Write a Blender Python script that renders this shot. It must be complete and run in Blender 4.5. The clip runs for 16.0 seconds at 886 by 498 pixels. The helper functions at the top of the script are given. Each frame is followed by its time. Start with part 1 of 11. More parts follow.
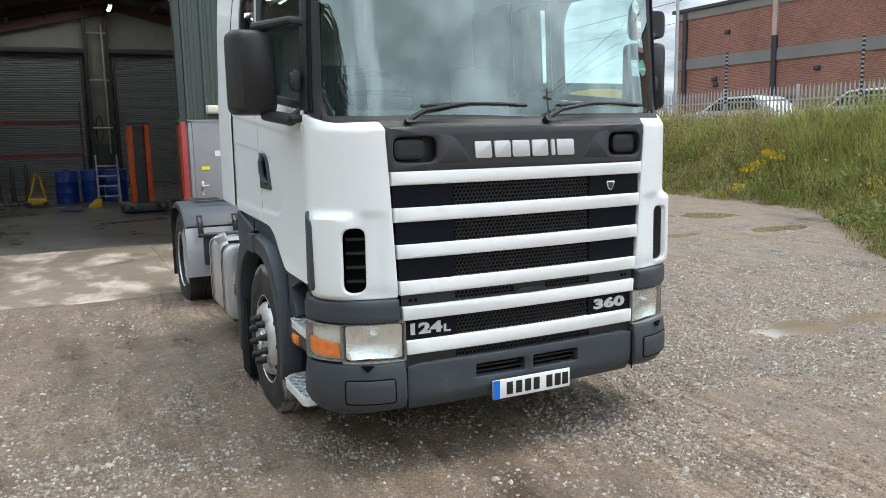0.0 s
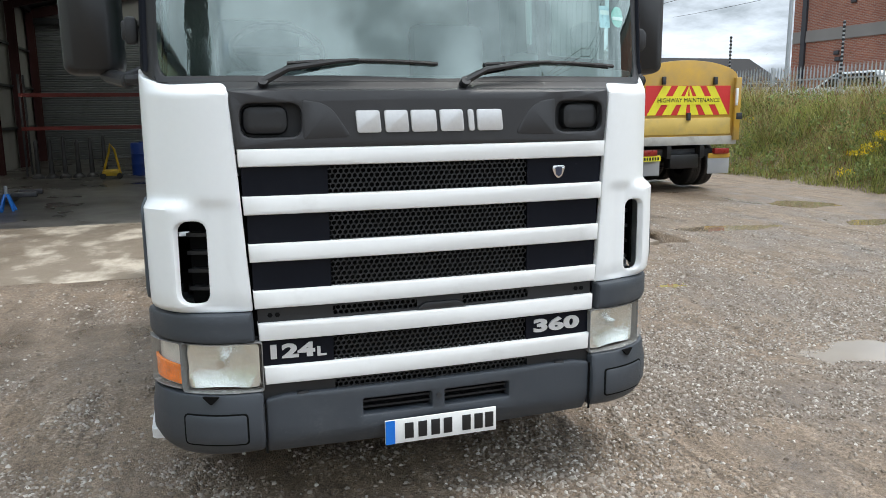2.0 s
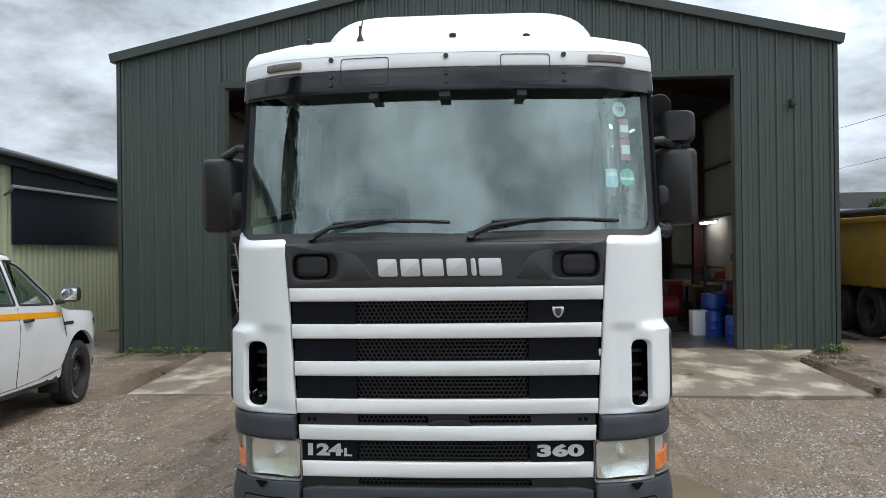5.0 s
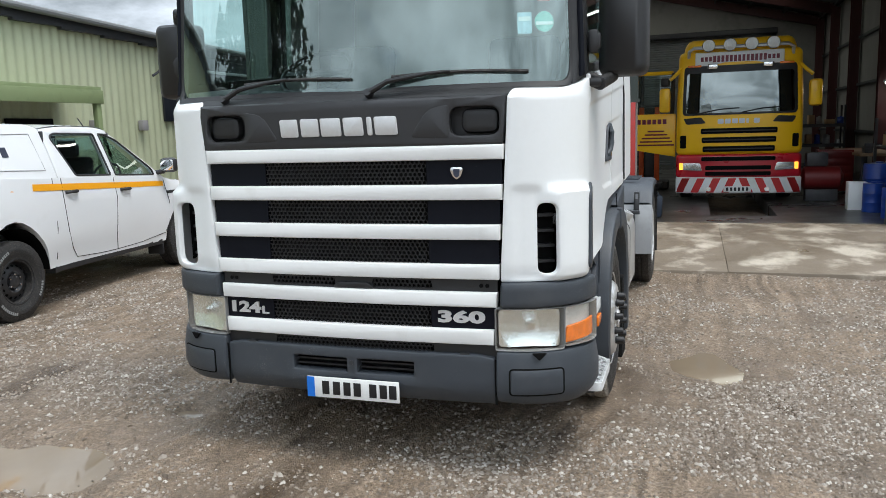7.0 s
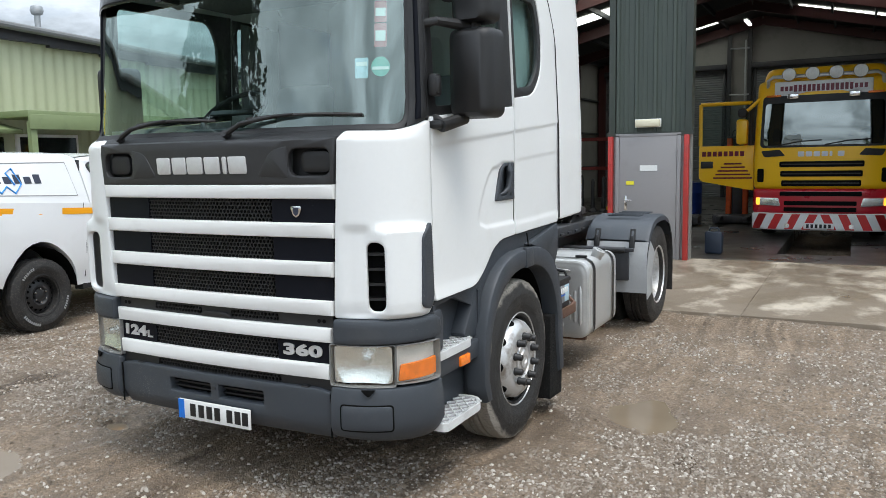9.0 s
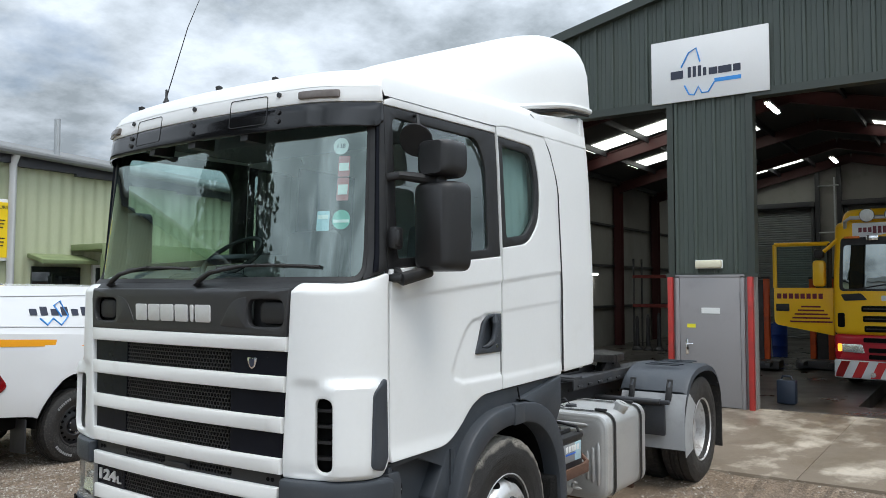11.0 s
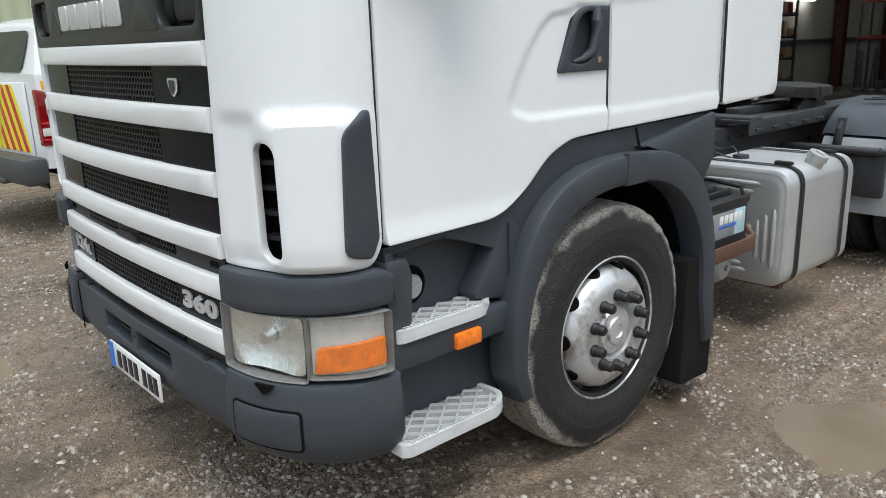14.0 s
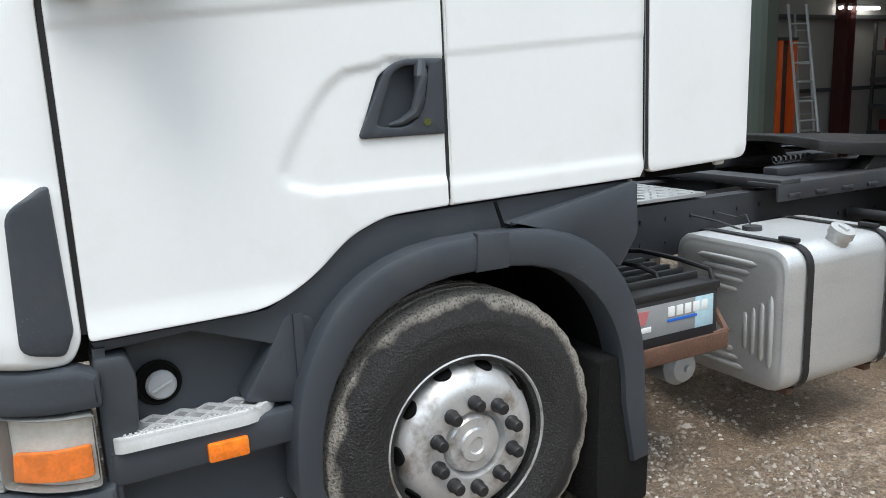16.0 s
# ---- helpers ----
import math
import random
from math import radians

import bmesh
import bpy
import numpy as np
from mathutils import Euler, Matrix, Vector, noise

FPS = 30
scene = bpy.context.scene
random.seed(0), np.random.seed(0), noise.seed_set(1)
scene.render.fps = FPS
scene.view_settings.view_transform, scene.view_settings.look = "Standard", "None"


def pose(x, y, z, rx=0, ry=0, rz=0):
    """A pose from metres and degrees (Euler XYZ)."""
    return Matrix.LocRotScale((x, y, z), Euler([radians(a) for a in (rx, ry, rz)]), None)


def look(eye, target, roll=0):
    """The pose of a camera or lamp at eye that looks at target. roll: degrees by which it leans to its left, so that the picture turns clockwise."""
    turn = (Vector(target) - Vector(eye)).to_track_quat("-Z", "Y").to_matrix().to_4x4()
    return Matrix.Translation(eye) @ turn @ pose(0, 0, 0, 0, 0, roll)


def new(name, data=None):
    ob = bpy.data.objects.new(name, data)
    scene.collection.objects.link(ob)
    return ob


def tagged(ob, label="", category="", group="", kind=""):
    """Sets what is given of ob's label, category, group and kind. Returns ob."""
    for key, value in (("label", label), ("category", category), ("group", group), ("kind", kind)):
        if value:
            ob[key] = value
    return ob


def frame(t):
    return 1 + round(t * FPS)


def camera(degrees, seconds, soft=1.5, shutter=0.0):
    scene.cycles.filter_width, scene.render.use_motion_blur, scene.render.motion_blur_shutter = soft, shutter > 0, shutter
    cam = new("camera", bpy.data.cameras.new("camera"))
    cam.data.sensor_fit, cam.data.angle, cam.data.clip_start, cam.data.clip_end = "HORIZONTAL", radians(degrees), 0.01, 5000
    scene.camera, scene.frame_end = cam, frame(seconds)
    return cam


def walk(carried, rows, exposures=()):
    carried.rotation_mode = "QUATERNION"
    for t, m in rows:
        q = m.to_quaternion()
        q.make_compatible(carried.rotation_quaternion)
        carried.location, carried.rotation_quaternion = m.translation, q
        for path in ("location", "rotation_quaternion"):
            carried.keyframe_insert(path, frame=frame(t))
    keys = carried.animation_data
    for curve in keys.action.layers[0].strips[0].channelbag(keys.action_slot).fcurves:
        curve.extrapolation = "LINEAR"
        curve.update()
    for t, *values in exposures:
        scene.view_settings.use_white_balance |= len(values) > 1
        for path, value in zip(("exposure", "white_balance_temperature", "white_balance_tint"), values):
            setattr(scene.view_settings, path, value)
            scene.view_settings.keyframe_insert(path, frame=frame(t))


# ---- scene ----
cam = camera(59.6, 16.0, soft=0.7)
METRES, EYE, TILT, LEAN, TURN = 9.839, 1.83, 0.0, 0.0, -25.8
ROWS = [
    (0.0, 0.0, 0.0, 0.0, -0.17, -8.74, 1.1),
    (0.5, 0.0121, 0.0289, -0.0048, 0.49, -9.52, 1.22),
    (1.0, 0.0348, 0.0591, -0.0032, 1.76, -10.36, 1.1),
    (1.5, 0.0642, 0.0876, -0.0098, 4.4, -10.93, 0.78),
    (2.0, 0.0986, 0.1075, -0.0058, 7.94, -10.31, 0.59),
    (2.5, 0.1329, 0.1066, -0.0046, 11.68, -8.17, 0.64),
    (3.0, 0.1624, 0.0999, 0.0041, 15.61, -4.5, 0.78),
    (5.5, 0.2646, 0.0991, -0.0027, 32.64, -2.75, 0.97),
    (6.0, 0.2921, 0.1302, -0.0094, 36.72, -5.71, 1.05),
    (6.5, 0.3326, 0.1569, -0.0106, 40.34, -7.67, 1.4),
    (7.0, 0.3597, 0.1884, -0.0136, 43.76, -8.78, 1.72),
    (7.5, 0.3817, 0.2179, -0.0119, 46.56, -9.19, 1.87),
    (8.0, 0.4194, 0.2425, -0.0138, 49.17, -9.17, 1.8),
    (8.5, 0.4491, 0.2669, -0.0111, 51.61, -8.43, 1.48),
    (9.0, 0.4631, 0.2946, -0.0095, 53.72, -6.67, 1.1),
    (9.5, 0.477, 0.3152, -0.0054, 55.83, -4.24, 0.65),
    (12.0, 0.4587, 0.3815, 0.003, 64.32, -0.72, -0.53),
    (12.5, 0.4348, 0.4034, -0.0042, 66.59, -4.52, -0.08),
    (13.0, 0.4097, 0.4234, -0.0128, 68.98, -8.6, 0.56),
    (13.5, 0.3811, 0.449, -0.0179, 71.5, -12.39, 1.21),
    (14.0, 0.3637, 0.4816, -0.0232, 74.3, -15.12, 1.74),
    (14.5, 0.3526, 0.516, -0.0214, 77.08, -16.69, 2.1),
    (15.0, 0.3407, 0.5447, -0.0247, 80.17, -17.1, 2.18),
    (15.5, 0.3288, 0.5818, -0.0228, 83.77, -15.47, 2.25),
    (16.0, 0.3376, 0.6121, -0.0222, 87.69, -11.68, 2.41),
]
# the same path through the two stretches where the view tilts up
BETWEEN = [
    (3.2, look((1.90, 0.14, 1.89), (2.198, 2.118, 1.810), -0.8)),
    (4.25, pose(2.30, -0.22, 1.86, 90 + 2.0, 0.9, -1.6)),
    (5.3, look((2.673, -0.299, 1.799), (2.479, 1.691, 1.747), -0.8)),
    (9.7, look((5.690, 0.801, 1.789), (4.662, 2.514, 1.699), -0.6)),
    (10.75, pose(5.87, 1.05, 1.84, 90 + 3.0, 0.0, 34.3)),
    (11.8, pose(5.73, 1.30, 1.87, 90 + 1.0, -0.6, 37.4)),
]
PATH = [(t, pose(0, 0, EYE, TILT, LEAN, TURN) @ pose(METRES * x, METRES * y, METRES * z, 90 + pitch, roll, yaw)) for t, x, y, z, yaw, pitch, roll in ROWS]
walk(cam, sorted(PATH + BETWEEN, key=lambda r: r[0]), [(0.0, 0.63), (3.0, 0.5), (5.5, 0.17), (7.0, 0.48), (9.5, 0.46), (12.0, 0.13), (13.0, 0.28), (13.5, 0.3), (15.0, 0.42), (16.0, 0.55)])

# ---- daylight: broken grey cloud, soft sun ----
SUN_EL, SUN_AZ = 66.0, 112.0
world = bpy.data.worlds.new("sky")
scene.world = world
world.use_nodes = True
wn, wl = world.node_tree.nodes, world.node_tree.links
wn.clear()
w_out = wn.new("ShaderNodeOutputWorld")
w_bg = wn.new("ShaderNodeBackground")
w_bg.inputs["Strength"].default_value = 0.106
w_sky = wn.new("ShaderNodeTexSky")
w_sky.sky_type = "NISHITA"
w_sky.sun_disc = False
w_sky.sun_elevation = radians(SUN_EL)
w_sky.sun_rotation = radians(SUN_AZ)
w_co = wn.new("ShaderNodeTexCoord")
w_map = wn.new("ShaderNodeMapping")
w_map.inputs["Scale"].default_value = (1.0, 1.0, 1.0)
w_map.inputs["Location"].default_value = (0.35, 0.2, 0.1)
w_n1 = wn.new("ShaderNodeTexNoise")
w_n1.inputs["Scale"].default_value = 1.5
w_n1.inputs["Detail"].default_value = 7.0
w_n1.inputs["Roughness"].default_value = 0.56
w_n1.inputs["Distortion"].default_value = 0.25
w_r1 = wn.new("ShaderNodeValToRGB")
w_r1.color_ramp.elements[0].position = 0.29
w_r1.color_ramp.elements[0].color = (0.25, 0.25, 0.25, 1)
w_r1.color_ramp.elements[1].position = 0.43
w_r1.color_ramp.elements[1].color = (1, 1, 1, 1)
w_n2 = wn.new("ShaderNodeTexNoise")
w_n2.inputs["Scale"].default_value = 1.9
w_n2.inputs["Detail"].default_value = 8.0
w_n2.inputs["Roughness"].default_value = 0.6
w_r2 = wn.new("ShaderNodeValToRGB")
w_r2.color_ramp.elements[0].position = 0.39
w_r2.color_ramp.elements[0].color = (3.1, 3.6, 4.05, 1)
w_r2.color_ramp.elements[1].position = 0.61
w_r2.color_ramp.elements[1].color = (7.5, 8.4, 9.45, 1)
w_mix = wn.new("ShaderNodeMix")
w_mix.data_type = "RGBA"
# the clouds lie in a flat layer overhead
w_h = wn.new("ShaderNodeSeparateXYZ")
w_hm = wn.new("ShaderNodeMath")
w_hm.operation = "MAXIMUM"
w_hm.inputs[1].default_value = 0.0
w_ha = wn.new("ShaderNodeMath")
w_ha.operation = "ADD"
w_ha.inputs[1].default_value = 0.28
w_div = wn.new("ShaderNodeVectorMath")
w_div.operation = "DIVIDE"
wl.new(w_co.outputs["Generated"], w_h.inputs[0])
wl.new(w_h.outputs["Z"], w_hm.inputs[0])
wl.new(w_hm.outputs[0], w_ha.inputs[0])
wl.new(w_co.outputs["Generated"], w_div.inputs[0])
wl.new(w_ha.outputs[0], w_div.inputs[1])
wl.new(w_div.outputs["Vector"], w_map.inputs["Vector"])
wl.new(w_map.outputs["Vector"], w_n1.inputs["Vector"])
wl.new(w_map.outputs["Vector"], w_n2.inputs["Vector"])
wl.new(w_n1.outputs["Fac"], w_r1.inputs["Fac"])
wl.new(w_n2.outputs["Fac"], w_r2.inputs["Fac"])
wl.new(w_r1.outputs["Color"], w_mix.inputs["Factor"])
wl.new(w_sky.outputs["Color"], w_mix.inputs["A"])
wl.new(w_r2.outputs["Color"], w_mix.inputs["B"])
# overcast skies brighten towards the zenith
w_sep = wn.new("ShaderNodeSeparateXYZ")
w_up = wn.new("ShaderNodeMapRange")
w_up.inputs["From Min"].default_value, w_up.inputs["From Max"].default_value = 0.0, 0.9
w_up.inputs["To Min"].default_value, w_up.inputs["To Max"].default_value = 0.78, 1.7
w_sc = wn.new("ShaderNodeVectorMath")
w_sc.operation = "SCALE"
wl.new(w_co.outputs["Generated"], w_sep.inputs[0])
wl.new(w_sep.outputs["Z"], w_up.inputs["Value"])
wl.new(w_mix.outputs["Result"], w_sc.inputs[0])
# and round the veiled sun
w_dot = wn.new("ShaderNodeVectorMath")
w_dot.operation = "DOT_PRODUCT"
w_dot.inputs[1].default_value = (math.sin(radians(SUN_AZ)) * math.cos(radians(SUN_EL)), math.cos(radians(SUN_AZ)) * math.cos(radians(SUN_EL)), math.sin(radians(SUN_EL)))
w_glow = wn.new("ShaderNodeMapRange")
w_glow.interpolation_type = "SMOOTHSTEP"
w_glow.inputs["From Min"].default_value, w_glow.inputs["From Max"].default_value = -0.2, 1.0
w_glow.inputs["To Min"].default_value, w_glow.inputs["To Max"].default_value = 0.9, 1.6
w_mul = wn.new("ShaderNodeMath")
w_mul.operation = "MULTIPLY"
wl.new(w_co.outputs["Generated"], w_dot.inputs[0])
wl.new(w_dot.outputs["Value"], w_glow.inputs["Value"])
wl.new(w_up.outputs["Result"], w_mul.inputs[0])
wl.new(w_glow.outputs["Result"], w_mul.inputs[1])
wl.new(w_mul.outputs[0], w_sc.inputs["Scale"])
wl.new(w_sc.outputs["Vector"], w_bg.inputs["Color"])
wl.new(w_bg.outputs["Background"], w_out.inputs["Surface"])

sun_data = bpy.data.lights.new("sun", "SUN")
sun_data.energy = 1.6
sun_data.angle = radians(24)
sun_data.color = (1.0, 0.96, 0.9)
sun = new("sun", sun_data)
_az = radians(SUN_AZ)
sun.matrix_world = look((30 * math.sin(_az), 30 * math.cos(_az), 30 * math.tan(radians(SUN_EL))), (0, 0, 0))

# ---- small tools ----
def smooth(a, b, x):
    t = max(0.0, min(1.0, (x - a) / (b - a)))
    return t * t * (3 - 2 * t)


def B():
    return bmesh.new()


def merge(bm, other, m=None):
    """Adds the geometry of other to bm, moved by m."""
    if m is not None:
        other.transform(m)
    vmap = [bm.verts.new(v.co) for v in other.verts]
    other.verts.index_update()
    for f in other.faces:
        try:
            bm.faces.new([vmap[v.index] for v in f.verts])
        except ValueError:
            pass
    other.free()
    return bm


def box(bm, c, s, bev=0.0, m=None, seg=2):
    o = B()
    bmesh.ops.create_cube(o, size=1.0)
    bmesh.ops.scale(o, vec=s, verts=o.verts)
    if bev > 0:
        bmesh.ops.bevel(o, geom=list(o.edges), offset=min(bev, min(s) * 0.45), segments=seg, affect="EDGES", profile=0.5)
    if m is not None:
        o.transform(m)
    bmesh.ops.translate(o, vec=c, verts=o.verts)
    return merge(bm, o)


def lathe(bm, prof, m=None, seg=32, close=False):
    """Turns a profile of (radius, height) round the z axis."""
    rings = []
    o = B()
    for r, h in prof:
        if r < 1e-6:
            rings.append([o.verts.new((0, 0, h))])
        else:
            rings.append([o.verts.new((r * math.cos(2 * math.pi * k / seg), r * math.sin(2 * math.pi * k / seg), h)) for k in range(seg)])
    pairs = list(zip(rings, rings[1:]))
    if close:
        pairs.append((rings[-1], rings[0]))
    for a, b in pairs:
        for k in range(seg):
            j = (k + 1) % seg
            if len(a) == 1 and len(b) == 1:
                continue
            if len(a) == 1:
                o.faces.new((a[0], b[j], b[k]))
            elif len(b) == 1:
                o.faces.new((a[k], a[j], b[0]))
            else:
                o.faces.new((a[k], a[j], b[j], b[k]))
    bmesh.ops.recalc_face_normals(o, faces=o.faces)
    return merge(bm, o, m)


def along(p0, p1):
    """The pose whose z axis goes from p0 to p1."""
    d = Vector(p1) - Vector(p0)
    return Matrix.Translation(p0) @ d.to_track_quat("Z", "Y").to_matrix().to_4x4()


def cyl(bm, p0, p1, r, r1=None, seg=16):
    h = (Vector(p1) - Vector(p0)).length
    r1 = r if r1 is None else r1
    return lathe(bm, [(0, 0), (r, 0), (r1, h), (0, h)], along(p0, p1), seg)


def tube(bm, pts, r, seg=8):
    """A round bar along a line of points."""
    pts = [Vector(p) for p in pts]
    o = B()
    rings = []
    for i, p in enumerate(pts):
        d = (pts[min(i + 1, len(pts) - 1)] - pts[max(i - 1, 0)]).normalized()
        q = d.to_track_quat("Z", "Y").to_matrix()
        rr = r[i] if isinstance(r, (list, tuple)) else r
        rings.append([o.verts.new(p + q @ Vector((rr * math.cos(2 * math.pi * k / seg), rr * math.sin(2 * math.pi * k / seg), 0))) for k in range(seg)])
    for a, b in zip(rings, rings[1:]):
        for k in range(seg):
            j = (k + 1) % seg
            o.faces.new((a[k], a[j], b[j], b[k]))
    o.faces.new(rings[0])
    o.faces.new(rings[-1])
    bmesh.ops.recalc_face_normals(o, faces=o.faces)
    return merge(bm, o)


def fillet(pts, r, n=4):
    """Rounds the corners of a polygon of 2D points; r is one radius or a list."""
    out, N = [], len(pts)
    for i, p in enumerate(pts):
        rad = r[i] if isinstance(r, (list, tuple)) else r
        p, a, b = Vector(p), Vector(pts[i - 1]), Vector(pts[(i + 1) % N])
        da, db = (a - p), (b - p)
        la, lb = da.length, db.length
        k = min(rad, la * 0.49, lb * 0.49)
        if k < 1e-4:
            out.append(tuple(p))
            continue
        q0, q1 = p + da / la * k, p + db / lb * k
        for j in range(n + 1):
            t = j / n
            out.append(tuple((1 - t) ** 2 * q0 + 2 * t * (1 - t) * p + t * t * q1))
    return out


def rrect(x0, y0, x1, y1, r, n=4):
    return fillet([(x0, y0), (x1, y0), (x1, y1), (x0, y1)], r, n)


def plate(bm, outline, holes=(), t=0.02, bev=0.0, step=0.0, warp=None, stepz=None):
    """A flat piece in the x-z plane with holes, its outer face at y = 0 and its back at y = t, cut to a grid and then bent by warp(x, y, z)."""
    o = B()
    edges = []
    for loop in (outline, *holes):
        vs = [o.verts.new((p[0], 0, p[1])) for p in loop]
        edges += [o.edges.new((vs[i], vs[(i + 1) % len(vs)])) for i in range(len(vs))]
    bmesh.ops.triangle_fill(o, edges=edges, use_beauty=True, use_dissolve=False)
    bmesh.ops.recalc_face_normals(o, faces=o.faces)
    if o.faces and o.faces[:][0].normal.y > 0:
        bmesh.ops.reverse_faces(o, faces=o.faces)
    if t > 0:
        rim = [e for e in o.edges if len(e.link_faces) == 1]
        front = list(o.faces)
        back = bmesh.ops.duplicate(o, geom=list(o.verts) + list(o.edges) + front)
        nv = [g for g in back["geom"] if isinstance(g, bmesh.types.BMVert)]
        nf = [g for g in back["geom"] if isinstance(g, bmesh.types.BMFace)]
        vm = back["vert_map"]
        bmesh.ops.translate(o, vec=(0, t, 0), verts=nv)
        bmesh.ops.reverse_faces(o, faces=nf)
        for e in rim:
            a, b = e.verts
            o.faces.new((a, b, vm[b], vm[a]))
        bmesh.ops.recalc_face_normals(o, faces=o.faces)
        if bev > 0:
            bmesh.ops.bevel(o, geom=rim, offset=bev, segments=2, affect="EDGES", profile=0.5)
    if step > 0:
        for ax, st in ((0, step), (2, stepz or step)):
            cs = [v.co[ax] for v in o.verts]
            lo, hi = min(cs), max(cs)
            n = int((hi - lo) / st)
            for k in range(1, n + 1):
                c = lo + (hi - lo) * k / (n + 1)
                co, no = [0, 0, 0], [0, 0, 0]
                co[ax], no[ax] = c, 1
                bmesh.ops.bisect_plane(o, geom=list(o.verts) + list(o.edges) + list(o.faces), dist=1e-5, plane_co=co, plane_no=no)
    if warp:
        for v in o.verts:
            v.co = warp(*v.co)
    return merge(bm, o)


def prism(bm, outline, x0, x1, bev=0.0, warp=None, step=0.0):
    """A solid whose side outline lies in the y-z plane, reaching from x0 to x1."""
    o = B()
    plate(o, outline, t=abs(x1 - x0), bev=0, step=step)
    lo = min(x0, x1)
    for v in o.verts:
        x, y, z = v.co
        v.co = (lo + y, x, z)
    bmesh.ops.recalc_face_normals(o, faces=o.faces)
    if bev > 0:
        es = [e for e in o.edges if len(e.link_faces) == 2 and e.calc_face_angle(0) > 0.6]
        bmesh.ops.bevel(o, geom=es, offset=bev, segments=2, affect="EDGES", profile=0.5)
    if warp:
        for v in o.verts:
            v.co = warp(*v.co)
    return merge(bm, o)


def loft(bm, rings, closed=True, caps=True):
    o = B()
    rr = [[o.verts.new(p) for p in r] for r in rings]
    n = len(rr[0])
    for a, b in zip(rr, rr[1:]):
        for k in range(n if closed else n - 1):
            j = (k + 1) % n
            o.faces.new((a[k], a[j], b[j], b[k]))
    if caps and closed:
        o.faces.new(rr[0])
        o.faces.new(rr[-1])
    bmesh.ops.recalc_face_normals(o, faces=o.faces)
    return merge(bm, o)


def to_mesh(name, bm, mat, angle=35):
    bm.normal_update()
    lim = radians(angle)
    for e in bm.edges:
        e.smooth = len(e.link_faces) == 2 and e.calc_face_angle(0) < lim
    for f in bm.faces:
        f.smooth = True
    me = bpy.data.meshes.new(name)
    bm.to_mesh(me)
    bm.free()
    if mat:
        me.materials.append(mat)
    return me


SHIFT = {}


def thing(name, loc=(0, 0, 0), label="", category="", group="", kind="", rz=0, shift=(0, 0, 0)):
    """An Empty at a thing's base; its parts are given in coordinates of which shift is the base."""
    ob = new(name)
    ob.empty_display_size = 0.2
    ob.matrix_basis = pose(*loc, 0, 0, rz)
    SHIFT[ob.name] = Vector(shift)
    return tagged(ob, label, category, group, kind)


def part(name, bm, mat, parent, label="", angle=35):
    """Links a bmesh as one mesh object under a thing or under a part."""
    sh = SHIFT[parent.name]
    if sh.length > 0:
        bmesh.ops.translate(bm, vec=-sh, verts=bm.verts)
    ob = new(name, to_mesh(name, bm, mat, angle))
    ob.parent = parent
    SHIFT[ob.name] = sh
    return tagged(ob, label)


def pieces(name, bm, mat, parent, label="", angle=35):
    """Links each loose piece of a bmesh as a part of its own."""
    left = set(bm.verts)
    while left:
        island, stack = set(), [left.pop()]
        while stack:
            v = stack.pop()
            island.add(v)
            for e in v.link_edges:
                w = e.other_vert(v)
                if w in left:
                    left.discard(w)
                    stack.append(w)
        o, m = B(), {}
        for v in sorted(island, key=lambda q: q.index):
            m[v] = o.verts.new(v.co)
        for f in bm.faces:
            if f.verts[0] in island:
                o.faces.new([m[v] for v in f.verts])
        part(name, o, mat, parent, label, angle)


def solo(name, bm, mat, label="", category="", group="", kind="", angle=35, origin=None):
    """One mesh as a thing or a piece of the setting."""
    if origin is not None:
        bmesh.ops.translate(bm, vec=-Vector(origin), verts=bm.verts)
    ob = new(name, to_mesh(name, bm, mat, angle))
    if origin is not None:
        ob.location = origin
    SHIFT[ob.name] = Vector(origin or (0, 0, 0))
    return tagged(ob, label, category, group, kind)


def text_bm(words, size, spacing=1.0, extrude=0.002, bold=0.0):
    """The built-in font's letters as a mesh in the x-y plane, centred."""
    cu = bpy.data.curves.new("t", "FONT")
    cu.body, cu.size, cu.extrude, cu.space_character, cu.offset = words, size, extrude, spacing, bold
    cu.align_x, cu.align_y = "CENTER", "CENTER"
    cu.resolution_u = 3
    ob = bpy.data.objects.new("t", cu)
    scene.collection.objects.link(ob)
    me = bpy.data.meshes.new_from_object(ob.evaluated_get(bpy.context.evaluated_depsgraph_get()))
    bm = B()
    bm.from_mesh(me)
    bpy.data.objects.remove(ob)
    bpy.data.meshes.remove(me)
    bpy.data.curves.remove(cu)
    return bm


FACE_FRONT = Matrix.Rotation(radians(90), 4, "X")          # letters that face -y
FACE_RIGHT = Matrix.Rotation(radians(90), 4, "Z") @ FACE_FRONT   # letters that face +x

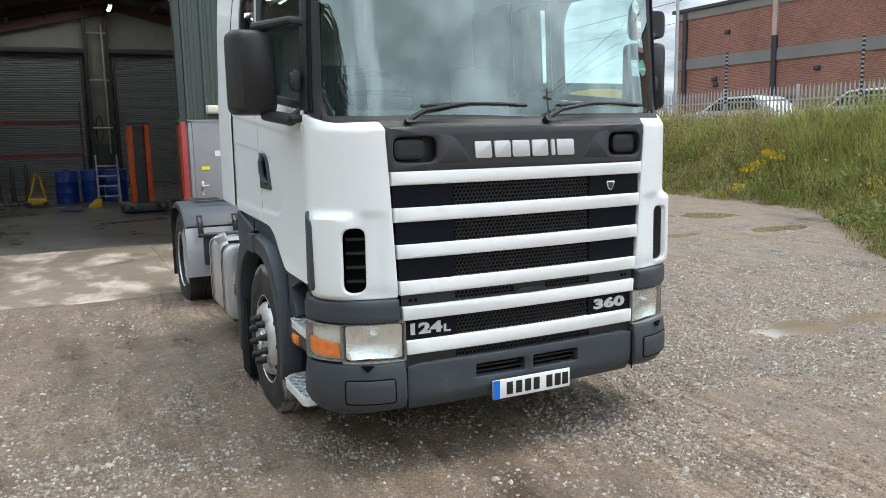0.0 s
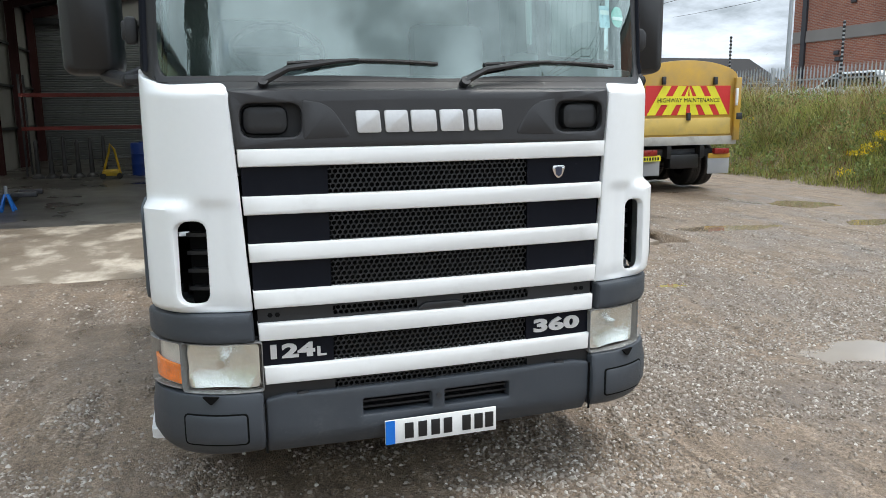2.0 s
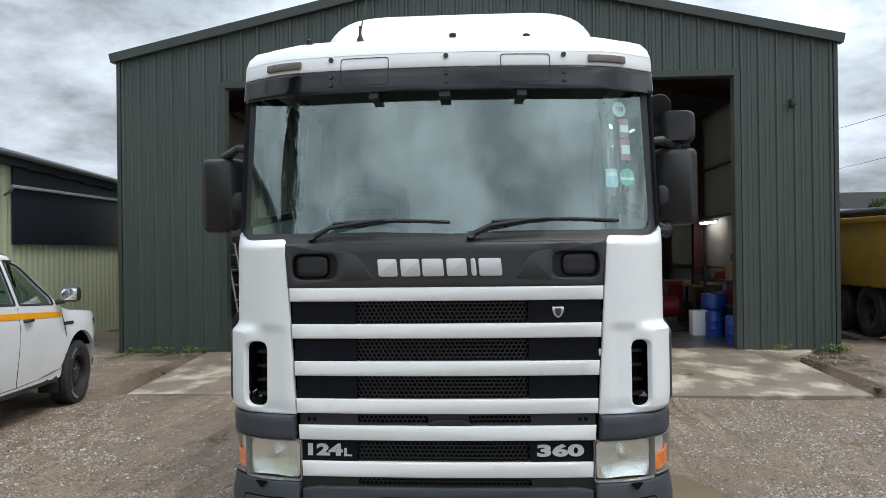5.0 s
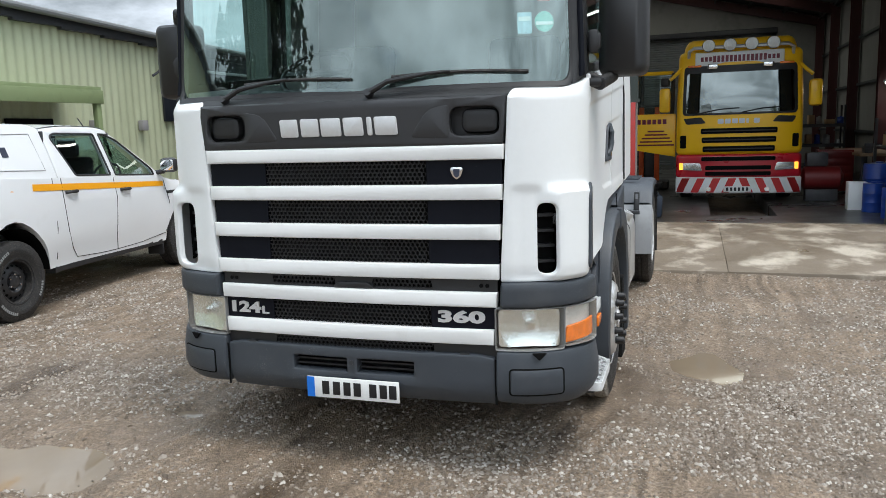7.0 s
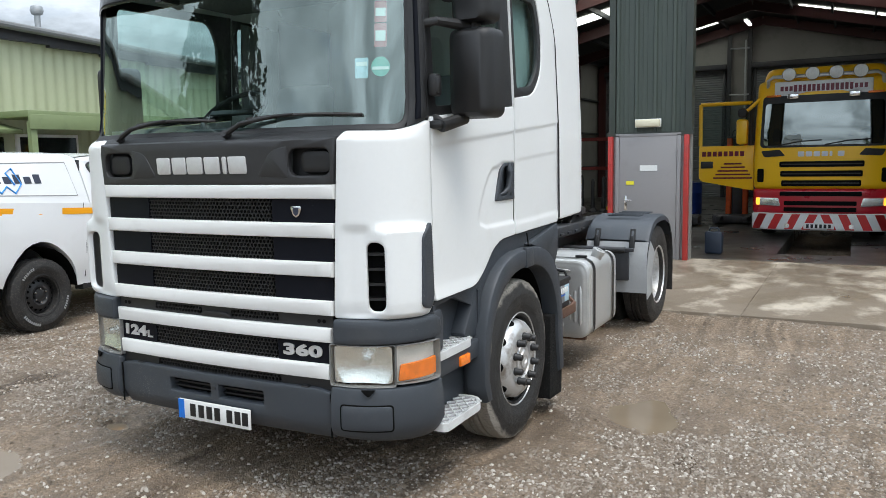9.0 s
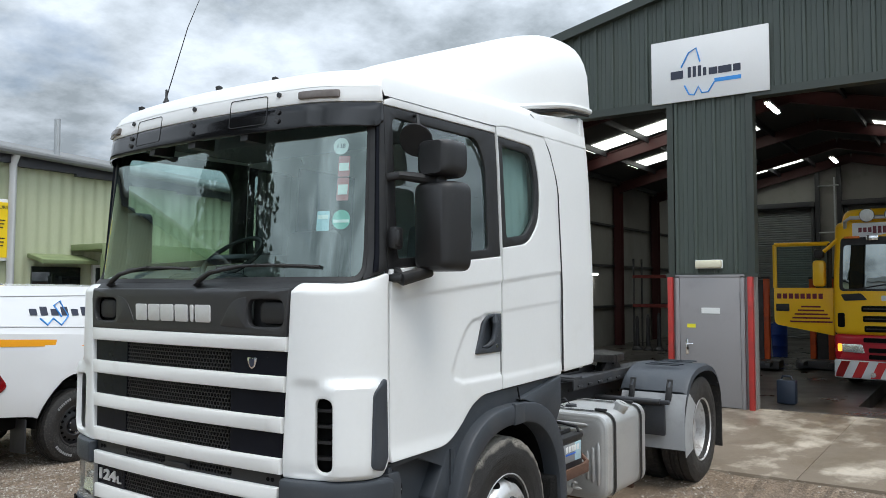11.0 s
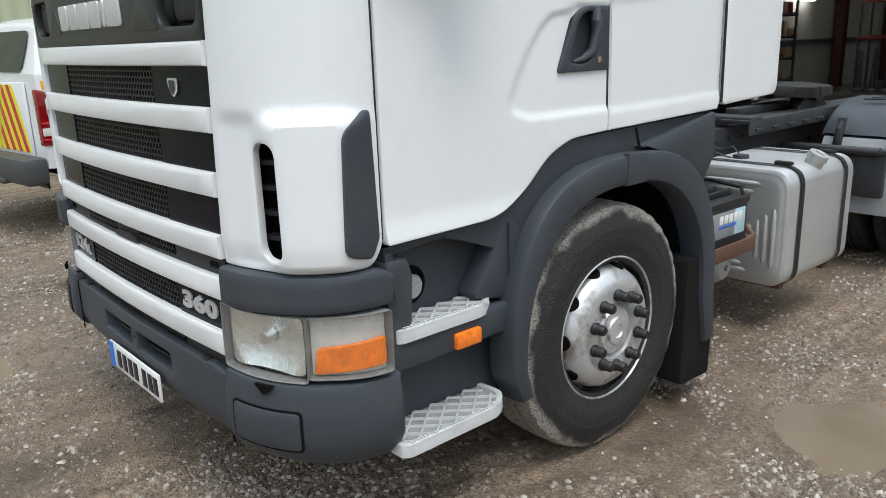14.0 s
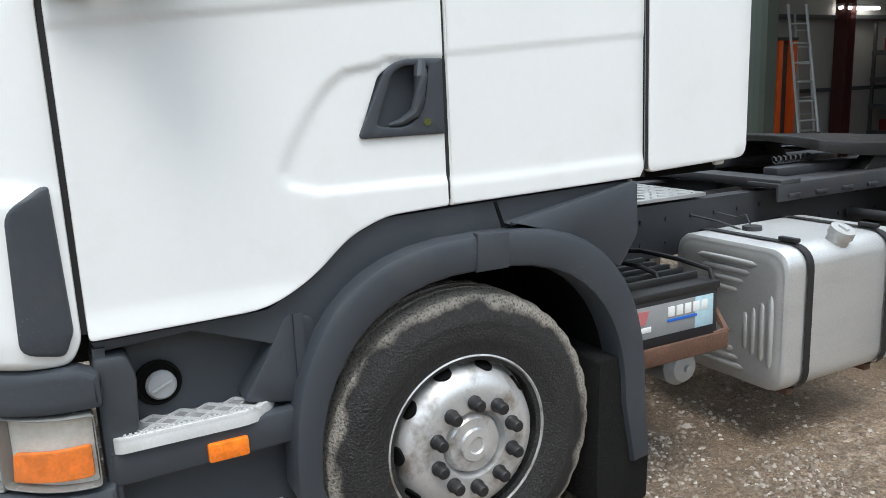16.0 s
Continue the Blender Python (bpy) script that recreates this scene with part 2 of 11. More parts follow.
# ---- materials ----
def surf(name, col, rough=0.5, metal=0.0, var=0.12, vs=2.5, grain=0.06, gs=90.0, bump=0.0, bs=200.0, dirt=None, ds=1.3, dlo=0.5, dhi=0.75, damt=0.6,
         coat=0.0, rvar=0.12, emit=None, estr=0.0, stretch=(1, 1, 1), spec=0.5, rand=0.0, island=0.0, speck=None):
    """A worn surface: a base colour with broad and fine changes, stains of a second colour, and fine relief."""
    m = bpy.data.materials.new(name)
    m.use_nodes = True
    n, l = m.node_tree.nodes, m.node_tree.links
    bs_ = n["Principled BSDF"]
    co = n.new("ShaderNodeTexCoord")
    mp = n.new("ShaderNodeMapping")
    mp.inputs["Scale"].default_value = stretch
    l.new(co.outputs["Object"], mp.inputs["Vector"])

    def noise_tex(scale, detail=4.0, rough_=0.55):
        t = n.new("ShaderNodeTexNoise")
        t.inputs["Scale"].default_value = scale
        t.inputs["Detail"].default_value = detail
        t.inputs["Roughness"].default_value = rough_
        l.new(mp.outputs["Vector"], t.inputs["Vector"])
        return t

    def mathn(op, a, b):
        k = n.new("ShaderNodeMath")
        k.operation = op
        for i, v in enumerate((a, b)):
            if isinstance(v, (int, float)):
                k.inputs[i].default_value = v
            else:
                l.new(v, k.inputs[i])
        return k.outputs[0]
    t1, t2 = noise_tex(vs), noise_tex(gs, 3.0)
    f = mathn("ADD", mathn("MULTIPLY", mathn("SUBTRACT", t1.outputs["Fac"], 0.5), var * 2.4), mathn("MULTIPLY", mathn("SUBTRACT", t2.outputs["Fac"], 0.5), grain * 2.4))
    f = mathn("ADD", f, 1.0)
    if rand:
        oi = n.new("ShaderNodeObjectInfo")
        f = mathn("ADD", f, mathn("MULTIPLY", mathn("SUBTRACT", oi.outputs["Random"], 0.5), rand))
    if island:
        ge = n.new("ShaderNodeNewGeometry")
        f = mathn("ADD", f, mathn("MULTIPLY", mathn("SUBTRACT", ge.outputs["Random Per Island"], 0.5), island))
    vm = n.new("ShaderNodeVectorMath")
    vm.operation = "SCALE"
    vm.inputs[0].default_value = col
    l.new(f, vm.inputs["Scale"])
    out = vm.outputs["Vector"]
    if dirt:
        t3 = noise_tex(ds, 7.0, 0.62)
        mr = n.new("ShaderNodeMapRange")
        mr.inputs["From Min"].default_value, mr.inputs["From Max"].default_value = dlo, dhi
        mr.inputs["To Max"].default_value = damt
        l.new(t3.outputs["Fac"], mr.inputs["Value"])
        mx = n.new("ShaderNodeMix")
        mx.data_type = "RGBA"
        l.new(mr.outputs["Result"], mx.inputs["Factor"])
        l.new(out, mx.inputs["A"])
        mx.inputs["B"].default_value = (*dirt, 1)
        out = mx.outputs["Result"]
    if speck:
        # small dried splashes, gathered in patches
        sp, pt = n.new("ShaderNodeTexVoronoi"), noise_tex(3.0, 3.0)
        sp.inputs["Scale"].default_value = 120.0
        l.new(mp.outputs["Vector"], sp.inputs["Vector"])
        lim = mathn("MULTIPLY", mathn("SUBTRACT", pt.outputs["Fac"], 0.46), 0.9)
        on = mathn("LESS_THAN", sp.outputs["Distance"], lim)
        ms = n.new("ShaderNodeMix")
        ms.data_type = "RGBA"
        l.new(mathn("MULTIPLY", on, 0.4), ms.inputs["Factor"])
        l.new(out, ms.inputs["A"])
        ms.inputs["B"].default_value = (*speck, 1)
        out = ms.outputs["Result"]
    l.new(out, bs_.inputs["Base Color"])
    l.new(mathn("ADD", mathn("MULTIPLY", mathn("SUBTRACT", t1.outputs["Fac"], 0.5), rvar * 2), rough), bs_.inputs["Roughness"])
    bs_.inputs["Metallic"].default_value = metal
    bs_.inputs["Coat Weight"].default_value = coat
    bs_.inputs["Coat Roughness"].default_value = 0.08
    bs_.inputs["Specular IOR Level"].default_value = spec
    if bump:
        t4 = noise_tex(bs, 4.0)
        bp = n.new("ShaderNodeBump")
        bp.inputs["Strength"].default_value = bump
        bp.inputs["Distance"].default_value = 0.01
        l.new(t4.outputs["Fac"], bp.inputs["Height"])
        l.new(bp.outputs["Normal"], bs_.inputs["Normal"])
    if emit:
        bs_.inputs["Emission Color"].default_value = (*emit, 1)
        bs_.inputs["Emission Strength"].default_value = estr
    return m


def pane(name, tint, base=0.08, rough=0.0, film=0.0, sheen=(1.0, 1.0, 1.0), slant=4.0):
    """A thin pane: clear by its tint, mirror-like where it is seen at a slant."""
    m = bpy.data.materials.new(name)
    m.use_nodes = True
    n, l = m.node_tree.nodes, m.node_tree.links
    n.clear()
    o = n.new("ShaderNodeOutputMaterial")
    tr = n.new("ShaderNodeBsdfTransparent")
    tr.inputs["Color"].default_value = (*tint, 1)
    gl = n.new("ShaderNodeBsdfGlossy")
    gl.inputs["Roughness"].default_value = rough
    gl.inputs["Color"].default_value = (*sheen, 1)
    lw = n.new("ShaderNodeLayerWeight")
    lw.inputs["Blend"].default_value = 0.5
    pw = n.new("ShaderNodeMath")
    pw.operation = "POWER"
    pw.inputs[1].default_value = slant
    ma = n.new("ShaderNodeMath")
    ma.operation = "MULTIPLY_ADD"
    ma.inputs[1].default_value = 0.85 - base
    ma.inputs[2].default_value = base
    mx = n.new("ShaderNodeMixShader")
    l.new(lw.outputs["Facing"], pw.inputs[0])
    l.new(pw.outputs[0], ma.inputs[0])
    l.new(ma.outputs[0], mx.inputs[0])
    if film:
        df = n.new("ShaderNodeBsdfDiffuse")
        df.inputs["Color"].default_value = (0.5, 0.53, 0.53, 1)
        co = n.new("ShaderNodeTexCoord")
        mp = n.new("ShaderNodeMapping")
        mp.inputs["Scale"].default_value = (3, 3, 2.2)
        nz = n.new("ShaderNodeTexNoise")
        nz.inputs["Scale"].default_value = 2.0
        nz.inputs["Detail"].default_value = 6.0
        mr = n.new("ShaderNodeMapRange")
        mr.inputs["From Min"].default_value, mr.inputs["From Max"].default_value = 0.4, 0.75
        mr.inputs["To Max"].default_value = film
        m2 = n.new("ShaderNodeMixShader")
        l.new(co.outputs["Object"], mp.inputs["Vector"])
        l.new(mp.outputs["Vector"], nz.inputs["Vector"])
        l.new(nz.outputs["Fac"], mr.inputs["Value"])
        l.new(mr.outputs["Result"], m2.inputs[0])
        l.new(tr.outputs[0], m2.inputs[1])
        l.new(df.outputs[0], m2.inputs[2])
        l.new(m2.outputs[0], mx.inputs[1])
    else:
        l.new(tr.outputs[0], mx.inputs[1])
    l.new(gl.outputs[0], mx.inputs[2])
    l.new(mx.outputs[0], o.inputs["Surface"])
    return m


M_WHITE = surf("white_paint", (0.79, 0.80, 0.795), 0.38, var=0.03, vs=1.6, grain=0.015, gs=40, dirt=(0.60, 0.58, 0.54), ds=2.2, dlo=0.58, dhi=0.85, damt=0.35, coat=0.15, rvar=0.06)
M_BARWHITE = surf("white_bar_paint", (0.78, 0.78, 0.765), 0.38, var=0.04, vs=5, grain=0.02, gs=60, dirt=(0.52, 0.5, 0.46), ds=6, dlo=0.6, dhi=0.85, damt=0.4, coat=0.2)
M_GREY = surf("grey_bumper_plastic", (0.041, 0.048, 0.058), 0.50, var=0.14, vs=3, grain=0.12, gs=300, bump=0.12, bs=600, dirt=(0.115, 0.112, 0.108), ds=4, dlo=0.54, dhi=0.8, damt=0.28, speck=(0.30, 0.29, 0.275))
M_BLACKP = surf("black_plastic", (0.014, 0.014, 0.015), 0.5, var=0.15, vs=4, grain=0.1, gs=350, bump=0.10, bs=700, dirt=(0.06, 0.057, 0.052), ds=5, dlo=0.55, dhi=0.85, damt=0.4)
M_HEADER = surf("satin_black_panel", (0.027, 0.027, 0.029), 0.42, var=0.1, vs=3, grain=0.1, gs=400, bump=0.12, bs=800, dirt=(0.07, 0.066, 0.062), ds=4, dlo=0.55, dhi=0.85, damt=0.35)
M_GLOSSBLK = surf("gloss_black_panel", (0.009, 0.010, 0.014), 0.22, var=0.15, vs=5, grain=0.05, gs=80, dirt=(0.03, 0.029, 0.028), ds=9, dlo=0.58, dhi=0.85, damt=0.2, spec=0.08)
# near-black: puts shade into gaps, slots and holes; also liners and joints
M_DARK = surf("shade_and_liner_black", (0.006, 0.006, 0.006), 0.9, var=0.3, vs=8, grain=0.2, gs=60, spec=0.1)
M_RUBBER = surf("tyre_rubber", (0.021, 0.020, 0.020), 0.6, var=0.35, vs=7, grain=0.5, gs=110, bump=0.7, bs=120, dirt=(0.12, 0.108, 0.092), ds=60, dlo=0.52, dhi=0.66, damt=0.5, rvar=0.3)
M_SEAL = surf("rubber_seal", (0.012, 0.012, 0.013), 0.6, var=0.2, vs=10)
M_ALU = surf("brushed_aluminium", (0.57, 0.575, 0.57), 0.40, metal=0.55, var=0.14, vs=3, grain=0.16, gs=70, dirt=(0.50, 0.48, 0.45), ds=3, dlo=0.5, dhi=0.85, damt=0.5, stretch=(1, 1, 4), bump=0.05, bs=120)
M_STEP = surf("cast_step_aluminium", (0.70, 0.71, 0.71), 0.5, metal=0.35, var=0.12, vs=9, grain=0.1, gs=120, dirt=(0.36, 0.35, 0.34), ds=10, dlo=0.55, dhi=0.85, damt=0.5)
M_TRAY = surf("step_tray_grey", (0.27, 0.275, 0.28), 0.6, var=0.2, vs=14, dirt=(0.13, 0.12, 0.11), ds=18)
M_RIM = surf("silver_wheel_paint", (0.64, 0.64, 0.64), 0.36, metal=0.55, var=0.12, vs=8, grain=0.1, gs=90, dirt=(0.17, 0.125, 0.085), ds=9, dlo=0.52, dhi=0.68, damt=0.75)
M_CHROME = surf("chrome", (0.8, 0.8, 0.8), 0.12, metal=1.0, var=0.05)
M_SILVER = surf("silver_letters", (0.62, 0.62, 0.62), 0.35, metal=0.35, var=0.06, vs=20)
M_MIRROR = surf("mirror_glass", (0.85, 0.86, 0.87), 0.03, metal=1.0, var=0.0, grain=0.0, rvar=0.0)
M_SCREEN = pane("windscreen_glass", (0.80, 0.95, 0.92), 0.225, film=0.018, sheen=(0.86, 1.0, 0.95))
M_SIDEGL = pane("side_glass", (0.78, 0.95, 0.92), 0.12, film=0.02, sheen=(0.9, 1.0, 1.0))
M_LENS = surf("fluted_lamp_glass", (0.66, 0.67, 0.64), 0.14, var=0.2, vs=9, grain=0.25, gs=26, stretch=(6, 6, 1), bump=0.4, bs=60, metal=0.3, rvar=0.2)
M_LENSGL = pane("fluted_lamp_glass", (0.97, 0.98, 0.96), 0.08, 0.02, film=0.012)
M_REFLECT = surf("lamp_reflector", (0.90, 0.91, 0.89), 0.16, metal=0.8, var=0.08, vs=14, grain=0.06, gs=60, bump=0.35, bs=34, rvar=0.2, stretch=(4, 4, 1))
M_AMBER = surf("amber_lens", (0.93, 0.215, 0.018), 0.15, coat=0.5, var=0.4, vs=22, grain=0.25, gs=120, bump=0.2, bs=150)
M_BRISTLE = surf("black_bristle_flap", (0.008, 0.008, 0.008), 0.85, var=0.3, vs=30, grain=0.8, gs=220, bump=1.0, bs=260, spec=0.25, dirt=(0.10, 0.095, 0.085), ds=160, dlo=0.60, dhi=0.66, damt=0.7)
M_LAMPRIM = surf("lamp_rim_clear", (0.20, 0.20, 0.195), 0.25, var=0.1, vs=20)
M_CLEARIND = surf("clear_indicator_lens", (0.70, 0.69, 0.66), 0.14, coat=0.6, var=0.25, vs=14, grain=0.2, gs=90, bump=0.2, bs=120)
M_WING = surf("pale_wing_plastic", (0.36, 0.37, 0.38), 0.5, dirt=(0.2, 0.2, 0.2), ds=5)
M_STEEL = surf("dark_painted_steel", (0.030, 0.032, 0.037), 0.5, var=0.2, vs=5, grain=0.15, gs=80, dirt=(0.075, 0.066, 0.056), ds=4, dlo=0.5, dhi=0.8, damt=0.5, bump=0.1, bs=80)
M_GREASE = surf("greasy_steel", (0.022, 0.021, 0.021), 0.4, var=0.3, vs=8, grain=0.2, gs=60, metal=0.3, bump=0.2, bs=40)
M_RUST = surf("rusty_steel", (0.11, 0.055, 0.035), 0.75, var=0.3, vs=9, grain=0.3, gs=80, bump=0.3, bs=90)
M_TREADPL = surf("tread_plate", (0.55, 0.55, 0.54), 0.4, metal=0.8, var=0.15, vs=6, dirt=(0.2, 0.19, 0.17), ds=5, dlo=0.5, dhi=0.8, damt=0.6)
M_PLATE = surf("number_plate_white", (0.80, 0.80, 0.78), 0.25, var=0.03, dirt=(0.5, 0.48, 0.44), ds=15, dlo=0.6, dhi=0.85, damt=0.3)
M_INK = surf("black_ink", (0.012, 0.012, 0.013), 0.4, var=0.05)
M_BLUE = surf("blue_print", (0.02, 0.13, 0.55), 0.4, var=0.05)
M_STICKW = surf("white_sticker", (0.78, 0.79, 0.78), 0.4, var=0.05, vs=40)
M_STICKR = surf("red_sticker", (0.50, 0.16, 0.17), 0.45, var=0.1, vs=40)
M_STICKG = surf("green_sticker", (0.16, 0.48, 0.40), 0.4, var=0.15, vs=40)
M_STICKB = surf("light_blue_sticker", (0.42, 0.60, 0.68), 0.4, var=0.15, vs=40)
M_FABRIC = surf("grey_cab_trim", (0.13, 0.13, 0.135), 0.85, var=0.12, vs=8, bump=0.2, bs=300)
M_CURTAIN = surf("grey_curtain", (0.34, 0.37, 0.37), 0.9, var=0.1, vs=6, bump=0.2, bs=120)
M_CLADG = surf("dark_green_cladding", (0.058, 0.074, 0.064), 0.45, var=0.10, vs=0.8, grain=0.06, gs=60, dirt=(0.085, 0.09, 0.075), ds=1.6, dlo=0.5, dhi=0.8, damt=0.4, stretch=(1, 1, 0.35), rvar=0.1)
M_TRIMG = surf("dark_green_trim", (0.040, 0.050, 0.043), 0.42, var=0.1, vs=1, dirt=(0.09, 0.09, 0.075), ds=2, dlo=0.52, dhi=0.8, damt=0.35)
M_PALE = surf("pale_green_cladding", (0.43, 0.46, 0.31), 0.55, var=0.08, vs=0.7, grain=0.05, gs=50, dirt=(0.25, 0.27, 0.16), ds=1.2, dlo=0.5, dhi=0.8, damt=0.4, stretch=(1, 1, 0.3))
M_PALETRIM = surf("green_timber_paint", (0.20, 0.25, 0.12), 0.6, var=0.12, vs=3, dirt=(0.10, 0.12, 0.06), ds=3)
M_ROOFSH = surf("grey_roof_sheet", (0.16, 0.165, 0.165), 0.6, var=0.15, vs=1.2, dirt=(0.08, 0.08, 0.07), ds=1.5)
M_DOORGREY = surf("grey_door_paint", (0.27, 0.26, 0.265), 0.45, var=0.05, vs=2, dirt=(0.17, 0.16, 0.16), ds=4, dlo=0.55, dhi=0.85, damt=0.4)
M_REDOX = surf("red_oxide_steel", (0.060, 0.012, 0.012), 0.55, var=0.15, vs=2, dirt=(0.06, 0.02, 0.02), ds=3, dlo=0.5, dhi=0.8)
M_REDTRIM = surf("red_door_trim", (0.42, 0.035, 0.030), 0.45, var=0.12, vs=3, dirt=(0.18, 0.05, 0.04), ds=4)
M_WALLIN = surf("off_white_lining", (0.27, 0.265, 0.25), 0.8, var=0.12, vs=0.7, grain=0.05, gs=30, dirt=(0.15, 0.145, 0.13), ds=0.9, dlo=0.45, dhi=0.8, damt=0.6, stretch=(1, 1, 0.5))
M_BACKW = surf("grimy_back_lining", (0.24, 0.237, 0.225), 0.85, var=0.12, vs=0.7, dirt=(0.08, 0.078, 0.07), ds=0.9)
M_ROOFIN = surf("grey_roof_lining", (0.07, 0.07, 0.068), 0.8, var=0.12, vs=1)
M_SHUTTER = surf("grey_shutter_steel", (0.20, 0.21, 0.22), 0.45, metal=0.3, var=0.12, vs=1.5, dirt=(0.09, 0.09, 0.09), ds=2, dlo=0.5, dhi=0.85, damt=0.5)
# rooflights emit light themselves, in place of daylight coming through the sheet
M_ROOFLT = surf("glowing_rooflight", (0.8, 0.8, 0.74), 0.6, var=0.08, vs=2, emit=(0.85, 0.9, 0.82), estr=3.0)
M_TUBE = surf("lit_fluorescent_tube", (0.9, 0.9, 0.9), 0.4, emit=(1.0, 0.97, 0.9), estr=14.0)
M_YELLOW = surf("yellow_truck_paint", (0.96, 0.55, 0.010), 0.35, var=0.05, vs=1.5, coat=0.15, dirt=(0.6, 0.32, 0.02), ds=3, dlo=0.6, dhi=0.9, damt=0.3)
M_TIPYEL = surf("dusty_yellow_paint", (0.52, 0.30, 0.035), 0.5, var=0.10, vs=1.2, coat=0.1, dirt=(0.26, 0.19, 0.09), ds=1.6, dlo=0.42, dhi=0.72, damt=0.7)
M_RED = surf("red_truck_paint", (0.52, 0.014, 0.030), 0.3, var=0.06, coat=0.4)
M_REFRED = surf("red_reflective", (0.60, 0.03, 0.03), 0.4, var=0.08, vs=8)
M_REFYEL = surf("yellow_reflective", (0.80, 0.72, 0.04), 0.4, var=0.08, vs=8)
M_ORANGE = surf("orange_lift_paint", (0.70, 0.10, 0.015), 0.45, var=0.15, vs=4, dirt=(0.2, 0.05, 0.02), ds=5, dlo=0.55, dhi=0.85)
M_STRIPE = surf("orange_stripe", (0.85, 0.36, 0.01), 0.4, var=0.05)
M_PKWHITE = surf("pickup_white_paint", (0.78, 0.79, 0.80), 0.22, var=0.02, grain=0.01, coat=0.6, dirt=(0.5, 0.47, 0.42), ds=2.5, dlo=0.62, dhi=0.9, damt=0.3)
M_BLUEDRUM = surf("blue_drum_plastic", (0.008, 0.045, 0.27), 0.4, var=0.15, vs=4, dirt=(0.05, 0.06, 0.1), ds=6)
M_CARD = surf("cardboard", (0.34, 0.22, 0.12), 0.85, var=0.15, vs=5)
M_CLUTTER = surf("dark_workshop_metal", (0.06, 0.06, 0.065), 0.5, var=0.4, vs=6, metal=0.3)
M_REDTOOL = surf("red_tool_paint", (0.16, 0.010, 0.010), 0.4, var=0.15, vs=4)
M_TIMBER = surf("old_timber", (0.20, 0.13, 0.075), 0.8, var=0.25, vs=5, stretch=(1, 1, 0.2), bump=0.2, bs=40)
M_SIGNY = surf("yellow_sign_face", (0.85, 0.60, 0.01), 0.4, var=0.04)
M_SIGNW = surf("white_sign_face", (0.80, 0.80, 0.80), 0.4, var=0.04, vs=1, dirt=(0.55, 0.55, 0.53), ds=1.5, dlo=0.6, dhi=0.9, damt=0.3)
M_NAVY = surf("navy_print", (0.03, 0.035, 0.06), 0.45, var=0.05)
M_SKYBLUE = surf("bright_blue_print", (0.04, 0.28, 0.72), 0.45, var=0.05)
M_BLACKBRD = surf("black_board", (0.012, 0.015, 0.022), 0.35, var=0.15, vs=1.5)
M_CONC = surf("concrete_slab", (0.47, 0.41, 0.33), 0.5, var=0.16, vs=1.3, grain=0.12, gs=45, bump=0.3, bs=60, dirt=(0.155, 0.119, 0.084), ds=1.1, dlo=0.38, dhi=0.51, damt=0.9, rvar=0.6, stretch=(1.25, 0.75, 1))
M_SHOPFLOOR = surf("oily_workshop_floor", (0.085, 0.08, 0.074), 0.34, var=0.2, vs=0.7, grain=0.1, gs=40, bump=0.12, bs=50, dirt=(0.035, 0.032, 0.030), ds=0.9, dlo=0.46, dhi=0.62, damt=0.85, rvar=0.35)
M_GALV = surf("galvanised_steel", (0.42, 0.44, 0.45), 0.5, metal=0.6, var=0.15, vs=5)
M_FARWHITE = surf("white_cladding", (0.6, 0.6, 0.58), 0.6, var=0.08)
M_LITAMB = surf("lit_amber_lamp", (0.85, 0.3, 0.03), 0.2, emit=(1.0, 0.45, 0.05), estr=1.2)

# ---- the ground ----
PUDDLES = [(6.12, 5.02, 0.40, 0.27), (8.75, 10.15, 0.72, 0.26), (6.08, 7.45, 0.20, 0.10), (12.2, 12.2, 0.6, 0.45), (11.6, 10.0, 0.55, 0.32),
           (4.08, 6.0, 0.24, 0.36), (0.55, 3.22, 0.48, 0.26), (0.95, 4.10, 0.09, 0.06), (7.15, 4.95, 0.30, 0.14), (9.57, 7.3, 0.18, 0.10), (5.0, 3.1, 0.20, 0.10)]


def lump(x, y, s, seed=0.0):
    return noise.noise(Vector((x * s + seed, y * s - seed, seed)))


def foot_dist(x, y):
    """How far a place lies inside the grass bank, from its foot line."""
    xf = 9.6 + 5.2 * smooth(5.0, 13.0, y) - 1.5 * smooth(6.0, 2.0, y) + 0.35 * lump(x, y, 0.5, 3.1)
    return (x - xf) * 0.86


def base_z(x, y):
    cx, cy = max(-8, min(12, x)), max(-6, min(11, y))
    z = max(-0.16, min(0.045, -0.088 - 0.011 * cx + 0.0165 * cy))
    return z - 0.068 * smooth(1.9, 3.2, x) * smooth(9.0, 6.0, x) * smooth(4.4, 5.8, y) * smooth(9.15, 8.6, y)


def puddle_at(x, y):
    return puddle_near(x, y)[0]


def puddle_near(x, y):
    """The nearest puddle: how far out of it the place lies, and its bed's height."""
    best = (9.0, 0.0)
    for px, py, a, b in PUDDLES:
        if abs(x - px) < 2.2 * a + 0.5 and abs(y - py) < 2.2 * b + 0.5:
            d = math.hypot((x - px) / a, (y - py) / b) + 0.55 * lump(x, y, 1.9, px) + 0.30 * lump(x, y, 5.3, py)
            if d < best[0]:
                best = (d, base_z(px, py) - 0.032)
    return best


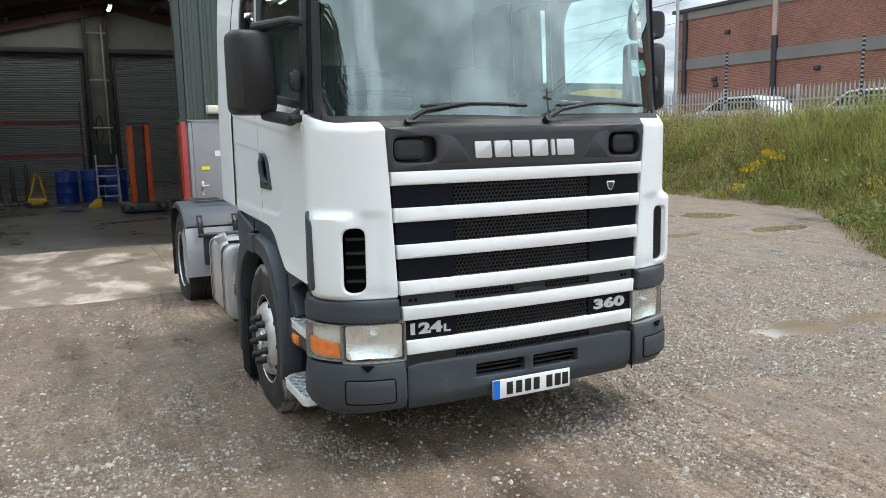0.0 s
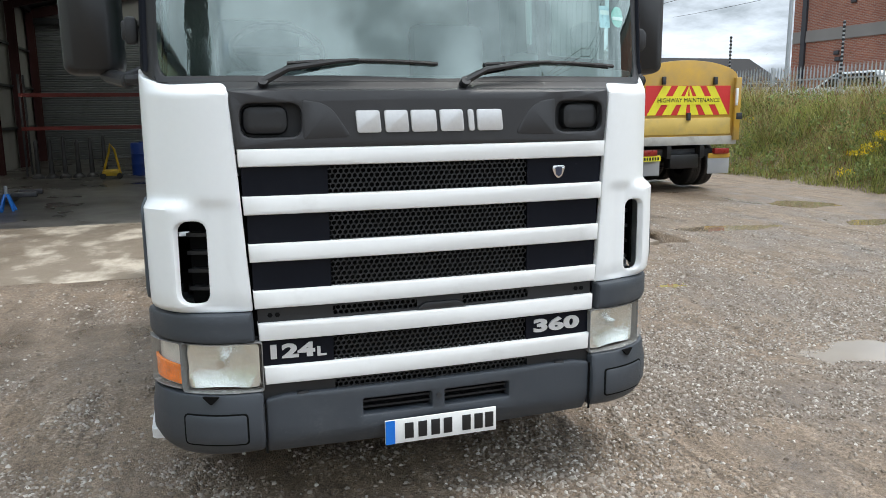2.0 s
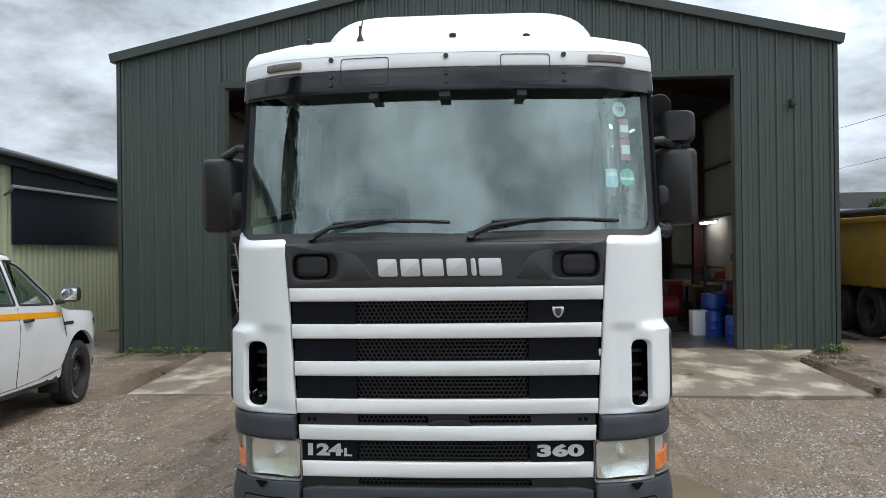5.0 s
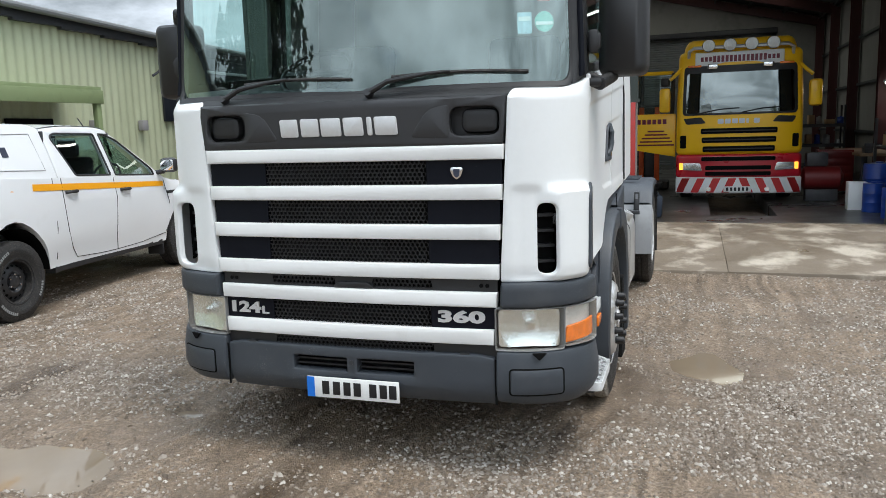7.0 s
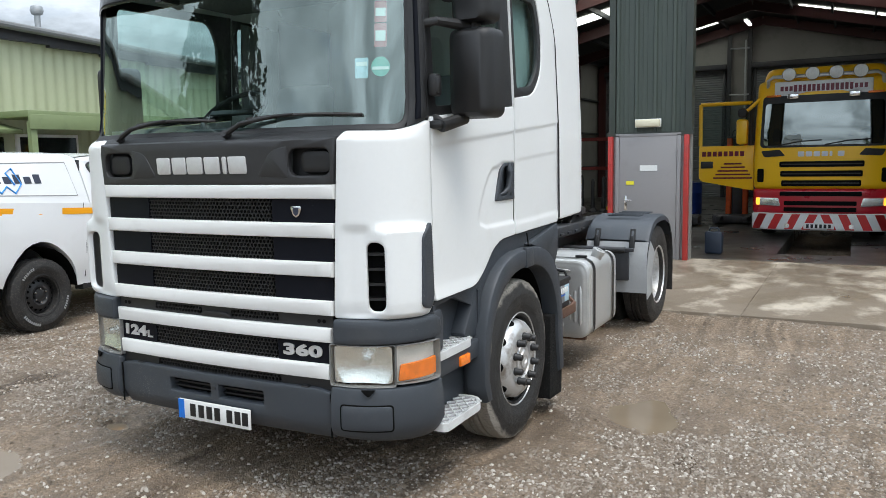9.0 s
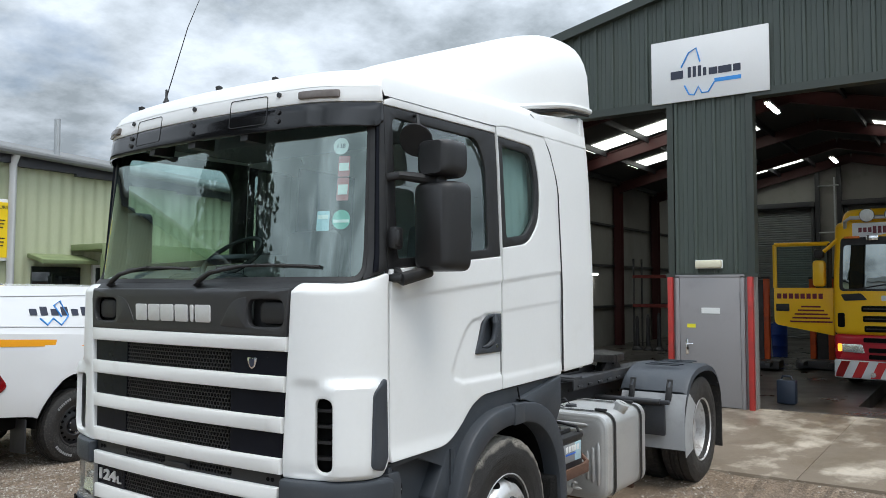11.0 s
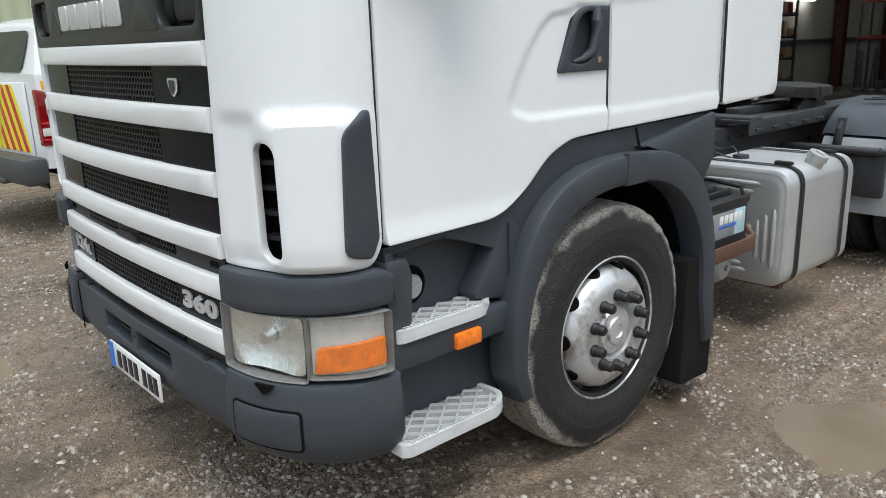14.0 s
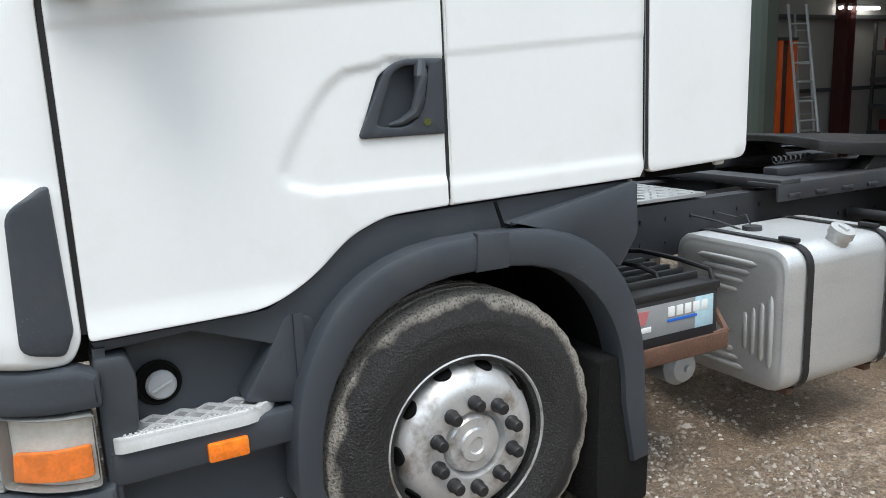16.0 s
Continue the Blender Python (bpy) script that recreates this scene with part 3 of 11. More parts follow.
def ground_z(x, y):
    z = base_z(x, y)
    near = smooth(60, 25, math.hypot(x, y))
    if -2.0 < x < 8.0 and 0.8 < y < 9.1:
        # wheel ruts, smeared ridges and clods in the mud
        u, v = 0.94 * x - 0.34 * y, 0.34 * x + 0.94 * y
        soft = smooth(-0.12, 0.22, lump(x, y, 0.55, 21.0))
        z += soft * (0.024 * lump(u * 9.0, v * 0.8, 1.0, 4.0) + 0.010 * lump(u * 22.0, v * 2.2, 1.0, 14.0)) + 0.014 * lump(x, y, 8.0, 2.0) * (1.2 - soft)
    z += near * (0.016 * lump(x, y, 0.9) + 0.009 * lump(x, y, 3.1, 5.0) + 0.014 * lump(2.6 * (0.91 * x - 0.41 * y), 0.5 * (0.41 * x + 0.91 * y), 1.0, 9.0))
    p, pz = puddle_near(x, y)
    if p < 1.6:
        z += (pz - z) * smooth(1.6, 0.75, p)
    d = foot_dist(x, y)
    if d > 0:
        z += 1.42 * smooth(0, 3.0, d) + 0.06 * lump(x, y, 1.7) * smooth(0, 0.6, d)
    if 13.2 < y < 32.4 and -4.3 < x < 8.7 or -2.6 < x < 7.6 and 9.2 < y < 14:
        z = -0.2
    return z


def ground_sheet():
    xs = sorted(set([-400, -200, -100, -60, -40, -25, -16] + [round(-12 + 0.5 * k, 3) for k in range(14)] + [round(-5 + 0.1 * k, 3) for k in range(190)] + [round(-1.2 + 0.04 * k, 3) for k in range(220)]
                    + [round(14 + 0.4 * k, 3) for k in range(20)] + [24, 28, 35, 50, 80, 150, 300, 500]))
    ys = sorted(set([-400, -200, -100, -50, -30, -20, -12] + [round(-8 + 0.4 * k, 3) for k in range(18)] + [round(-1 + 0.1 * k, 3) for k in range(170)] + [round(1.6 + 0.04 * k, 3) for k in range(180)]
                    + [round(16 + 0.4 * k, 3) for k in range(20)] + [26, 30, 40, 60, 100, 200, 400, 600]))
    vs = [(x, y, ground_z(x, y)) for y in ys for x in xs]
    nx = len(xs)
    fs = [(j * nx + i, j * nx + i + 1, (j + 1) * nx + i + 1, (j + 1) * nx + i) for j in range(len(ys) - 1) for i in range(nx - 1)]
    me = bpy.data.meshes.new("ground")
    me.from_pydata(vs, [], fs)
    me.polygons.foreach_set("use_smooth", [True] * len(fs))
    return me


def gravel_material():
    m = bpy.data.materials.new("wet_gravel")
    m.use_nodes = True
    n, l = m.node_tree.nodes, m.node_tree.links
    bs_ = n["Principled BSDF"]
    co = n.new("ShaderNodeTexCoord")

    def tex(kind, scale, detail=5.0, rgh=0.6):
        t = n.new(kind)
        t.inputs["Scale"].default_value = scale
        if kind == "ShaderNodeTexNoise":
            t.inputs["Detail"].default_value = detail
            t.inputs["Roughness"].default_value = rgh
        l.new(co.outputs["Object"], t.inputs["Vector"])
        return t

    def ramp(src, stops):
        r = n.new("ShaderNodeValToRGB")
        els = r.color_ramp.elements
        while len(els) < len(stops):
            els.new(0.5)
        for e, (p, c) in zip(els, stops):
            e.position, e.color = p, (*c, 1)
        l.new(src, r.inputs["Fac"])
        return r.outputs["Color"]

    def mix(fac, a, b, kind="MIX"):
        k = n.new("ShaderNodeMix")
        k.data_type, k.blend_type = "RGBA", kind
        if isinstance(fac, float):
            k.inputs["Factor"].default_value = fac
        else:
            l.new(fac, k.inputs["Factor"])
        for s, v in (("A", a), ("B", b)):
            if isinstance(v, tuple):
                k.inputs[s].default_value = (*v, 1)
            else:
                l.new(v, k.inputs[s])
        return k.outputs["Result"]
    def streak(angle, along_, across, detail=4.0):
        k = n.new("ShaderNodeMapping")
        k.inputs["Rotation"].default_value = (0, 0, radians(angle))
        k.inputs["Scale"].default_value = (across, along_, 1)
        l.new(bend.outputs["Vector"], k.inputs["Vector"])
        t = n.new("ShaderNodeTexNoise")
        t.inputs["Scale"].default_value = 1.0
        t.inputs["Detail"].default_value = detail
        l.new(k.outputs["Vector"], t.inputs["Vector"])
        return t
    broad, mid, fine = tex("ShaderNodeTexNoise", 0.55), tex("ShaderNodeTexNoise", 3.2, 6), tex("ShaderNodeTexNoise", 46.0, 6, 0.7)
    warp = tex("ShaderNodeTexNoise", 0.35, 2)
    bend = n.new("ShaderNodeVectorMath")
    bend.operation = "MULTIPLY_ADD"
    l.new(warp.outputs["Color"], bend.inputs[0])
    bend.inputs[1].default_value = (0.7, 0.7, 0)
    l.new(co.outputs["Object"], bend.inputs[2])
    rut, fur = streak(24, 0.35, 2.6), streak(27, 0.9, 13.0, 7.0)
    v0, v1, v2 = tex("ShaderNodeTexVoronoi", 19.0), tex("ShaderNodeTexVoronoi", 40.0), tex("ShaderNodeTexVoronoi", 95.0)
    mud = ramp(mid.outputs["Fac"], [(0.3, (0.122, 0.086, 0.055)), (0.7, (0.245, 0.182, 0.127))])
    pale = ramp(v0.outputs["Color"], [(0.25, (0.17, 0.132, 0.10)), (0.62, (0.27, 0.22, 0.17)), (1.0, (0.48, 0.42, 0.35))])
    stone = ramp(v1.outputs["Color"], [(0.2, (0.105, 0.079, 0.057)), (0.6, (0.225, 0.178, 0.138)), (1.0, (0.50, 0.44, 0.37))])
    grit = ramp(v2.outputs["Color"], [(0.2, (0.070, 0.052, 0.036)), (0.85, (0.35, 0.275, 0.205))])
    area = mix(0.45, mix(0.5, broad.outputs["Color"], rut.outputs["Color"]), mid.outputs["Color"])
    show = ramp(area, [(0.50, (0, 0, 0)), (0.60, (1, 1, 1))])
    some = ramp(v0.outputs["Distance"], [(0.30, (1, 1, 1)), (0.46, (0, 0, 0))])
    c = mix(0.34, mud, grit)
    c = mix(0.06, c, stone)
    c = mix(mix(1.0, mix(1.0, show, some, "MULTIPLY"), ramp(mid.outputs["Color"], [(0.42, (0, 0, 0)), (0.6, (1, 1, 1))]), "MULTIPLY"), c, pale)
    c = mix(show, c, mix(0.5, c, stone))
    c = mix(1.0, c, ramp(fine.outputs["Fac"], [(0.32, (0.60, 0.59, 0.58)), (0.68, (1.42, 1.42, 1.41))]), "MULTIPLY")
    c = mix(mix(1.0, ramp(rut.outputs["Color"], [(0.40, (0, 0, 0)), (0.56, (1, 1, 1))]), ramp(broad.outputs["Color"], [(0.42, (0.1, 0.1, 0.1)), (0.56, (0.85, 0.85, 0.85))]), "MULTIPLY"), c,
            mix(1.0, c, ramp(fur.outputs["Fac"], [(0.36, (0.52, 0.50, 0.48)), (0.60, (1.18, 1.18, 1.18))]), "MULTIPLY"))
    wet = ramp(mix(0.35, broad.outputs["Color"], rut.outputs["Color"]), [(0.41, (0.47, 0.45, 0.43)), (0.53, (1.16, 1.145, 1.13))])
    c = mix(1.0, c, wet, "MULTIPLY")
    l.new(c, bs_.inputs["Base Color"])
    l.new(ramp(mix(0.35, broad.outputs["Color"], rut.outputs["Color"]), [(0.41, (0.24, 0.24, 0.24)), (0.55, (0.85, 0.85, 0.85))]), bs_.inputs["Roughness"])
    bs_.inputs["Specular IOR Level"].default_value = 0.5

    def dome(v):
        return ramp(v.outputs["Distance"], [(0.0, (1, 1, 1)), (0.55, (0, 0, 0))])
    hs = mix(0.5, mix(0.65, mix(1.0, show, dome(v1), "MULTIPLY"), dome(v2)), mix(0.25, mix(1.0, show, dome(v0), "MULTIPLY"), fur.outputs["Color"]))
    bp = n.new("ShaderNodeBump")
    l.new(ramp(mix(0.35, broad.outputs["Color"], rut.outputs["Color"]), [(0.41, (0.40, 0.40, 0.40)), (0.53, (1, 1, 1))]), bp.inputs["Strength"])
    bp.inputs["Distance"].default_value = 0.042
    l.new(mix(0.3, hs, fine.outputs["Color"]), bp.inputs["Height"])
    l.new(bp.outputs["Normal"], bs_.inputs["Normal"])
    return m


M_GRAVEL = gravel_material()
ground_me = ground_sheet()
ground_me.materials.append(M_GRAVEL)
tagged(new("ground", ground_me), "wet brown gravel yard with ruts and puddles", "ground", kind="structure")

M_WATER = surf("muddy_water", (0.20, 0.155, 0.108), 0.05, var=0.25, vs=1.6, grain=0.0, rvar=0.02, spec=0.6)


def puddle(px, py, a, b):
    z = base_z(px, py) - 0.021
    o = B()
    n = 40
    c = o.verts.new((0, 0, 0))
    ring = []
    for k in range(n):
        t = 2 * math.pi * k / n
        ring.append(o.verts.new((1.7 * a * math.cos(t), 1.7 * b * math.sin(t), 0)))
    for k in range(n):
        o.faces.new((c, ring[k], ring[(k + 1) % n]))
    bmesh.ops.translate(o, vec=(px, py, z), verts=o.verts)
    solo("puddle", o, M_WATER, "shallow muddy rainwater puddle in the gravel", "puddle", "puddles", "structure", origin=(px, py, z))


for q in PUDDLES:
    puddle(*q)

# loose stones on the yard
GRITTED = [(4.1, 4.1, 0.55), (5.3, 5.4, 0.9), (3.8, 8.0, 0.7), (-1.3, 5.0, 1.1), (2.8, 3.7, 0.6), (-0.2, 4.4, 0.6), (6.4, 7.6, 1.3), (3.6, 6.7, 0.5), (0.9, 2.2, 0.6), (-0.9, 3.4, 0.7),
           (5.5, 4.1, 0.9), (6.9, 5.9, 1.2), (7.8, 8.4, 1.3), (5.0, 7.6, 1.0), (2.0, 2.5, 0.8), (1.2, 3.0, 0.6), (8.6, 6.6, 1.2), (6.6, 3.6, 0.8), (-1.8, 6.4, 1.2)]


def stone_material():
    """Chips of many tones: most of them coated in mud, some washed pale."""
    m = surf("loose_stones", (0.2, 0.17, 0.14), 0.6, var=0.15, vs=5, grain=0.3, gs=160, island=0.0)
    n, l = m.node_tree.nodes, m.node_tree.links
    ge, ra, mu = n.new("ShaderNodeNewGeometry"), n.new("ShaderNodeValToRGB"), n.new("ShaderNodeMix")
    tones = [(0.0, (0.105, 0.076, 0.052)), (0.42, (0.20, 0.155, 0.115)), (0.70, (0.29, 0.245, 0.20)), (0.90, (0.42, 0.38, 0.33)), (1.0, (0.64, 0.60, 0.54))]
    els = ra.color_ramp.elements
    while len(els) < len(tones):
        els.new(0.5)
    for e, (p, c) in zip(els, tones):
        e.position, e.color = p, (*c, 1)
    l.new(ge.outputs["Random Per Island"], ra.inputs["Fac"])
    bs_ = n["Principled BSDF"]
    old = bs_.inputs["Base Color"].links[0].from_socket
    mu.data_type = "RGBA"
    mu.inputs["Factor"].default_value = 0.8
    l.new(old, mu.inputs["A"])
    l.new(ra.outputs["Color"], mu.inputs["B"])
    l.new(mu.outputs["Result"], bs_.inputs["Base Color"])
    return m


M_STONES = stone_material()


def loose_stones(count, seed):
    """Chips of stone half sunk in the mud, thickest where the yard was last gritted."""
    rng = np.random.RandomState(seed)
    dome_v = np.array([(0, 0, 1), (0.9, 0, -0.3), (0.28, 0.85, -0.35), (-0.73, 0.53, -0.3), (-0.73, -0.53, -0.35), (0.28, -0.85, -0.3)])
    dome_f = np.array([(0, 1, 2), (0, 2, 3), (0, 3, 4), (0, 4, 5), (0, 5, 1)])
    hex_v = np.array([(1, 0, -0.3), (0.5, 0.8, -0.3), (-0.5, 0.85, -0.3), (-1, 0, -0.3), (-0.5, -0.8, -0.3), (0.5, -0.85, -0.3), (0.55, 0.1, 0.85), (-0.4, 0.42, 0.8), (-0.25, -0.48, 0.9)])
    hex_f = np.array([(6, 7, 8), (0, 1, 6), (1, 7, 6), (1, 2, 7), (2, 3, 7), (3, 8, 7), (3, 4, 8), (4, 5, 8), (5, 6, 8), (5, 0, 6)])
    vs, fs, made, at = [], [], 0, 0
    while made < count:
        x, y = rng.uniform(-4.8, 11.5), rng.uniform(0.8, 13.0)
        if rng.uniform() > 0.22 + 0.5 * smooth(9.5, 5.0, y) * smooth(10.5, 7.0, x):
            continue
        thick = 0.06 + 0.10 * smooth(4.2, 6.0, x) + 1.9 * max(0, lump(x, y, 0.8, 8.0) + 0.7 * lump(x, y, 2.6) - 0.10)
        for gx, gy, gr in GRITTED:
            d = ((x - gx) ** 2 + (y - gy) ** 2) / (gr * gr)
            if d < 4:
                thick += 0.8 * math.exp(-1.4 * d) * max(0, 0.45 + 1.9 * lump(x, y, 3.0, 6.0))
        if rng.uniform() > thick:
            continue
        if -2.6 < x < 7.5 and y > 9.15 or puddle_at(x, y) < 1.0 or foot_dist(x, y) > 0.3:
            continue
        s = 0.0040 + 0.0130 * rng.uniform() ** 2.4
        if rng.uniform() < 0.012:
            s *= rng.uniform(1.3, 2.0)
        if s > 0.0075:
            q = hex_v * (1 + 0.45 * (rng.rand(9, 1) - 0.5))
        else:
            q = dome_v * (1 + 0.5 * (rng.rand(6, 1) - 0.5))
            q[0, :2] = (rng.rand(2) - 0.5) * 1.1
        q = q * s * np.array((1, rng.uniform(0.55, 1), rng.uniform(0.35, 0.7)))
        a = rng.uniform(0, 6.28)
        R = np.array(((math.cos(a), -math.sin(a), 0), (math.sin(a), math.cos(a), 0), (0, 0, 1)))
        vs.append(q @ R.T + np.array((x, y, ground_z(x, y) + 0.12 * s)))
        fs.append((hex_f if len(q) == 9 else dome_f) + at)
        at += len(q)
        made += 1
    me = bpy.data.meshes.new("gravel_stones")
    me.from_pydata(np.concatenate(vs).tolist(), [], np.concatenate(fs).tolist())
    me.materials.append(M_STONES)
    return me


tagged(new("gravel_stones", loose_stones(210000, 4)), "loose pale and grey gravel stones scattered on the yard", "gravel", kind="stuff")

# ---- the workshop: dark green cladding, two door openings, gable to the yard ----
WX0, WX1, WY0, WY1 = -4.16, 8.5, 13.4, 32.2
A0, A1, B0, B1, OPEN_H = -2.2, 1.75, 3.05, 6.8, 4.80
RIDGE_X, EAVE, RIDGE = 2.17, 5.35, 6.75
FLOOR_Z = 0.045


def gable_z(x):
    return EAVE + (RIDGE - EAVE) * (1 - abs(x - RIDGE_X) / (WX1 - RIDGE_X))


def ribbed(bm, x0, x1, z0, z1f, y, pitch=0.30, depth=0.032):
    """Upright box-profile sheeting that faces -y, its top following z1f(x)."""
    xs = []
    x = x0
    while x < x1 - 1e-6:
        for f, d in ((0.0, 0), (0.10, 0), (0.16, 1), (0.30, 1), (0.36, 0), (0.52, 0), (0.535, 0.22), (0.56, 0.22), (0.575, 0), (0.76, 0), (0.775, 0.22), (0.80, 0.22), (0.815, 0)):
            xx = x + f * pitch
            if xx < x1:
                xs.append((xx, d))
        x += pitch
    xs.append((x1, 0))
    o = B()
    prev = None
    for xx, d in xs:
        yy = y - d * depth
        cur = (o.verts.new((xx, yy, z0)), o.verts.new((xx, yy, z1f(xx))))
        if prev:
            o.faces.new((prev[0], cur[0], cur[1], prev[1]))
        prev = cur
    bmesh.ops.recalc_face_normals(o, faces=o.faces)
    if o.faces[:][0].normal.y > 0:
        bmesh.ops.reverse_faces(o, faces=o.faces)
    return merge(bm, o)


def wall_block(bm, x0, x1, y0, y1, z0, z1):
    return box(bm, ((x0 + x1) / 2, (y0 + y1) / 2, (z0 + z1) / 2), (x1 - x0, y1 - y0, z1 - z0))


# front wall: solid core with the two openings, sheeting before it
bm = B()
plate(bm, [(WX0, -0.1), (A0, -0.1), (A0, OPEN_H), (A1, OPEN_H), (A1, -0.1), (B0, -0.1), (B0, OPEN_H), (B1, OPEN_H), (B1, -0.1), (WX1, -0.1), (WX1, EAVE), (RIDGE_X, RIDGE), (WX0, gable_z(WX0))],
      t=0.16, warp=lambda x, y, z: (x, WY0 + 0.01 + y, z))
wall_n = solo("wall_front", bm, M_WALLIN, "front gable wall of the workshop, lined off-white inside", "wall", kind="structure")
for i, (x0, x1, z0, zf) in enumerate([(WX0, A0 - 0.06, 0.0, gable_z), (B1 + 0.06, WX1, 0.0, gable_z), (A0 - 0.06, B1 + 0.06, OPEN_H + 0.10, gable_z), (A1 + 0.06, B0 - 0.06, 2.08, lambda x: OPEN_H + 0.10)]):
    bm = ribbed(B(), x0, x1, z0, zf, WY0)
    s = solo("cladding", bm, M_CLADG, "dark green box-profile steel sheeting", "cladding", kind="structure", angle=20)
# opening flashings
bm = B()
for x0, x1 in ((A0, A1), (B0, B1)):
    for xa, xb in ((x0 - 0.09, x0 + 0.012), (x1 - 0.012, x1 + 0.09)):
        low = 2.08 if (xa > 1.2 and xb < 3.5) else 0.0
        wall_block(bm, xa, xb, WY0 - 0.04, WY0 + 0.18, low, OPEN_H + 0.0)
    wall_block(bm, x0 - 0.09, x1 + 0.09, WY0 - 0.042, WY0 + 0.183, OPEN_H - 0.012, OPEN_H + 0.11)
wall_block(bm, A1 - 0.05, B0 + 0.05, WY0 - 0.05, WY0 - 0.005, 2.04, 2.10)
solo("trim_openings", bm, M_TRIMG, "dark green folded steel flashings round the door openings", "trim", kind="structure")
bm = B()
for xa in (WX0, WX1):
    wall_block(bm, xa - 0.035, xa + 0.035, WY0 - 0.045, WY0 + 0.10, 0.0, EAVE)
for s in (-1, 1):
    xe = WX0 - 0.12 if s < 0 else WX1 + 0.12
    ze = EAVE - 0.02
    L = math.hypot(xe - RIDGE_X, RIDGE - ze)
    ang = math.atan2(RIDGE - ze, (RIDGE_X - xe))
    box(bm, ((xe + RIDGE_X) / 2, WY0 - 0.05, (ze + RIDGE) / 2 + 0.03), (L, 0.16, 0.16), m=Matrix.Rotation(-ang if s < 0 else -ang, 4, "Y"))
solo("trim_gable", bm, M_TRIMG, "dark green corner and verge flashings", "trim", kind="structure")

# personnel door and its surround in the pier between the openings
bm = B()
wall_block(bm, A1 + 0.012, B0 - 0.012, WY0 - 0.02, WY0 + 0.008, 0.0, 2.04)
solo("wall_pier", bm, M_DOORGREY, "grey lower facing of the pier between the openings", "wall", kind="structure")
door = thing("door_1", (2.38, WY0, FLOOR_Z), "closed grey steel personnel door with lever handle", "door", kind="structure", shift=(2.38, WY0, FLOOR_Z))
bm = B()
box(bm, (2.38, WY0 - 0.045, 1.04), (0.92, 0.045, 1.98), 0.006)
leaf = part("door_leaf", bm, M_DOORGREY, door)
bm = B()
for c, s in (((1.885, WY0 - 0.04, 1.05), (0.06, 0.06, 2.02)), ((2.875, WY0 - 0.04, 1.05), (0.06, 0.06, 2.02)), ((2.38, WY0 - 0.04, 2.05), (1.05, 0.06, 0.05))):
    box(bm, c, s, 0.004)
part("door_frame", bm, M_DOORGREY, door)
bm = B()
box(bm, (2.03, WY0 - 0.076, 0.95), (0.045, 0.012, 0.24), 0.006)
tube(bm, [(2.03, WY0 - 0.08, 1.0), (2.03, WY0 - 0.12, 1.0), (2.05, WY0 - 0.125, 1.0), (2.14, WY0 - 0.125, 1.0)], 0.009)
part("door_handle", bm, M_CHROME, leaf, "steel lever handle")
for c, s, mt, lb in (((2.40, WY0 - 0.072, 1.52), (0.28, 0.006, 0.09), M_STICKW, "white notice"), ((2.10, WY0 - 0.072, 1.28), (0.13, 0.006, 0.06), M_REFYEL, "small yellow notice")):
    part("notice", box(B(), c, s), mt, leaf, lb)
bm = B()
for zz in (0.35, 1.05, 1.75):
    cyl(bm, (2.845, WY0 - 0.075, zz - 0.05), (2.845, WY0 - 0.075, zz + 0.05), 0.012)
part("hinge", bm, M_DOORGREY, leaf)
for x in (A1 - 0.025, B0 - 0.105):
    bm = B()
    box(bm, (x + 0.05, WY0 - 0.06, 1.02), (0.075, 0.10, 2.04), 0.006)
    for zz in (0.5, 1.2, 1.6):
        box(bm, (x + 0.05, WY0 - 0.115, zz), (0.03, 0.012, 0.03), 0.004)
    solo("door_guard_post", bm, M_REDTRIM, "red painted steel corner guard beside the opening", "post", "corner guards", "structure")
lamp = thing("bulkhead_lamp", (2.38, WY0 - 0.06, 2.22), "cream bulkhead lamp above the grey door", "lamp", shift=(2.38, WY0 - 0.06, 2.22))
part("diffuser", box(B(), (2.38, WY0 - 0.085, 2.24), (0.40, 0.08, 0.12), 0.025), surf("cream_diffuser", (0.72, 0.68, 0.52), 0.4), lamp)
part("base", box(B(), (2.38, WY0 - 0.042, 2.24), (0.42, 0.02, 0.135), 0.006), M_STICKW, lamp)

# firm's board over the pier: plain shapes
board = thing("sign_board", (2.42, WY0 - 0.05, 4.9), "white company sign board with dark and blue marks", "sign", shift=(2.42, WY0 - 0.05, 4.9))
part("panel", box(B(), (2.42, WY0 - 0.06, 5.36), (1.82, 0.03, 1.02), 0.004), M_SIGNW, board)
bm = B()
for x, w, h in ((1.83, 0.20, 0.13), (2.03, 0.05, 0.17), (2.11, 0.05, 0.17), (2.19, 0.05, 0.17), (2.27, 0.05, 0.13), (2.40, 0.13, 0.11), (2.58, 0.20, 0.11), (2.76, 0.11, 0.11)):
    box(bm, (x + 0.1, WY0 - 0.078, 5.22 + h / 2), (w, 0.006, h))
pieces("dark_mark", bm, M_NAVY, board)
bm = B()
tube(bm, [(2.05, WY0 - 0.079, 5.10), (2.12, WY0 - 0.079, 4.95), (2.20, WY0 - 0.079, 4.93), (2.27, WY0 - 0.079, 5.06), (2.32, WY0 - 0.079, 4.95), (2.42, WY0 - 0.079, 4.95), (2.52, WY0 - 0.079, 5.10)], 0.012)
box(bm, (2.72, WY0 - 0.078, 5.12), (0.40, 0.006, 0.06))
tube(bm, [(2.0, WY0 - 0.079, 5.40), (2.12, WY0 - 0.079, 5.62), (2.24, WY0 - 0.079, 5.68), (2.3, WY0 - 0.079, 5.45)], 0.012)
pieces("blue_mark", bm, M_SKYBLUE, board)
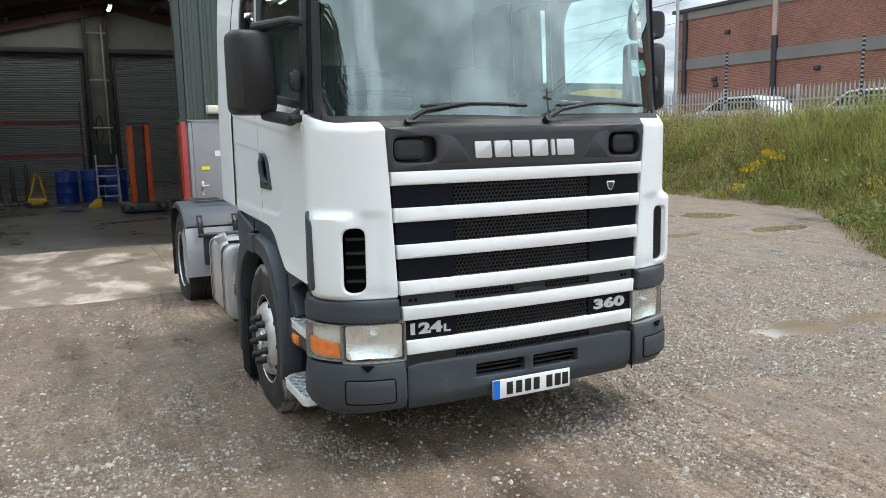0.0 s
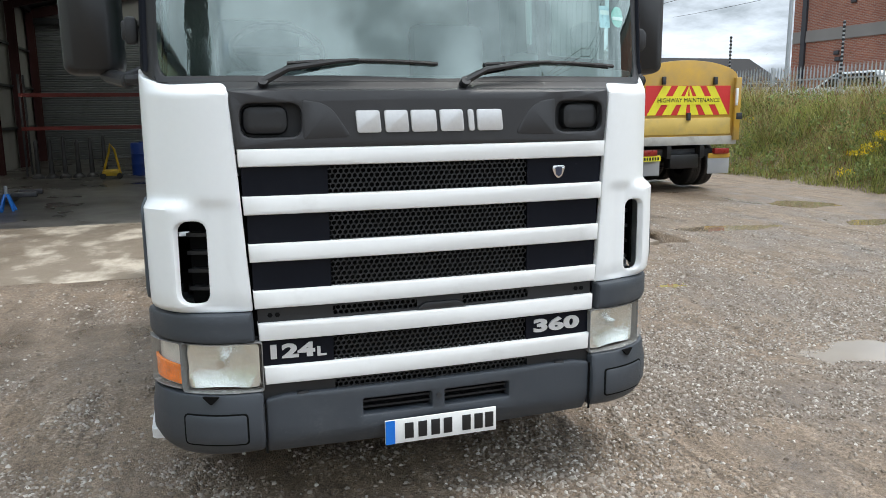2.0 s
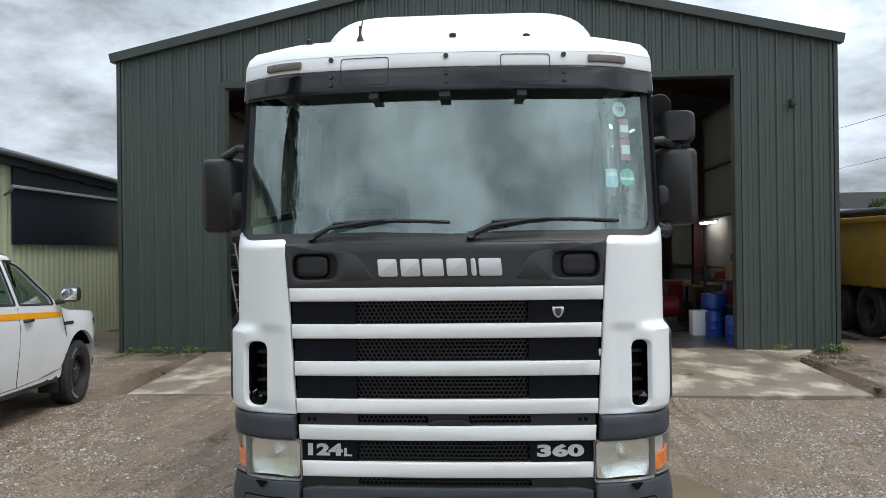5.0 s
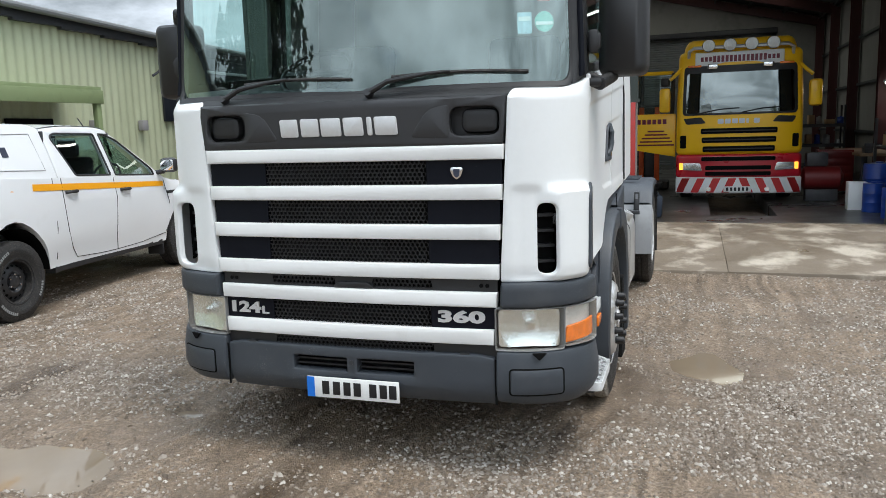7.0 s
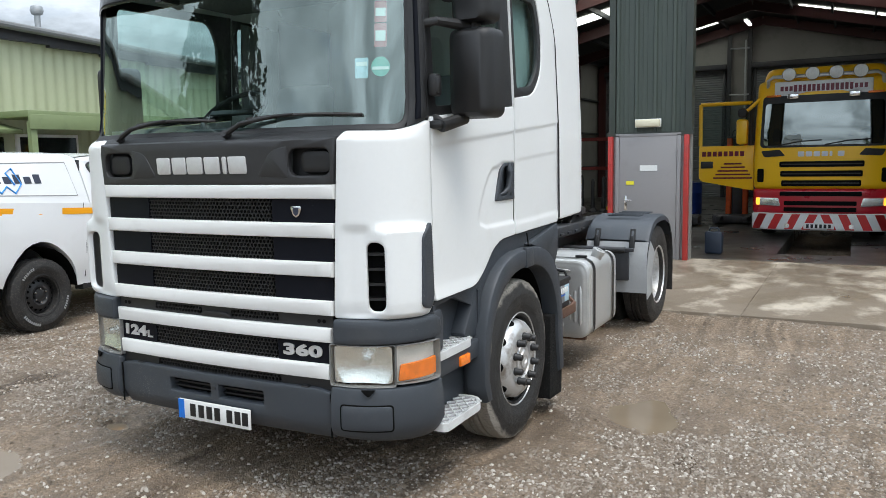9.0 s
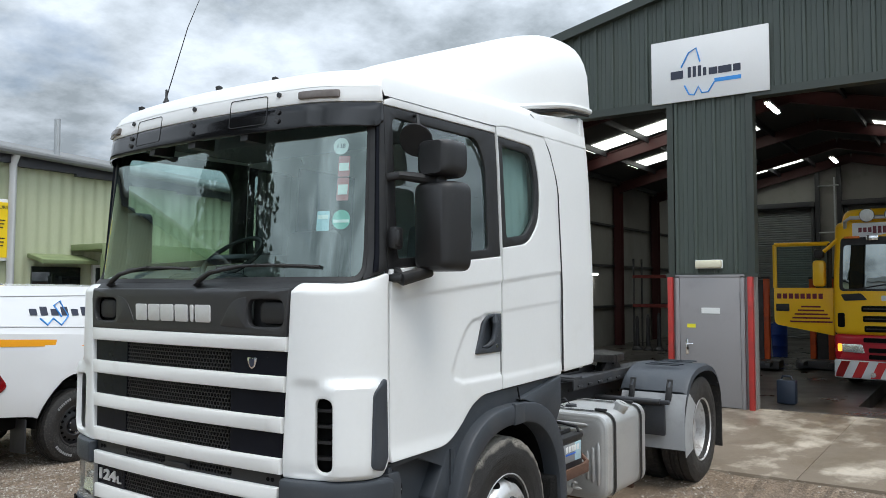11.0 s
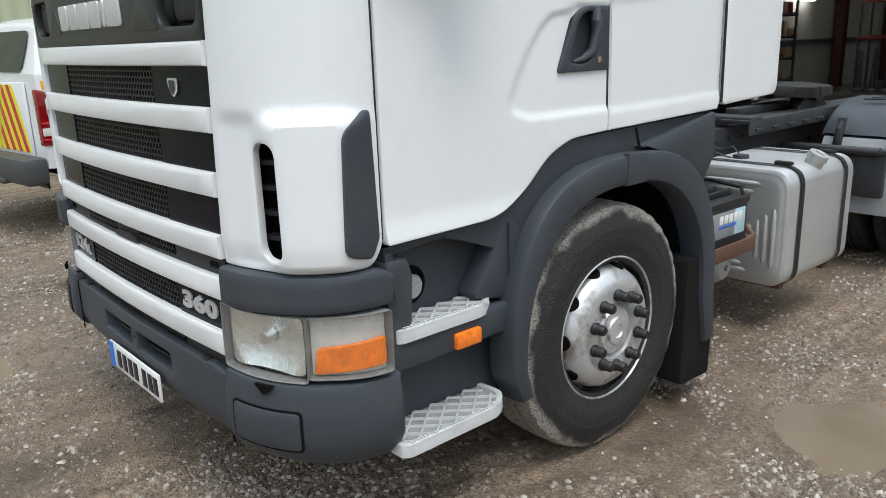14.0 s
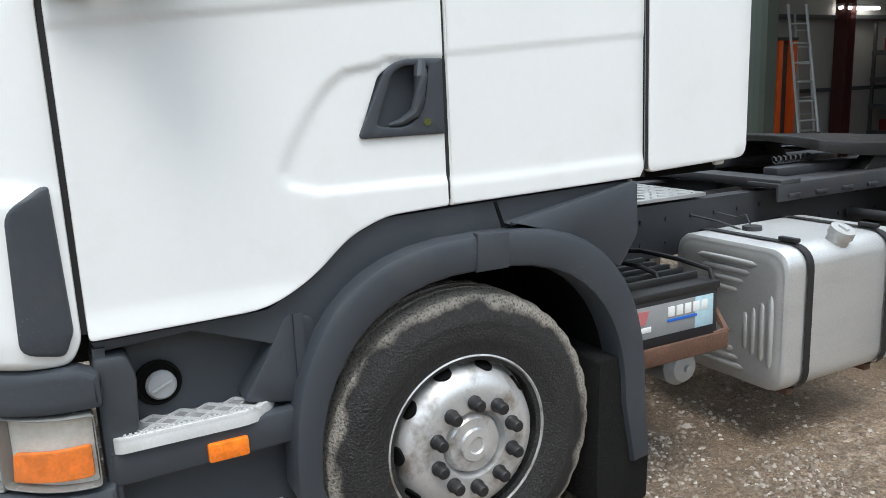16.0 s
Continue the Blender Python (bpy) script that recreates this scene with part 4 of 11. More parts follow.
bell = thing("security_sensor", (7.75, WY0 - 0.05, 4.25), "small dark lamp on the green wall", "sensor", shift=(7.75, WY0 - 0.05, 4.25))
part("body", box(B(), (7.75, WY0 - 0.09, 4.28), (0.09, 0.10, 0.13), 0.02), M_BLACKP, bell)
part("bracket", cyl(B(), (7.75, WY0 - 0.03, 4.22), (7.75, WY0 - 0.11, 4.2), 0.02), M_BLACKP, bell)

# other walls, roof, floor
bm = B()
wall_block(bm, WX0, WX0 + 0.14, WY0 + 0.18, WY1, -0.1, EAVE)
solo("wall_west", bm, M_WALLIN, "off-white lined side wall", "wall", kind="structure")
bm = B()
wall_block(bm, WX1 - 0.14, WX1, WY0 + 0.18, WY1, -0.1, EAVE)
solo("wall_east", bm, M_WALLIN, "off-white lined side wall", "wall", kind="structure")
for xs_, nm in ((WX0, -1), (WX1, 1)):
    o = B()
    ribbed(o, WY0 + 0.06, WY1, -0.05, lambda x: EAVE, 0.0)
    for v in o.verts:
        x, y, z = v.co
        v.co = (xs_ - nm * y, x, z)
    solo("side_cladding", o, M_CLADG, "dark green box-profile side sheeting", "cladding", kind="structure", angle=20)
bm = B()
plate(bm, [(WX0, -0.1), (WX1, -0.1), (WX1, EAVE), (RIDGE_X, RIDGE), (WX0, gable_z(WX0))], t=0.16, warp=lambda x, y, z: (x, WY1 + y, z))
solo("wall_back", bm, M_BACKW, "off-white back gable wall of the workshop", "wall", kind="structure")

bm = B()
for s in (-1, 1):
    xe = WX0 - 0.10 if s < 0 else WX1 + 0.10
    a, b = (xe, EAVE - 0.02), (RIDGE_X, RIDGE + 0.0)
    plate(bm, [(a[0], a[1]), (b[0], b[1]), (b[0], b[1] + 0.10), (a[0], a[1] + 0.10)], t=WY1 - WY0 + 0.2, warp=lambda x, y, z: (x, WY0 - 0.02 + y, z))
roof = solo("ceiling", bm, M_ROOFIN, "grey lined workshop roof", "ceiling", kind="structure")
# self-glowing sheets hung just under the solid roof, which has no openings
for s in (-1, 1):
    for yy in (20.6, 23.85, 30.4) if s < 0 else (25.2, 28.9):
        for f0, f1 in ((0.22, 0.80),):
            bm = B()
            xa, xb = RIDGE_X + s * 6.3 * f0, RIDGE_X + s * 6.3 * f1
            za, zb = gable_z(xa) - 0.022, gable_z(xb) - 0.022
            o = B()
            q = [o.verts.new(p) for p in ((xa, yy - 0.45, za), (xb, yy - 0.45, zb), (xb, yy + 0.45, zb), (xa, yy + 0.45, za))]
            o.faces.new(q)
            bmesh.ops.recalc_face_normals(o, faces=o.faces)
            solo("rooflight", merge(bm, o), M_ROOFLT, "rooflight sheet whose own glow stands in for daylight", "rooflight", "rooflights", "structure")

# concrete floor with the inspection pit, and the apron
PIT = (4.25, 5.35, 14.6, 24.5)
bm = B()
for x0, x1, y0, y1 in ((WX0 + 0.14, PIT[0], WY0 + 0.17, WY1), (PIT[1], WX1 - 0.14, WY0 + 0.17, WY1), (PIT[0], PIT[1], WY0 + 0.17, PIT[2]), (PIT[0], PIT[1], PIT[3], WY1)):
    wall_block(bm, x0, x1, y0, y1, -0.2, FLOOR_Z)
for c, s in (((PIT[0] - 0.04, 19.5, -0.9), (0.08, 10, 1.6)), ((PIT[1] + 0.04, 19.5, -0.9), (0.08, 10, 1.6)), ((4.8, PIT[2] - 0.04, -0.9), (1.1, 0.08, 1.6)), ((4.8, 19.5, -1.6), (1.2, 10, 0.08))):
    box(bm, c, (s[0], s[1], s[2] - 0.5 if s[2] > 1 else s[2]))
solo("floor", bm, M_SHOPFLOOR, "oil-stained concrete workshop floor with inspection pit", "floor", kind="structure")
apron = thing("pavement_apron", (2.4, 11.3, 0), "worn pale concrete apron with tyre mud", "pavement", kind="structure", shift=(2.4, 11.3, 0))
for x0, x1 in ((-2.05, 1.155), (1.16, 4.355), (4.36, 7.055)):
    part("slab", box(B(), ((x0 + x1) / 2, 11.35, -0.06), (x1 - x0, 4.42, 0.20), 0.004), M_CONC, apron)
part("slab", plate(B(), [(7.06, 9.15), (7.30, 12.3), (8.1, 13.36), (7.06, 13.36)], t=0.2, warp=lambda x, y, z: (x, z, 0.038 - y)), M_CONC, apron)
part("slab", plate(B(), [(-2.06, 9.15), (-2.06, 13.36), (-2.55, 13.36)], t=0.2, warp=lambda x, y, z: (x, z, 0.038 - y)), M_CONC, apron)
part("threshold", box(B(), (2.4, 13.47, -0.06), (9.0, 0.20, 0.206)), M_CONC, apron)

# steel frame
def steel_i(bm, p0, p1, h=0.26, w=0.14):
    m = along(p0, p1)
    L = (Vector(p1) - Vector(p0)).length
    for c, s in (((0, 0, L / 2), (0.012, h, L)), ((0, h / 2, L / 2), (w, 0.016, L)), ((0, -h / 2, L / 2), (w, 0.016, L))):
        o = B()
        bmesh.ops.create_cube(o, size=1.0)
        bmesh.ops.scale(o, vec=s, verts=o.verts)
        bmesh.ops.translate(o, vec=c, verts=o.verts)
        merge(bm, o, m)


for yy in (13.85, 17.4, 21.2, 25.1, 28.6, 31.9):
    fr = thing("portal_frame", (RIDGE_X, yy, FLOOR_Z), "red oxide painted steel portal frame", "steel frame", "portal frames", "structure", shift=(RIDGE_X, yy, FLOOR_Z))
    for s in (-1, 1):
        xc = WX0 + 0.32 if s < 0 else WX1 - 0.32
        o = B()
        steel_i(o, (xc, yy, FLOOR_Z), (xc, yy, EAVE - 0.15), 0.24, 0.24)
        part("column", o, M_REDOX, fr)
        o = B()
        steel_i(o, (xc, yy, EAVE - 0.2), (RIDGE_X, yy, RIDGE - 0.2), 0.30, 0.14)
        part("rafter", o, M_REDOX, fr)
bm = B()
for s in (-1, 1):
    for k in range(1, 6):
        x = RIDGE_X + s * 6.2 * k / 5.2
        box(bm, (x, (WY0 + WY1) / 2, gable_z(x) - 0.10), (0.06, WY1 - WY0 - 0.4, 0.15))
solo("purlins", bm, M_STEEL, "galvanised steel roof purlins", "purlin", kind="structure")
for x in (WX0 + 0.2, WX1 - 0.2):
    bm = B()
    for zz in (1.3, 2.6, 3.9):
        box(bm, (x, (WY0 + WY1) / 2, zz), (0.09, WY1 - WY0 - 0.5, 0.07))
    solo("wall_rails", bm, M_STEEL, "dark side rails on the wall lining", "rail", kind="structure")

# roller shutters in the back wall
def shutter(x0, x1, top):
    sh = thing("roller_shutter", ((x0 + x1) / 2, WY1 - 0.1, FLOOR_Z), "closed grey steel roller shutter", "shutter", "back wall shutters", "structure", shift=((x0 + x1) / 2, WY1 - 0.1, FLOOR_Z))
    o = B()
    n = int(top / 0.085)
    pr = []
    for k in range(n):
        z = FLOOR_Z + k * top / n
        pr += [(0, z), (-0.022, z + 0.02), (-0.022, z + 0.055), (0, z + 0.075)]
    rows = [[o.verts.new((x, WY1 - 0.09 + d, z)) for x in (x0, x1)] for d, z in pr]
    for a, b in zip(rows, rows[1:]):
        o.faces.new((a[0], a[1], b[1], b[0]))
    bmesh.ops.recalc_face_normals(o, faces=o.faces)
    part("curtain", o, M_SHUTTER, sh, angle=20)
    o = B()
    for x in (x0 - 0.05, x1 + 0.05):
        box(o, (x, WY1 - 0.09, FLOOR_Z + top / 2), (0.12, 0.12, top), 0.006)
    part("guide", o, M_STEEL, sh)
    o = B()
    box(o, ((x0 + x1) / 2, WY1 - 0.22, top + 0.10), (x1 - x0 + 0.3, 0.36, 0.20), 0.03)
    part("hood", o, M_STEEL, sh)


shutter(-3.85, 0.80, 4.85)
shutter(1.98, 6.6, 4.85)
for x in (1.02, 1.74):
    bm = B()
    steel_i(bm, (x, WY1 - 0.16, FLOOR_Z), (x, WY1 - 0.16, gable_z(x) - 0.2), 0.16, 0.14)
    solo("wind_post", bm, M_STEEL, "dark steel wind post on the back wall", "post", "wind posts", "structure")

# ---- the white tractor unit ----
CX = 2.315
truck = thing("tractor_unit", (CX, 6.5, -0.04), "white four-wheel articulated lorry tractor unit with grey bumper and black grille", "lorry", shift=(0, 6.5, -0.04))
XC, EA, EB, YF = 0.80, 0.375, 0.32, 3.68
_tab = []
_s, _px, _py = XC, XC, 0.03
for _k in range(101):
    _a = math.pi / 2 * _k / 100
    _x, _y = XC + EA * math.sin(_a), 0.03 + EB * (1 - math.cos(_a))
    _s += math.hypot(_x - _px, _y - _py)
    _px, _py = _x, _y
    _tab.append((_s, _a))
UC = _tab[-1][0]
YC = YF + 0.03 + EB


def ref(u):
    """The cab's plan outline: place and outward normal at u metres from the middle of the front."""
    if u <= XC:
        g = 0.06 * u / (XC * XC)
        L = math.hypot(1, g)
        return u, 0.03 * (u / XC) ** 2, g / L, -1 / L
    if u >= UC:
        return XC + EA, 0.03 + EB + (u - UC), 1.0, 0.0
    for (s0, a0), (s1, a1) in zip(_tab, _tab[1:]):
        if u <= s1:
            a = a0 + (a1 - a0) * (u - s0) / (s1 - s0)
            break
    nx, ny = math.sin(a) / EA, -math.cos(a) / EB
    L = math.hypot(nx, ny)
    return XC + EA * math.sin(a), 0.03 + EB * (1 - math.cos(a)), nx / L, ny / L


def lerp_tab(tab, z):
    if z <= tab[0][0]:
        return tab[0][1]
    for (a, p), (b, q) in zip(tab, tab[1:]):
        if z <= b:
            return p + (q - p) * (z - a) / (b - a)
    return tab[-1][1]


DY = [(1.84, 0.0), (1.90, 0.065), (2.65, 0.155), (2.85, 0.18)]
WT = [(0.9, 1.0), (1.9, 0.995), (2.65, 0.968), (2.85, 0.955), (3.1, 0.93)]


def cab(u, z, d=0.0, side=1):
    """A place on the cab's skin, d metres outside it."""
    x, y, nx, ny = ref(abs(u))
    sg = 1 if u >= 0 else -1
    fade = 1 - smooth(0.02, 0.40, y)
    bow = 0.06 * smooth(1.84, 2.0, z) * (x / 1.1) ** 2 * fade
    return Vector((sg * side * (x * lerp_tab(WT, z) + nx * d), YF + y + lerp_tab(DY, z) * fade + bow + ny * d, z))


def uy(y):
    return UC + (y - YC)


def skin(side=1, extra=None, off=0.0):
    def w(u, y, z):
        e = extra(abs(u), z) if extra else 0.0
        return cab(u, z, off - y + e, side)
    return w


def panel(name, outline, mat, holes=(), t=0.02, bev=0.006, step=0.06, stepz=None, off=0.0, extra=None, side=1, parent=None, label="", bm=None):
    bm = bm or B()
    plate(bm, outline, holes, t, bev, step, skin(side, extra, off), stepz)
    if side < 0:
        bmesh.ops.recalc_face_normals(bm, faces=bm.faces)
    return part(name, bm, mat, parent or truck, label)


# header panel with its two grab pockets
pockets = [rrect(-0.80, 1.665, -0.56, 1.80, 0.05), rrect(0.56, 1.665, 0.80, 1.80, 0.05)]
header = panel("header_panel", [(-0.825, 1.622), (0.815, 1.622), (0.835, 1.855), (-0.845, 1.855)], M_HEADER, holes=pockets, t=0.03, bev=0.008, off=0.012)
for s in (-1, 1):
    bm = B()
    plate(bm, rrect(0.54, 1.645, 0.815, 1.82, 0.04), t=0.012, step=0.08, warp=lambda u, y, z: cab(s * u, z, -0.055 - y))
    part("pocket", bm, M_BLACKP, header)
    bm = B()
    plate(bm, rrect(0.612, 1.675, 0.793, 1.792, 0.045), t=0.05, bev=0.022, step=0.05, warp=lambda u, y, z: cab(s * u, z, -0.012 - y))
    part("pocket_cover", bm, M_BLACKP, header)
    bm = B()
    plate(bm, fillet([(0.36, 1.662), (0.555, 1.655), (0.555, 1.812), (0.45, 1.795)], [0.03, 0.01, 0.01, 0.09], 6), t=0.004, bev=0.0035, warp=lambda u, y, z: cab(s * u, z, 0.0145 - y))
    part("finger_scoop", bm, M_HEADER, header)
# maker's name: six plain silver slabs
x = -0.345
for w, gap in ((0.108, 0.010), (0.108, 0.004), (0.118, 0.008), (0.112, 0.014), (0.034, 0.006), (0.125, 0)):
    part("maker_mark", plate(B(), fillet([(x + 0.008, 1.678), (x + w, 1.678), (x + w - 0.008, 1.768), (x, 1.768)], 0.012, 3), t=0.008, bev=0.002, warp=lambda u, y, z: cab(u, z, 0.021 - y)), M_SILVER, header, "silver block shape")
    x += w + gap

# white grille bars
BARS = [(1.55, 1.622, 0.815), (1.357, 1.432, 0.803), (1.163, 1.238, 0.790), (0.968, 1.043, 0.780), (0.830, 0.905, 0.768), (0.640, 0.718, 0.752)]
for z0, z1, hw in BARS:
    panel("grille_bar", [(-hw, z0), (hw, z0), (hw + 0.004, z1), (-hw - 0.004, z1)], M_BARWHITE, t=0.055, bev=0.011, step=0.1, off=0.016, label="white painted grille bar")
# near-black sheet gives the shaded depth behind the grille
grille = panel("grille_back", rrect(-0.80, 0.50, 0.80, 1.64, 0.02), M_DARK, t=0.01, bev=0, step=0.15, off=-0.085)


def honeycomb(u0, u1, z0, z1, pitch=0.0235, wall=0.86, deep=0.012, off=-0.012):
    o = B()
    rp = pitch / math.sqrt(3)
    dz = pitch * math.sqrt(3) / 2
    row = 0
    z = z0 + rp
    while z < z1 - rp * 0.6:
        u = u0 + pitch / 2 + (pitch / 2 if row % 2 else 0)
        while u < u1 - pitch * 0.4:
            ring = [(math.sin(math.pi / 3 * k), math.cos(math.pi / 3 * k)) for k in range(6)]
            a = [o.verts.new(cab(u + rp * c, z + rp * s, off)) for c, s in ring]
            b = [o.verts.new(cab(u + rp * wall * 0.9 * c, z + rp * wall * 0.9 * s, off)) for c, s in ring]
            d = [o.verts.new(cab(u + rp * wall * 0.9 * c, z + rp * wall * 0.9 * s, off - deep)) for c, s in ring]
            for k in range(6):
                j = (k + 1) % 6
                o.faces.new((a[k], a[j], b[j], b[k]))
                o.faces.new((b[k], b[j], d[j], d[k]))
            u += pitch
        z += dz
        row += 1
    bmesh.ops.recalc_face_normals(o, faces=o.faces)
    return o


bands = [(1.432, 1.55), (1.238, 1.357), (1.043, 1.163), (0.718, 0.830)]
for i, (z0, z1) in enumerate(bands):
    part("grille_mesh", honeycomb(-0.465, 0.435, z0 - 0.004, z1 + 0.004), M_BLACKP, truck, "black honeycomb mesh")
    hw = (0.805, 0.792, 0.782, 0.757)[i]
    for s in (-1, 1):
        e = 0.462 if s < 0 else 0.432
        pn = panel("grille_blank", [(s * e, z0 - 0.01), (s * hw, z0 - 0.01), (s * hw, z1 + 0.01), (s * e, z1 + 0.01)], M_GLOSSBLK, t=0.03, bev=0, step=0.15, off=-0.008)
        if i == 0 and s > 0:
            bm = B()
            plate(bm, fillet([(0.555, 1.515), (0.553, 1.50), (0.565, 1.47), (0.585, 1.455), (0.605, 1.47), (0.617, 1.50), (0.615, 1.515)], 0.006, 2), t=0.008, bev=0.002, warp=lambda u, y, z: cab(u, z, 0.001 - y))
            bg = part("badge", bm, M_CHROME, pn, "small shield badge")
            bm = B()
            plate(bm, fillet([(0.568, 1.507), (0.572, 1.475), (0.585, 1.465), (0.598, 1.475), (0.602, 1.507)], 0.004, 2), t=0.003, warp=lambda u, y, z: cab(u, z, 0.004 - y))
            part("badge_field", bm, M_NAVY, bg)
        if i == 3:
            bm = B()
            if s < 0:
                merge(bm, text_bm("124", 0.094, 1.02, 0.003, 0.0045), Matrix.Translation((-0.645, 0, 0.774)) @ FACE_FRONT @ Matrix.Diagonal((1.42, 0.84, 1, 1)))
                merge(bm, text_bm("L", 0.066, 1.0, 0.003, 0.002), Matrix.Translation((-0.515, 0, 0.763)) @ FACE_FRONT @ Matrix.Diagonal((1.3, 0.84, 1, 1)))
            else:
                merge(bm, text_bm("360", 0.094, 1.02, 0.003, 0.0045), Matrix.Translation((0.585, 0, 0.774)) @ FACE_FRONT @ Matrix.Diagonal((1.68, 0.84, 1, 1)))
            for v in bm.verts:
                v.co = cab(v.co.x, v.co.z, -0.004 - v.co.y)
            part("model_number", bm, M_SILVER, pn, "silver model number")
# narrow slots between the lower bars
for z0, z1, full in ((0.905, 0.968, False), (0.565, 0.640, True)):
    panel("grille_strip", [(-0.77, z0), (0.77, z0), (0.77, z1), (-0.77, z1)], M_BLACKP, holes=[rrect(-0.46, z0 + 0.012, -0.09 if not full else 0.44, z1 - 0.012, 0.01, 2)] + ([] if full else [rrect(0.12, z0 + 0.012, 0.44, z1 - 0.012, 0.01, 2)]),
          t=0.025, bev=0, step=0.12, off=-0.012)
    if full:
        part("grille_mesh", honeycomb(-0.46, 0.44, z0 + 0.006, z1 - 0.004), M_BLACKP, truck)
    else:
        part("grille_mesh", honeycomb(-0.46, -0.09, z0 + 0.008, z1 - 0.006, 0.0235), M_BLACKP, truck)
        part("grille_mesh", honeycomb(0.12, 0.44, z0 + 0.008, z1 - 0.006, 0.0235), M_BLACKP, truck)
        # small near-black discs paint the shade of vent holes
        bm = B()
        for s in (-1, 1):
            for k in range(2):
                cyl(bm, cab(s * (0.69 + 0.03 * k), 0.935, -0.011), cab(s * (0.69 + 0.03 * k), 0.935, -0.008), 0.011, seg=6)
        pieces("vent_hole", bm, M_DARK, truck)
panel("grille_handle", fillet([(-0.10, 0.908), (0.14, 0.908), (0.10, 0.940), (-0.06, 0.940)], 0.02), M_BLACKP, t=0.03, bev=0.006, off=0.004)


# white corner panels, flared below, with air slots
def flare(u, z):
    """Below the fold the front steps back and the side stands proud; the air slot lies on the step."""
    low_ = smooth(1.432, 1.384, z) * smooth(0.93, 0.99, z)
    back = 1 - 0.92 * smooth(UC - 0.14, UC - 0.015, u)
    return low_ * (0.040 * smooth(0.955, 1.075, u) * back - 0.012 * smooth(0.82, 0.90, u) * smooth(1.10, 1.0, u)) - 0.010 * smooth(1.05, 0.95, z)


for s in (-1, 1):
    slot = rrect(0.960, 0.995, 1.072, 1.338, 0.052, 6) if s < 0 else rrect(0.972, 0.995, 1.060, 1.338, 0.042, 6)
    corner = panel("corner_panel", fillet([(0.787, 0.957), (uy(4.0), 0.957), (uy(4.03), 1.02), (uy(4.03), 1.93), (1.10, 1.875), (0.852, 1.880), (0.838, 1.84)], [0.01, 0.05, 0.02, 0.02, 0.05, 0.03, 0.01]), M_WHITE,
                   holes=[slot], t=0.03, bev=0.008, step=0.024, stepz=0.016, off=0.006, extra=flare, side=s, label="white moulded corner panel with air slot")
    # the dark inside of the air slot is a near-black sheet
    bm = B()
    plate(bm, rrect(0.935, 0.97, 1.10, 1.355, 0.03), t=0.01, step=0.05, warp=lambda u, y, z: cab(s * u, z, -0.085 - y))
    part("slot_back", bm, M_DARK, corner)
    bm = B()
    for k in range(4):
        z = 1.05 + 0.075 * k
        plate(bm, [(0.955, z - 0.006), (1.08, z - 0.010), (1.08, z + 0.006), (0.955, z + 0.008)], t=0.04, warp=lambda u, y, z: cab(s * u, z, -0.045 - y))
    pieces("slot_fin", bm, M_BLACKP, corner)
    panel("edge_trim", fillet([(uy(3.905), 1.01), (uy(3.99), 0.985), (uy(4.015), 1.05), (uy(4.005), 1.42), (uy(3.985), 1.42), (uy(3.915), 1.365)], [0.03, 0.02, 0.01, 0.02, 0.01, 0.03]), M_GREY, t=0.03, bev=0.008,
          step=0.03, off=0.018, extra=flare, side=s, label="grey rubbing strip", parent=corner)
    # bumper shelf above the lamps
    panel("lamp_shelf", fillet([(0.785, 0.830), (UC + 0.03, 0.838), (UC + 0.03, 0.93), (UC - 0.02, 0.955), (0.79, 0.955)], 0.012), M_GREY, t=0.06, bev=0.018, step=0.05, off=0.03, side=s)
    # bumper corner
    def tuck(u, z):
        return -0.07 * smooth(0.43, 0.30, z) ** 1.5 + 0.014 * smooth(0.60, 0.50, z)
    bc = panel("bumper_corner", fillet([(0.762, 0.345), (UC + 0.03, 0.315), (UC + 0.035, 0.612), (0.762, 0.612)], [0.03, 0.03, 0.01, 0.02]), M_GREY, t=0.07, bev=0.016, step=0.05, off=0.028, extra=tuck, side=s)
    blank = panel("fog_lamp_blank", rrect(0.835, 0.405, 1.072, 0.528, 0.016), M_GREY, t=0.012, bev=0.003, step=0.05, off=0.0335, extra=tuck, side=s, parent=bc)
    panel("blank_joint", rrect(0.828, 0.398, 1.079, 0.535, 0.02), M_DARK, holes=[rrect(0.834, 0.404, 1.073, 0.529, 0.017)], t=0.004, bev=0, step=0.05, off=0.0305, extra=tuck, side=s, parent=bc)
    bm = B()
    plate(bm, fillet([(0.93, 0.612), (1.0, 0.612), (0.965, 0.575)], 0.008), t=0.01, warp=lambda u, y, z: cab(s * u, z, 0.041 - y))
    part("lamp_adjuster", bm, M_DARK, bc)
    # headlamp
    hl = panel("headlamp", fillet([(0.755, 0.612), (UC - 0.005, 0.632), (UC - 0.005, 0.832), (0.757, 0.832)], 0.01), M_BLACKP, t=0.03, bev=0.004, step=0.06, off=-0.072, side=s, label="rectangular headlamp with amber indicator")
    panel("reflector", rrect(0.772, 0.630, 1.084, 0.816, 0.02), M_REFLECT, t=0.003, bev=0, step=0.016, off=-0.010, side=s, parent=hl, label="silvered lamp reflector",
          extra=lambda u, z: -0.050 * max(0.0, 1 - ((u - 0.935) / 0.155) ** 2 - 0.6 * ((z - 0.722) / 0.10) ** 2))
    part("bulb_shield", cyl(B(), cab(0.935, 0.735, -0.055, s), cab(0.935, 0.735, -0.014, s), 0.022, 0.018, 14), M_CHROME, hl)
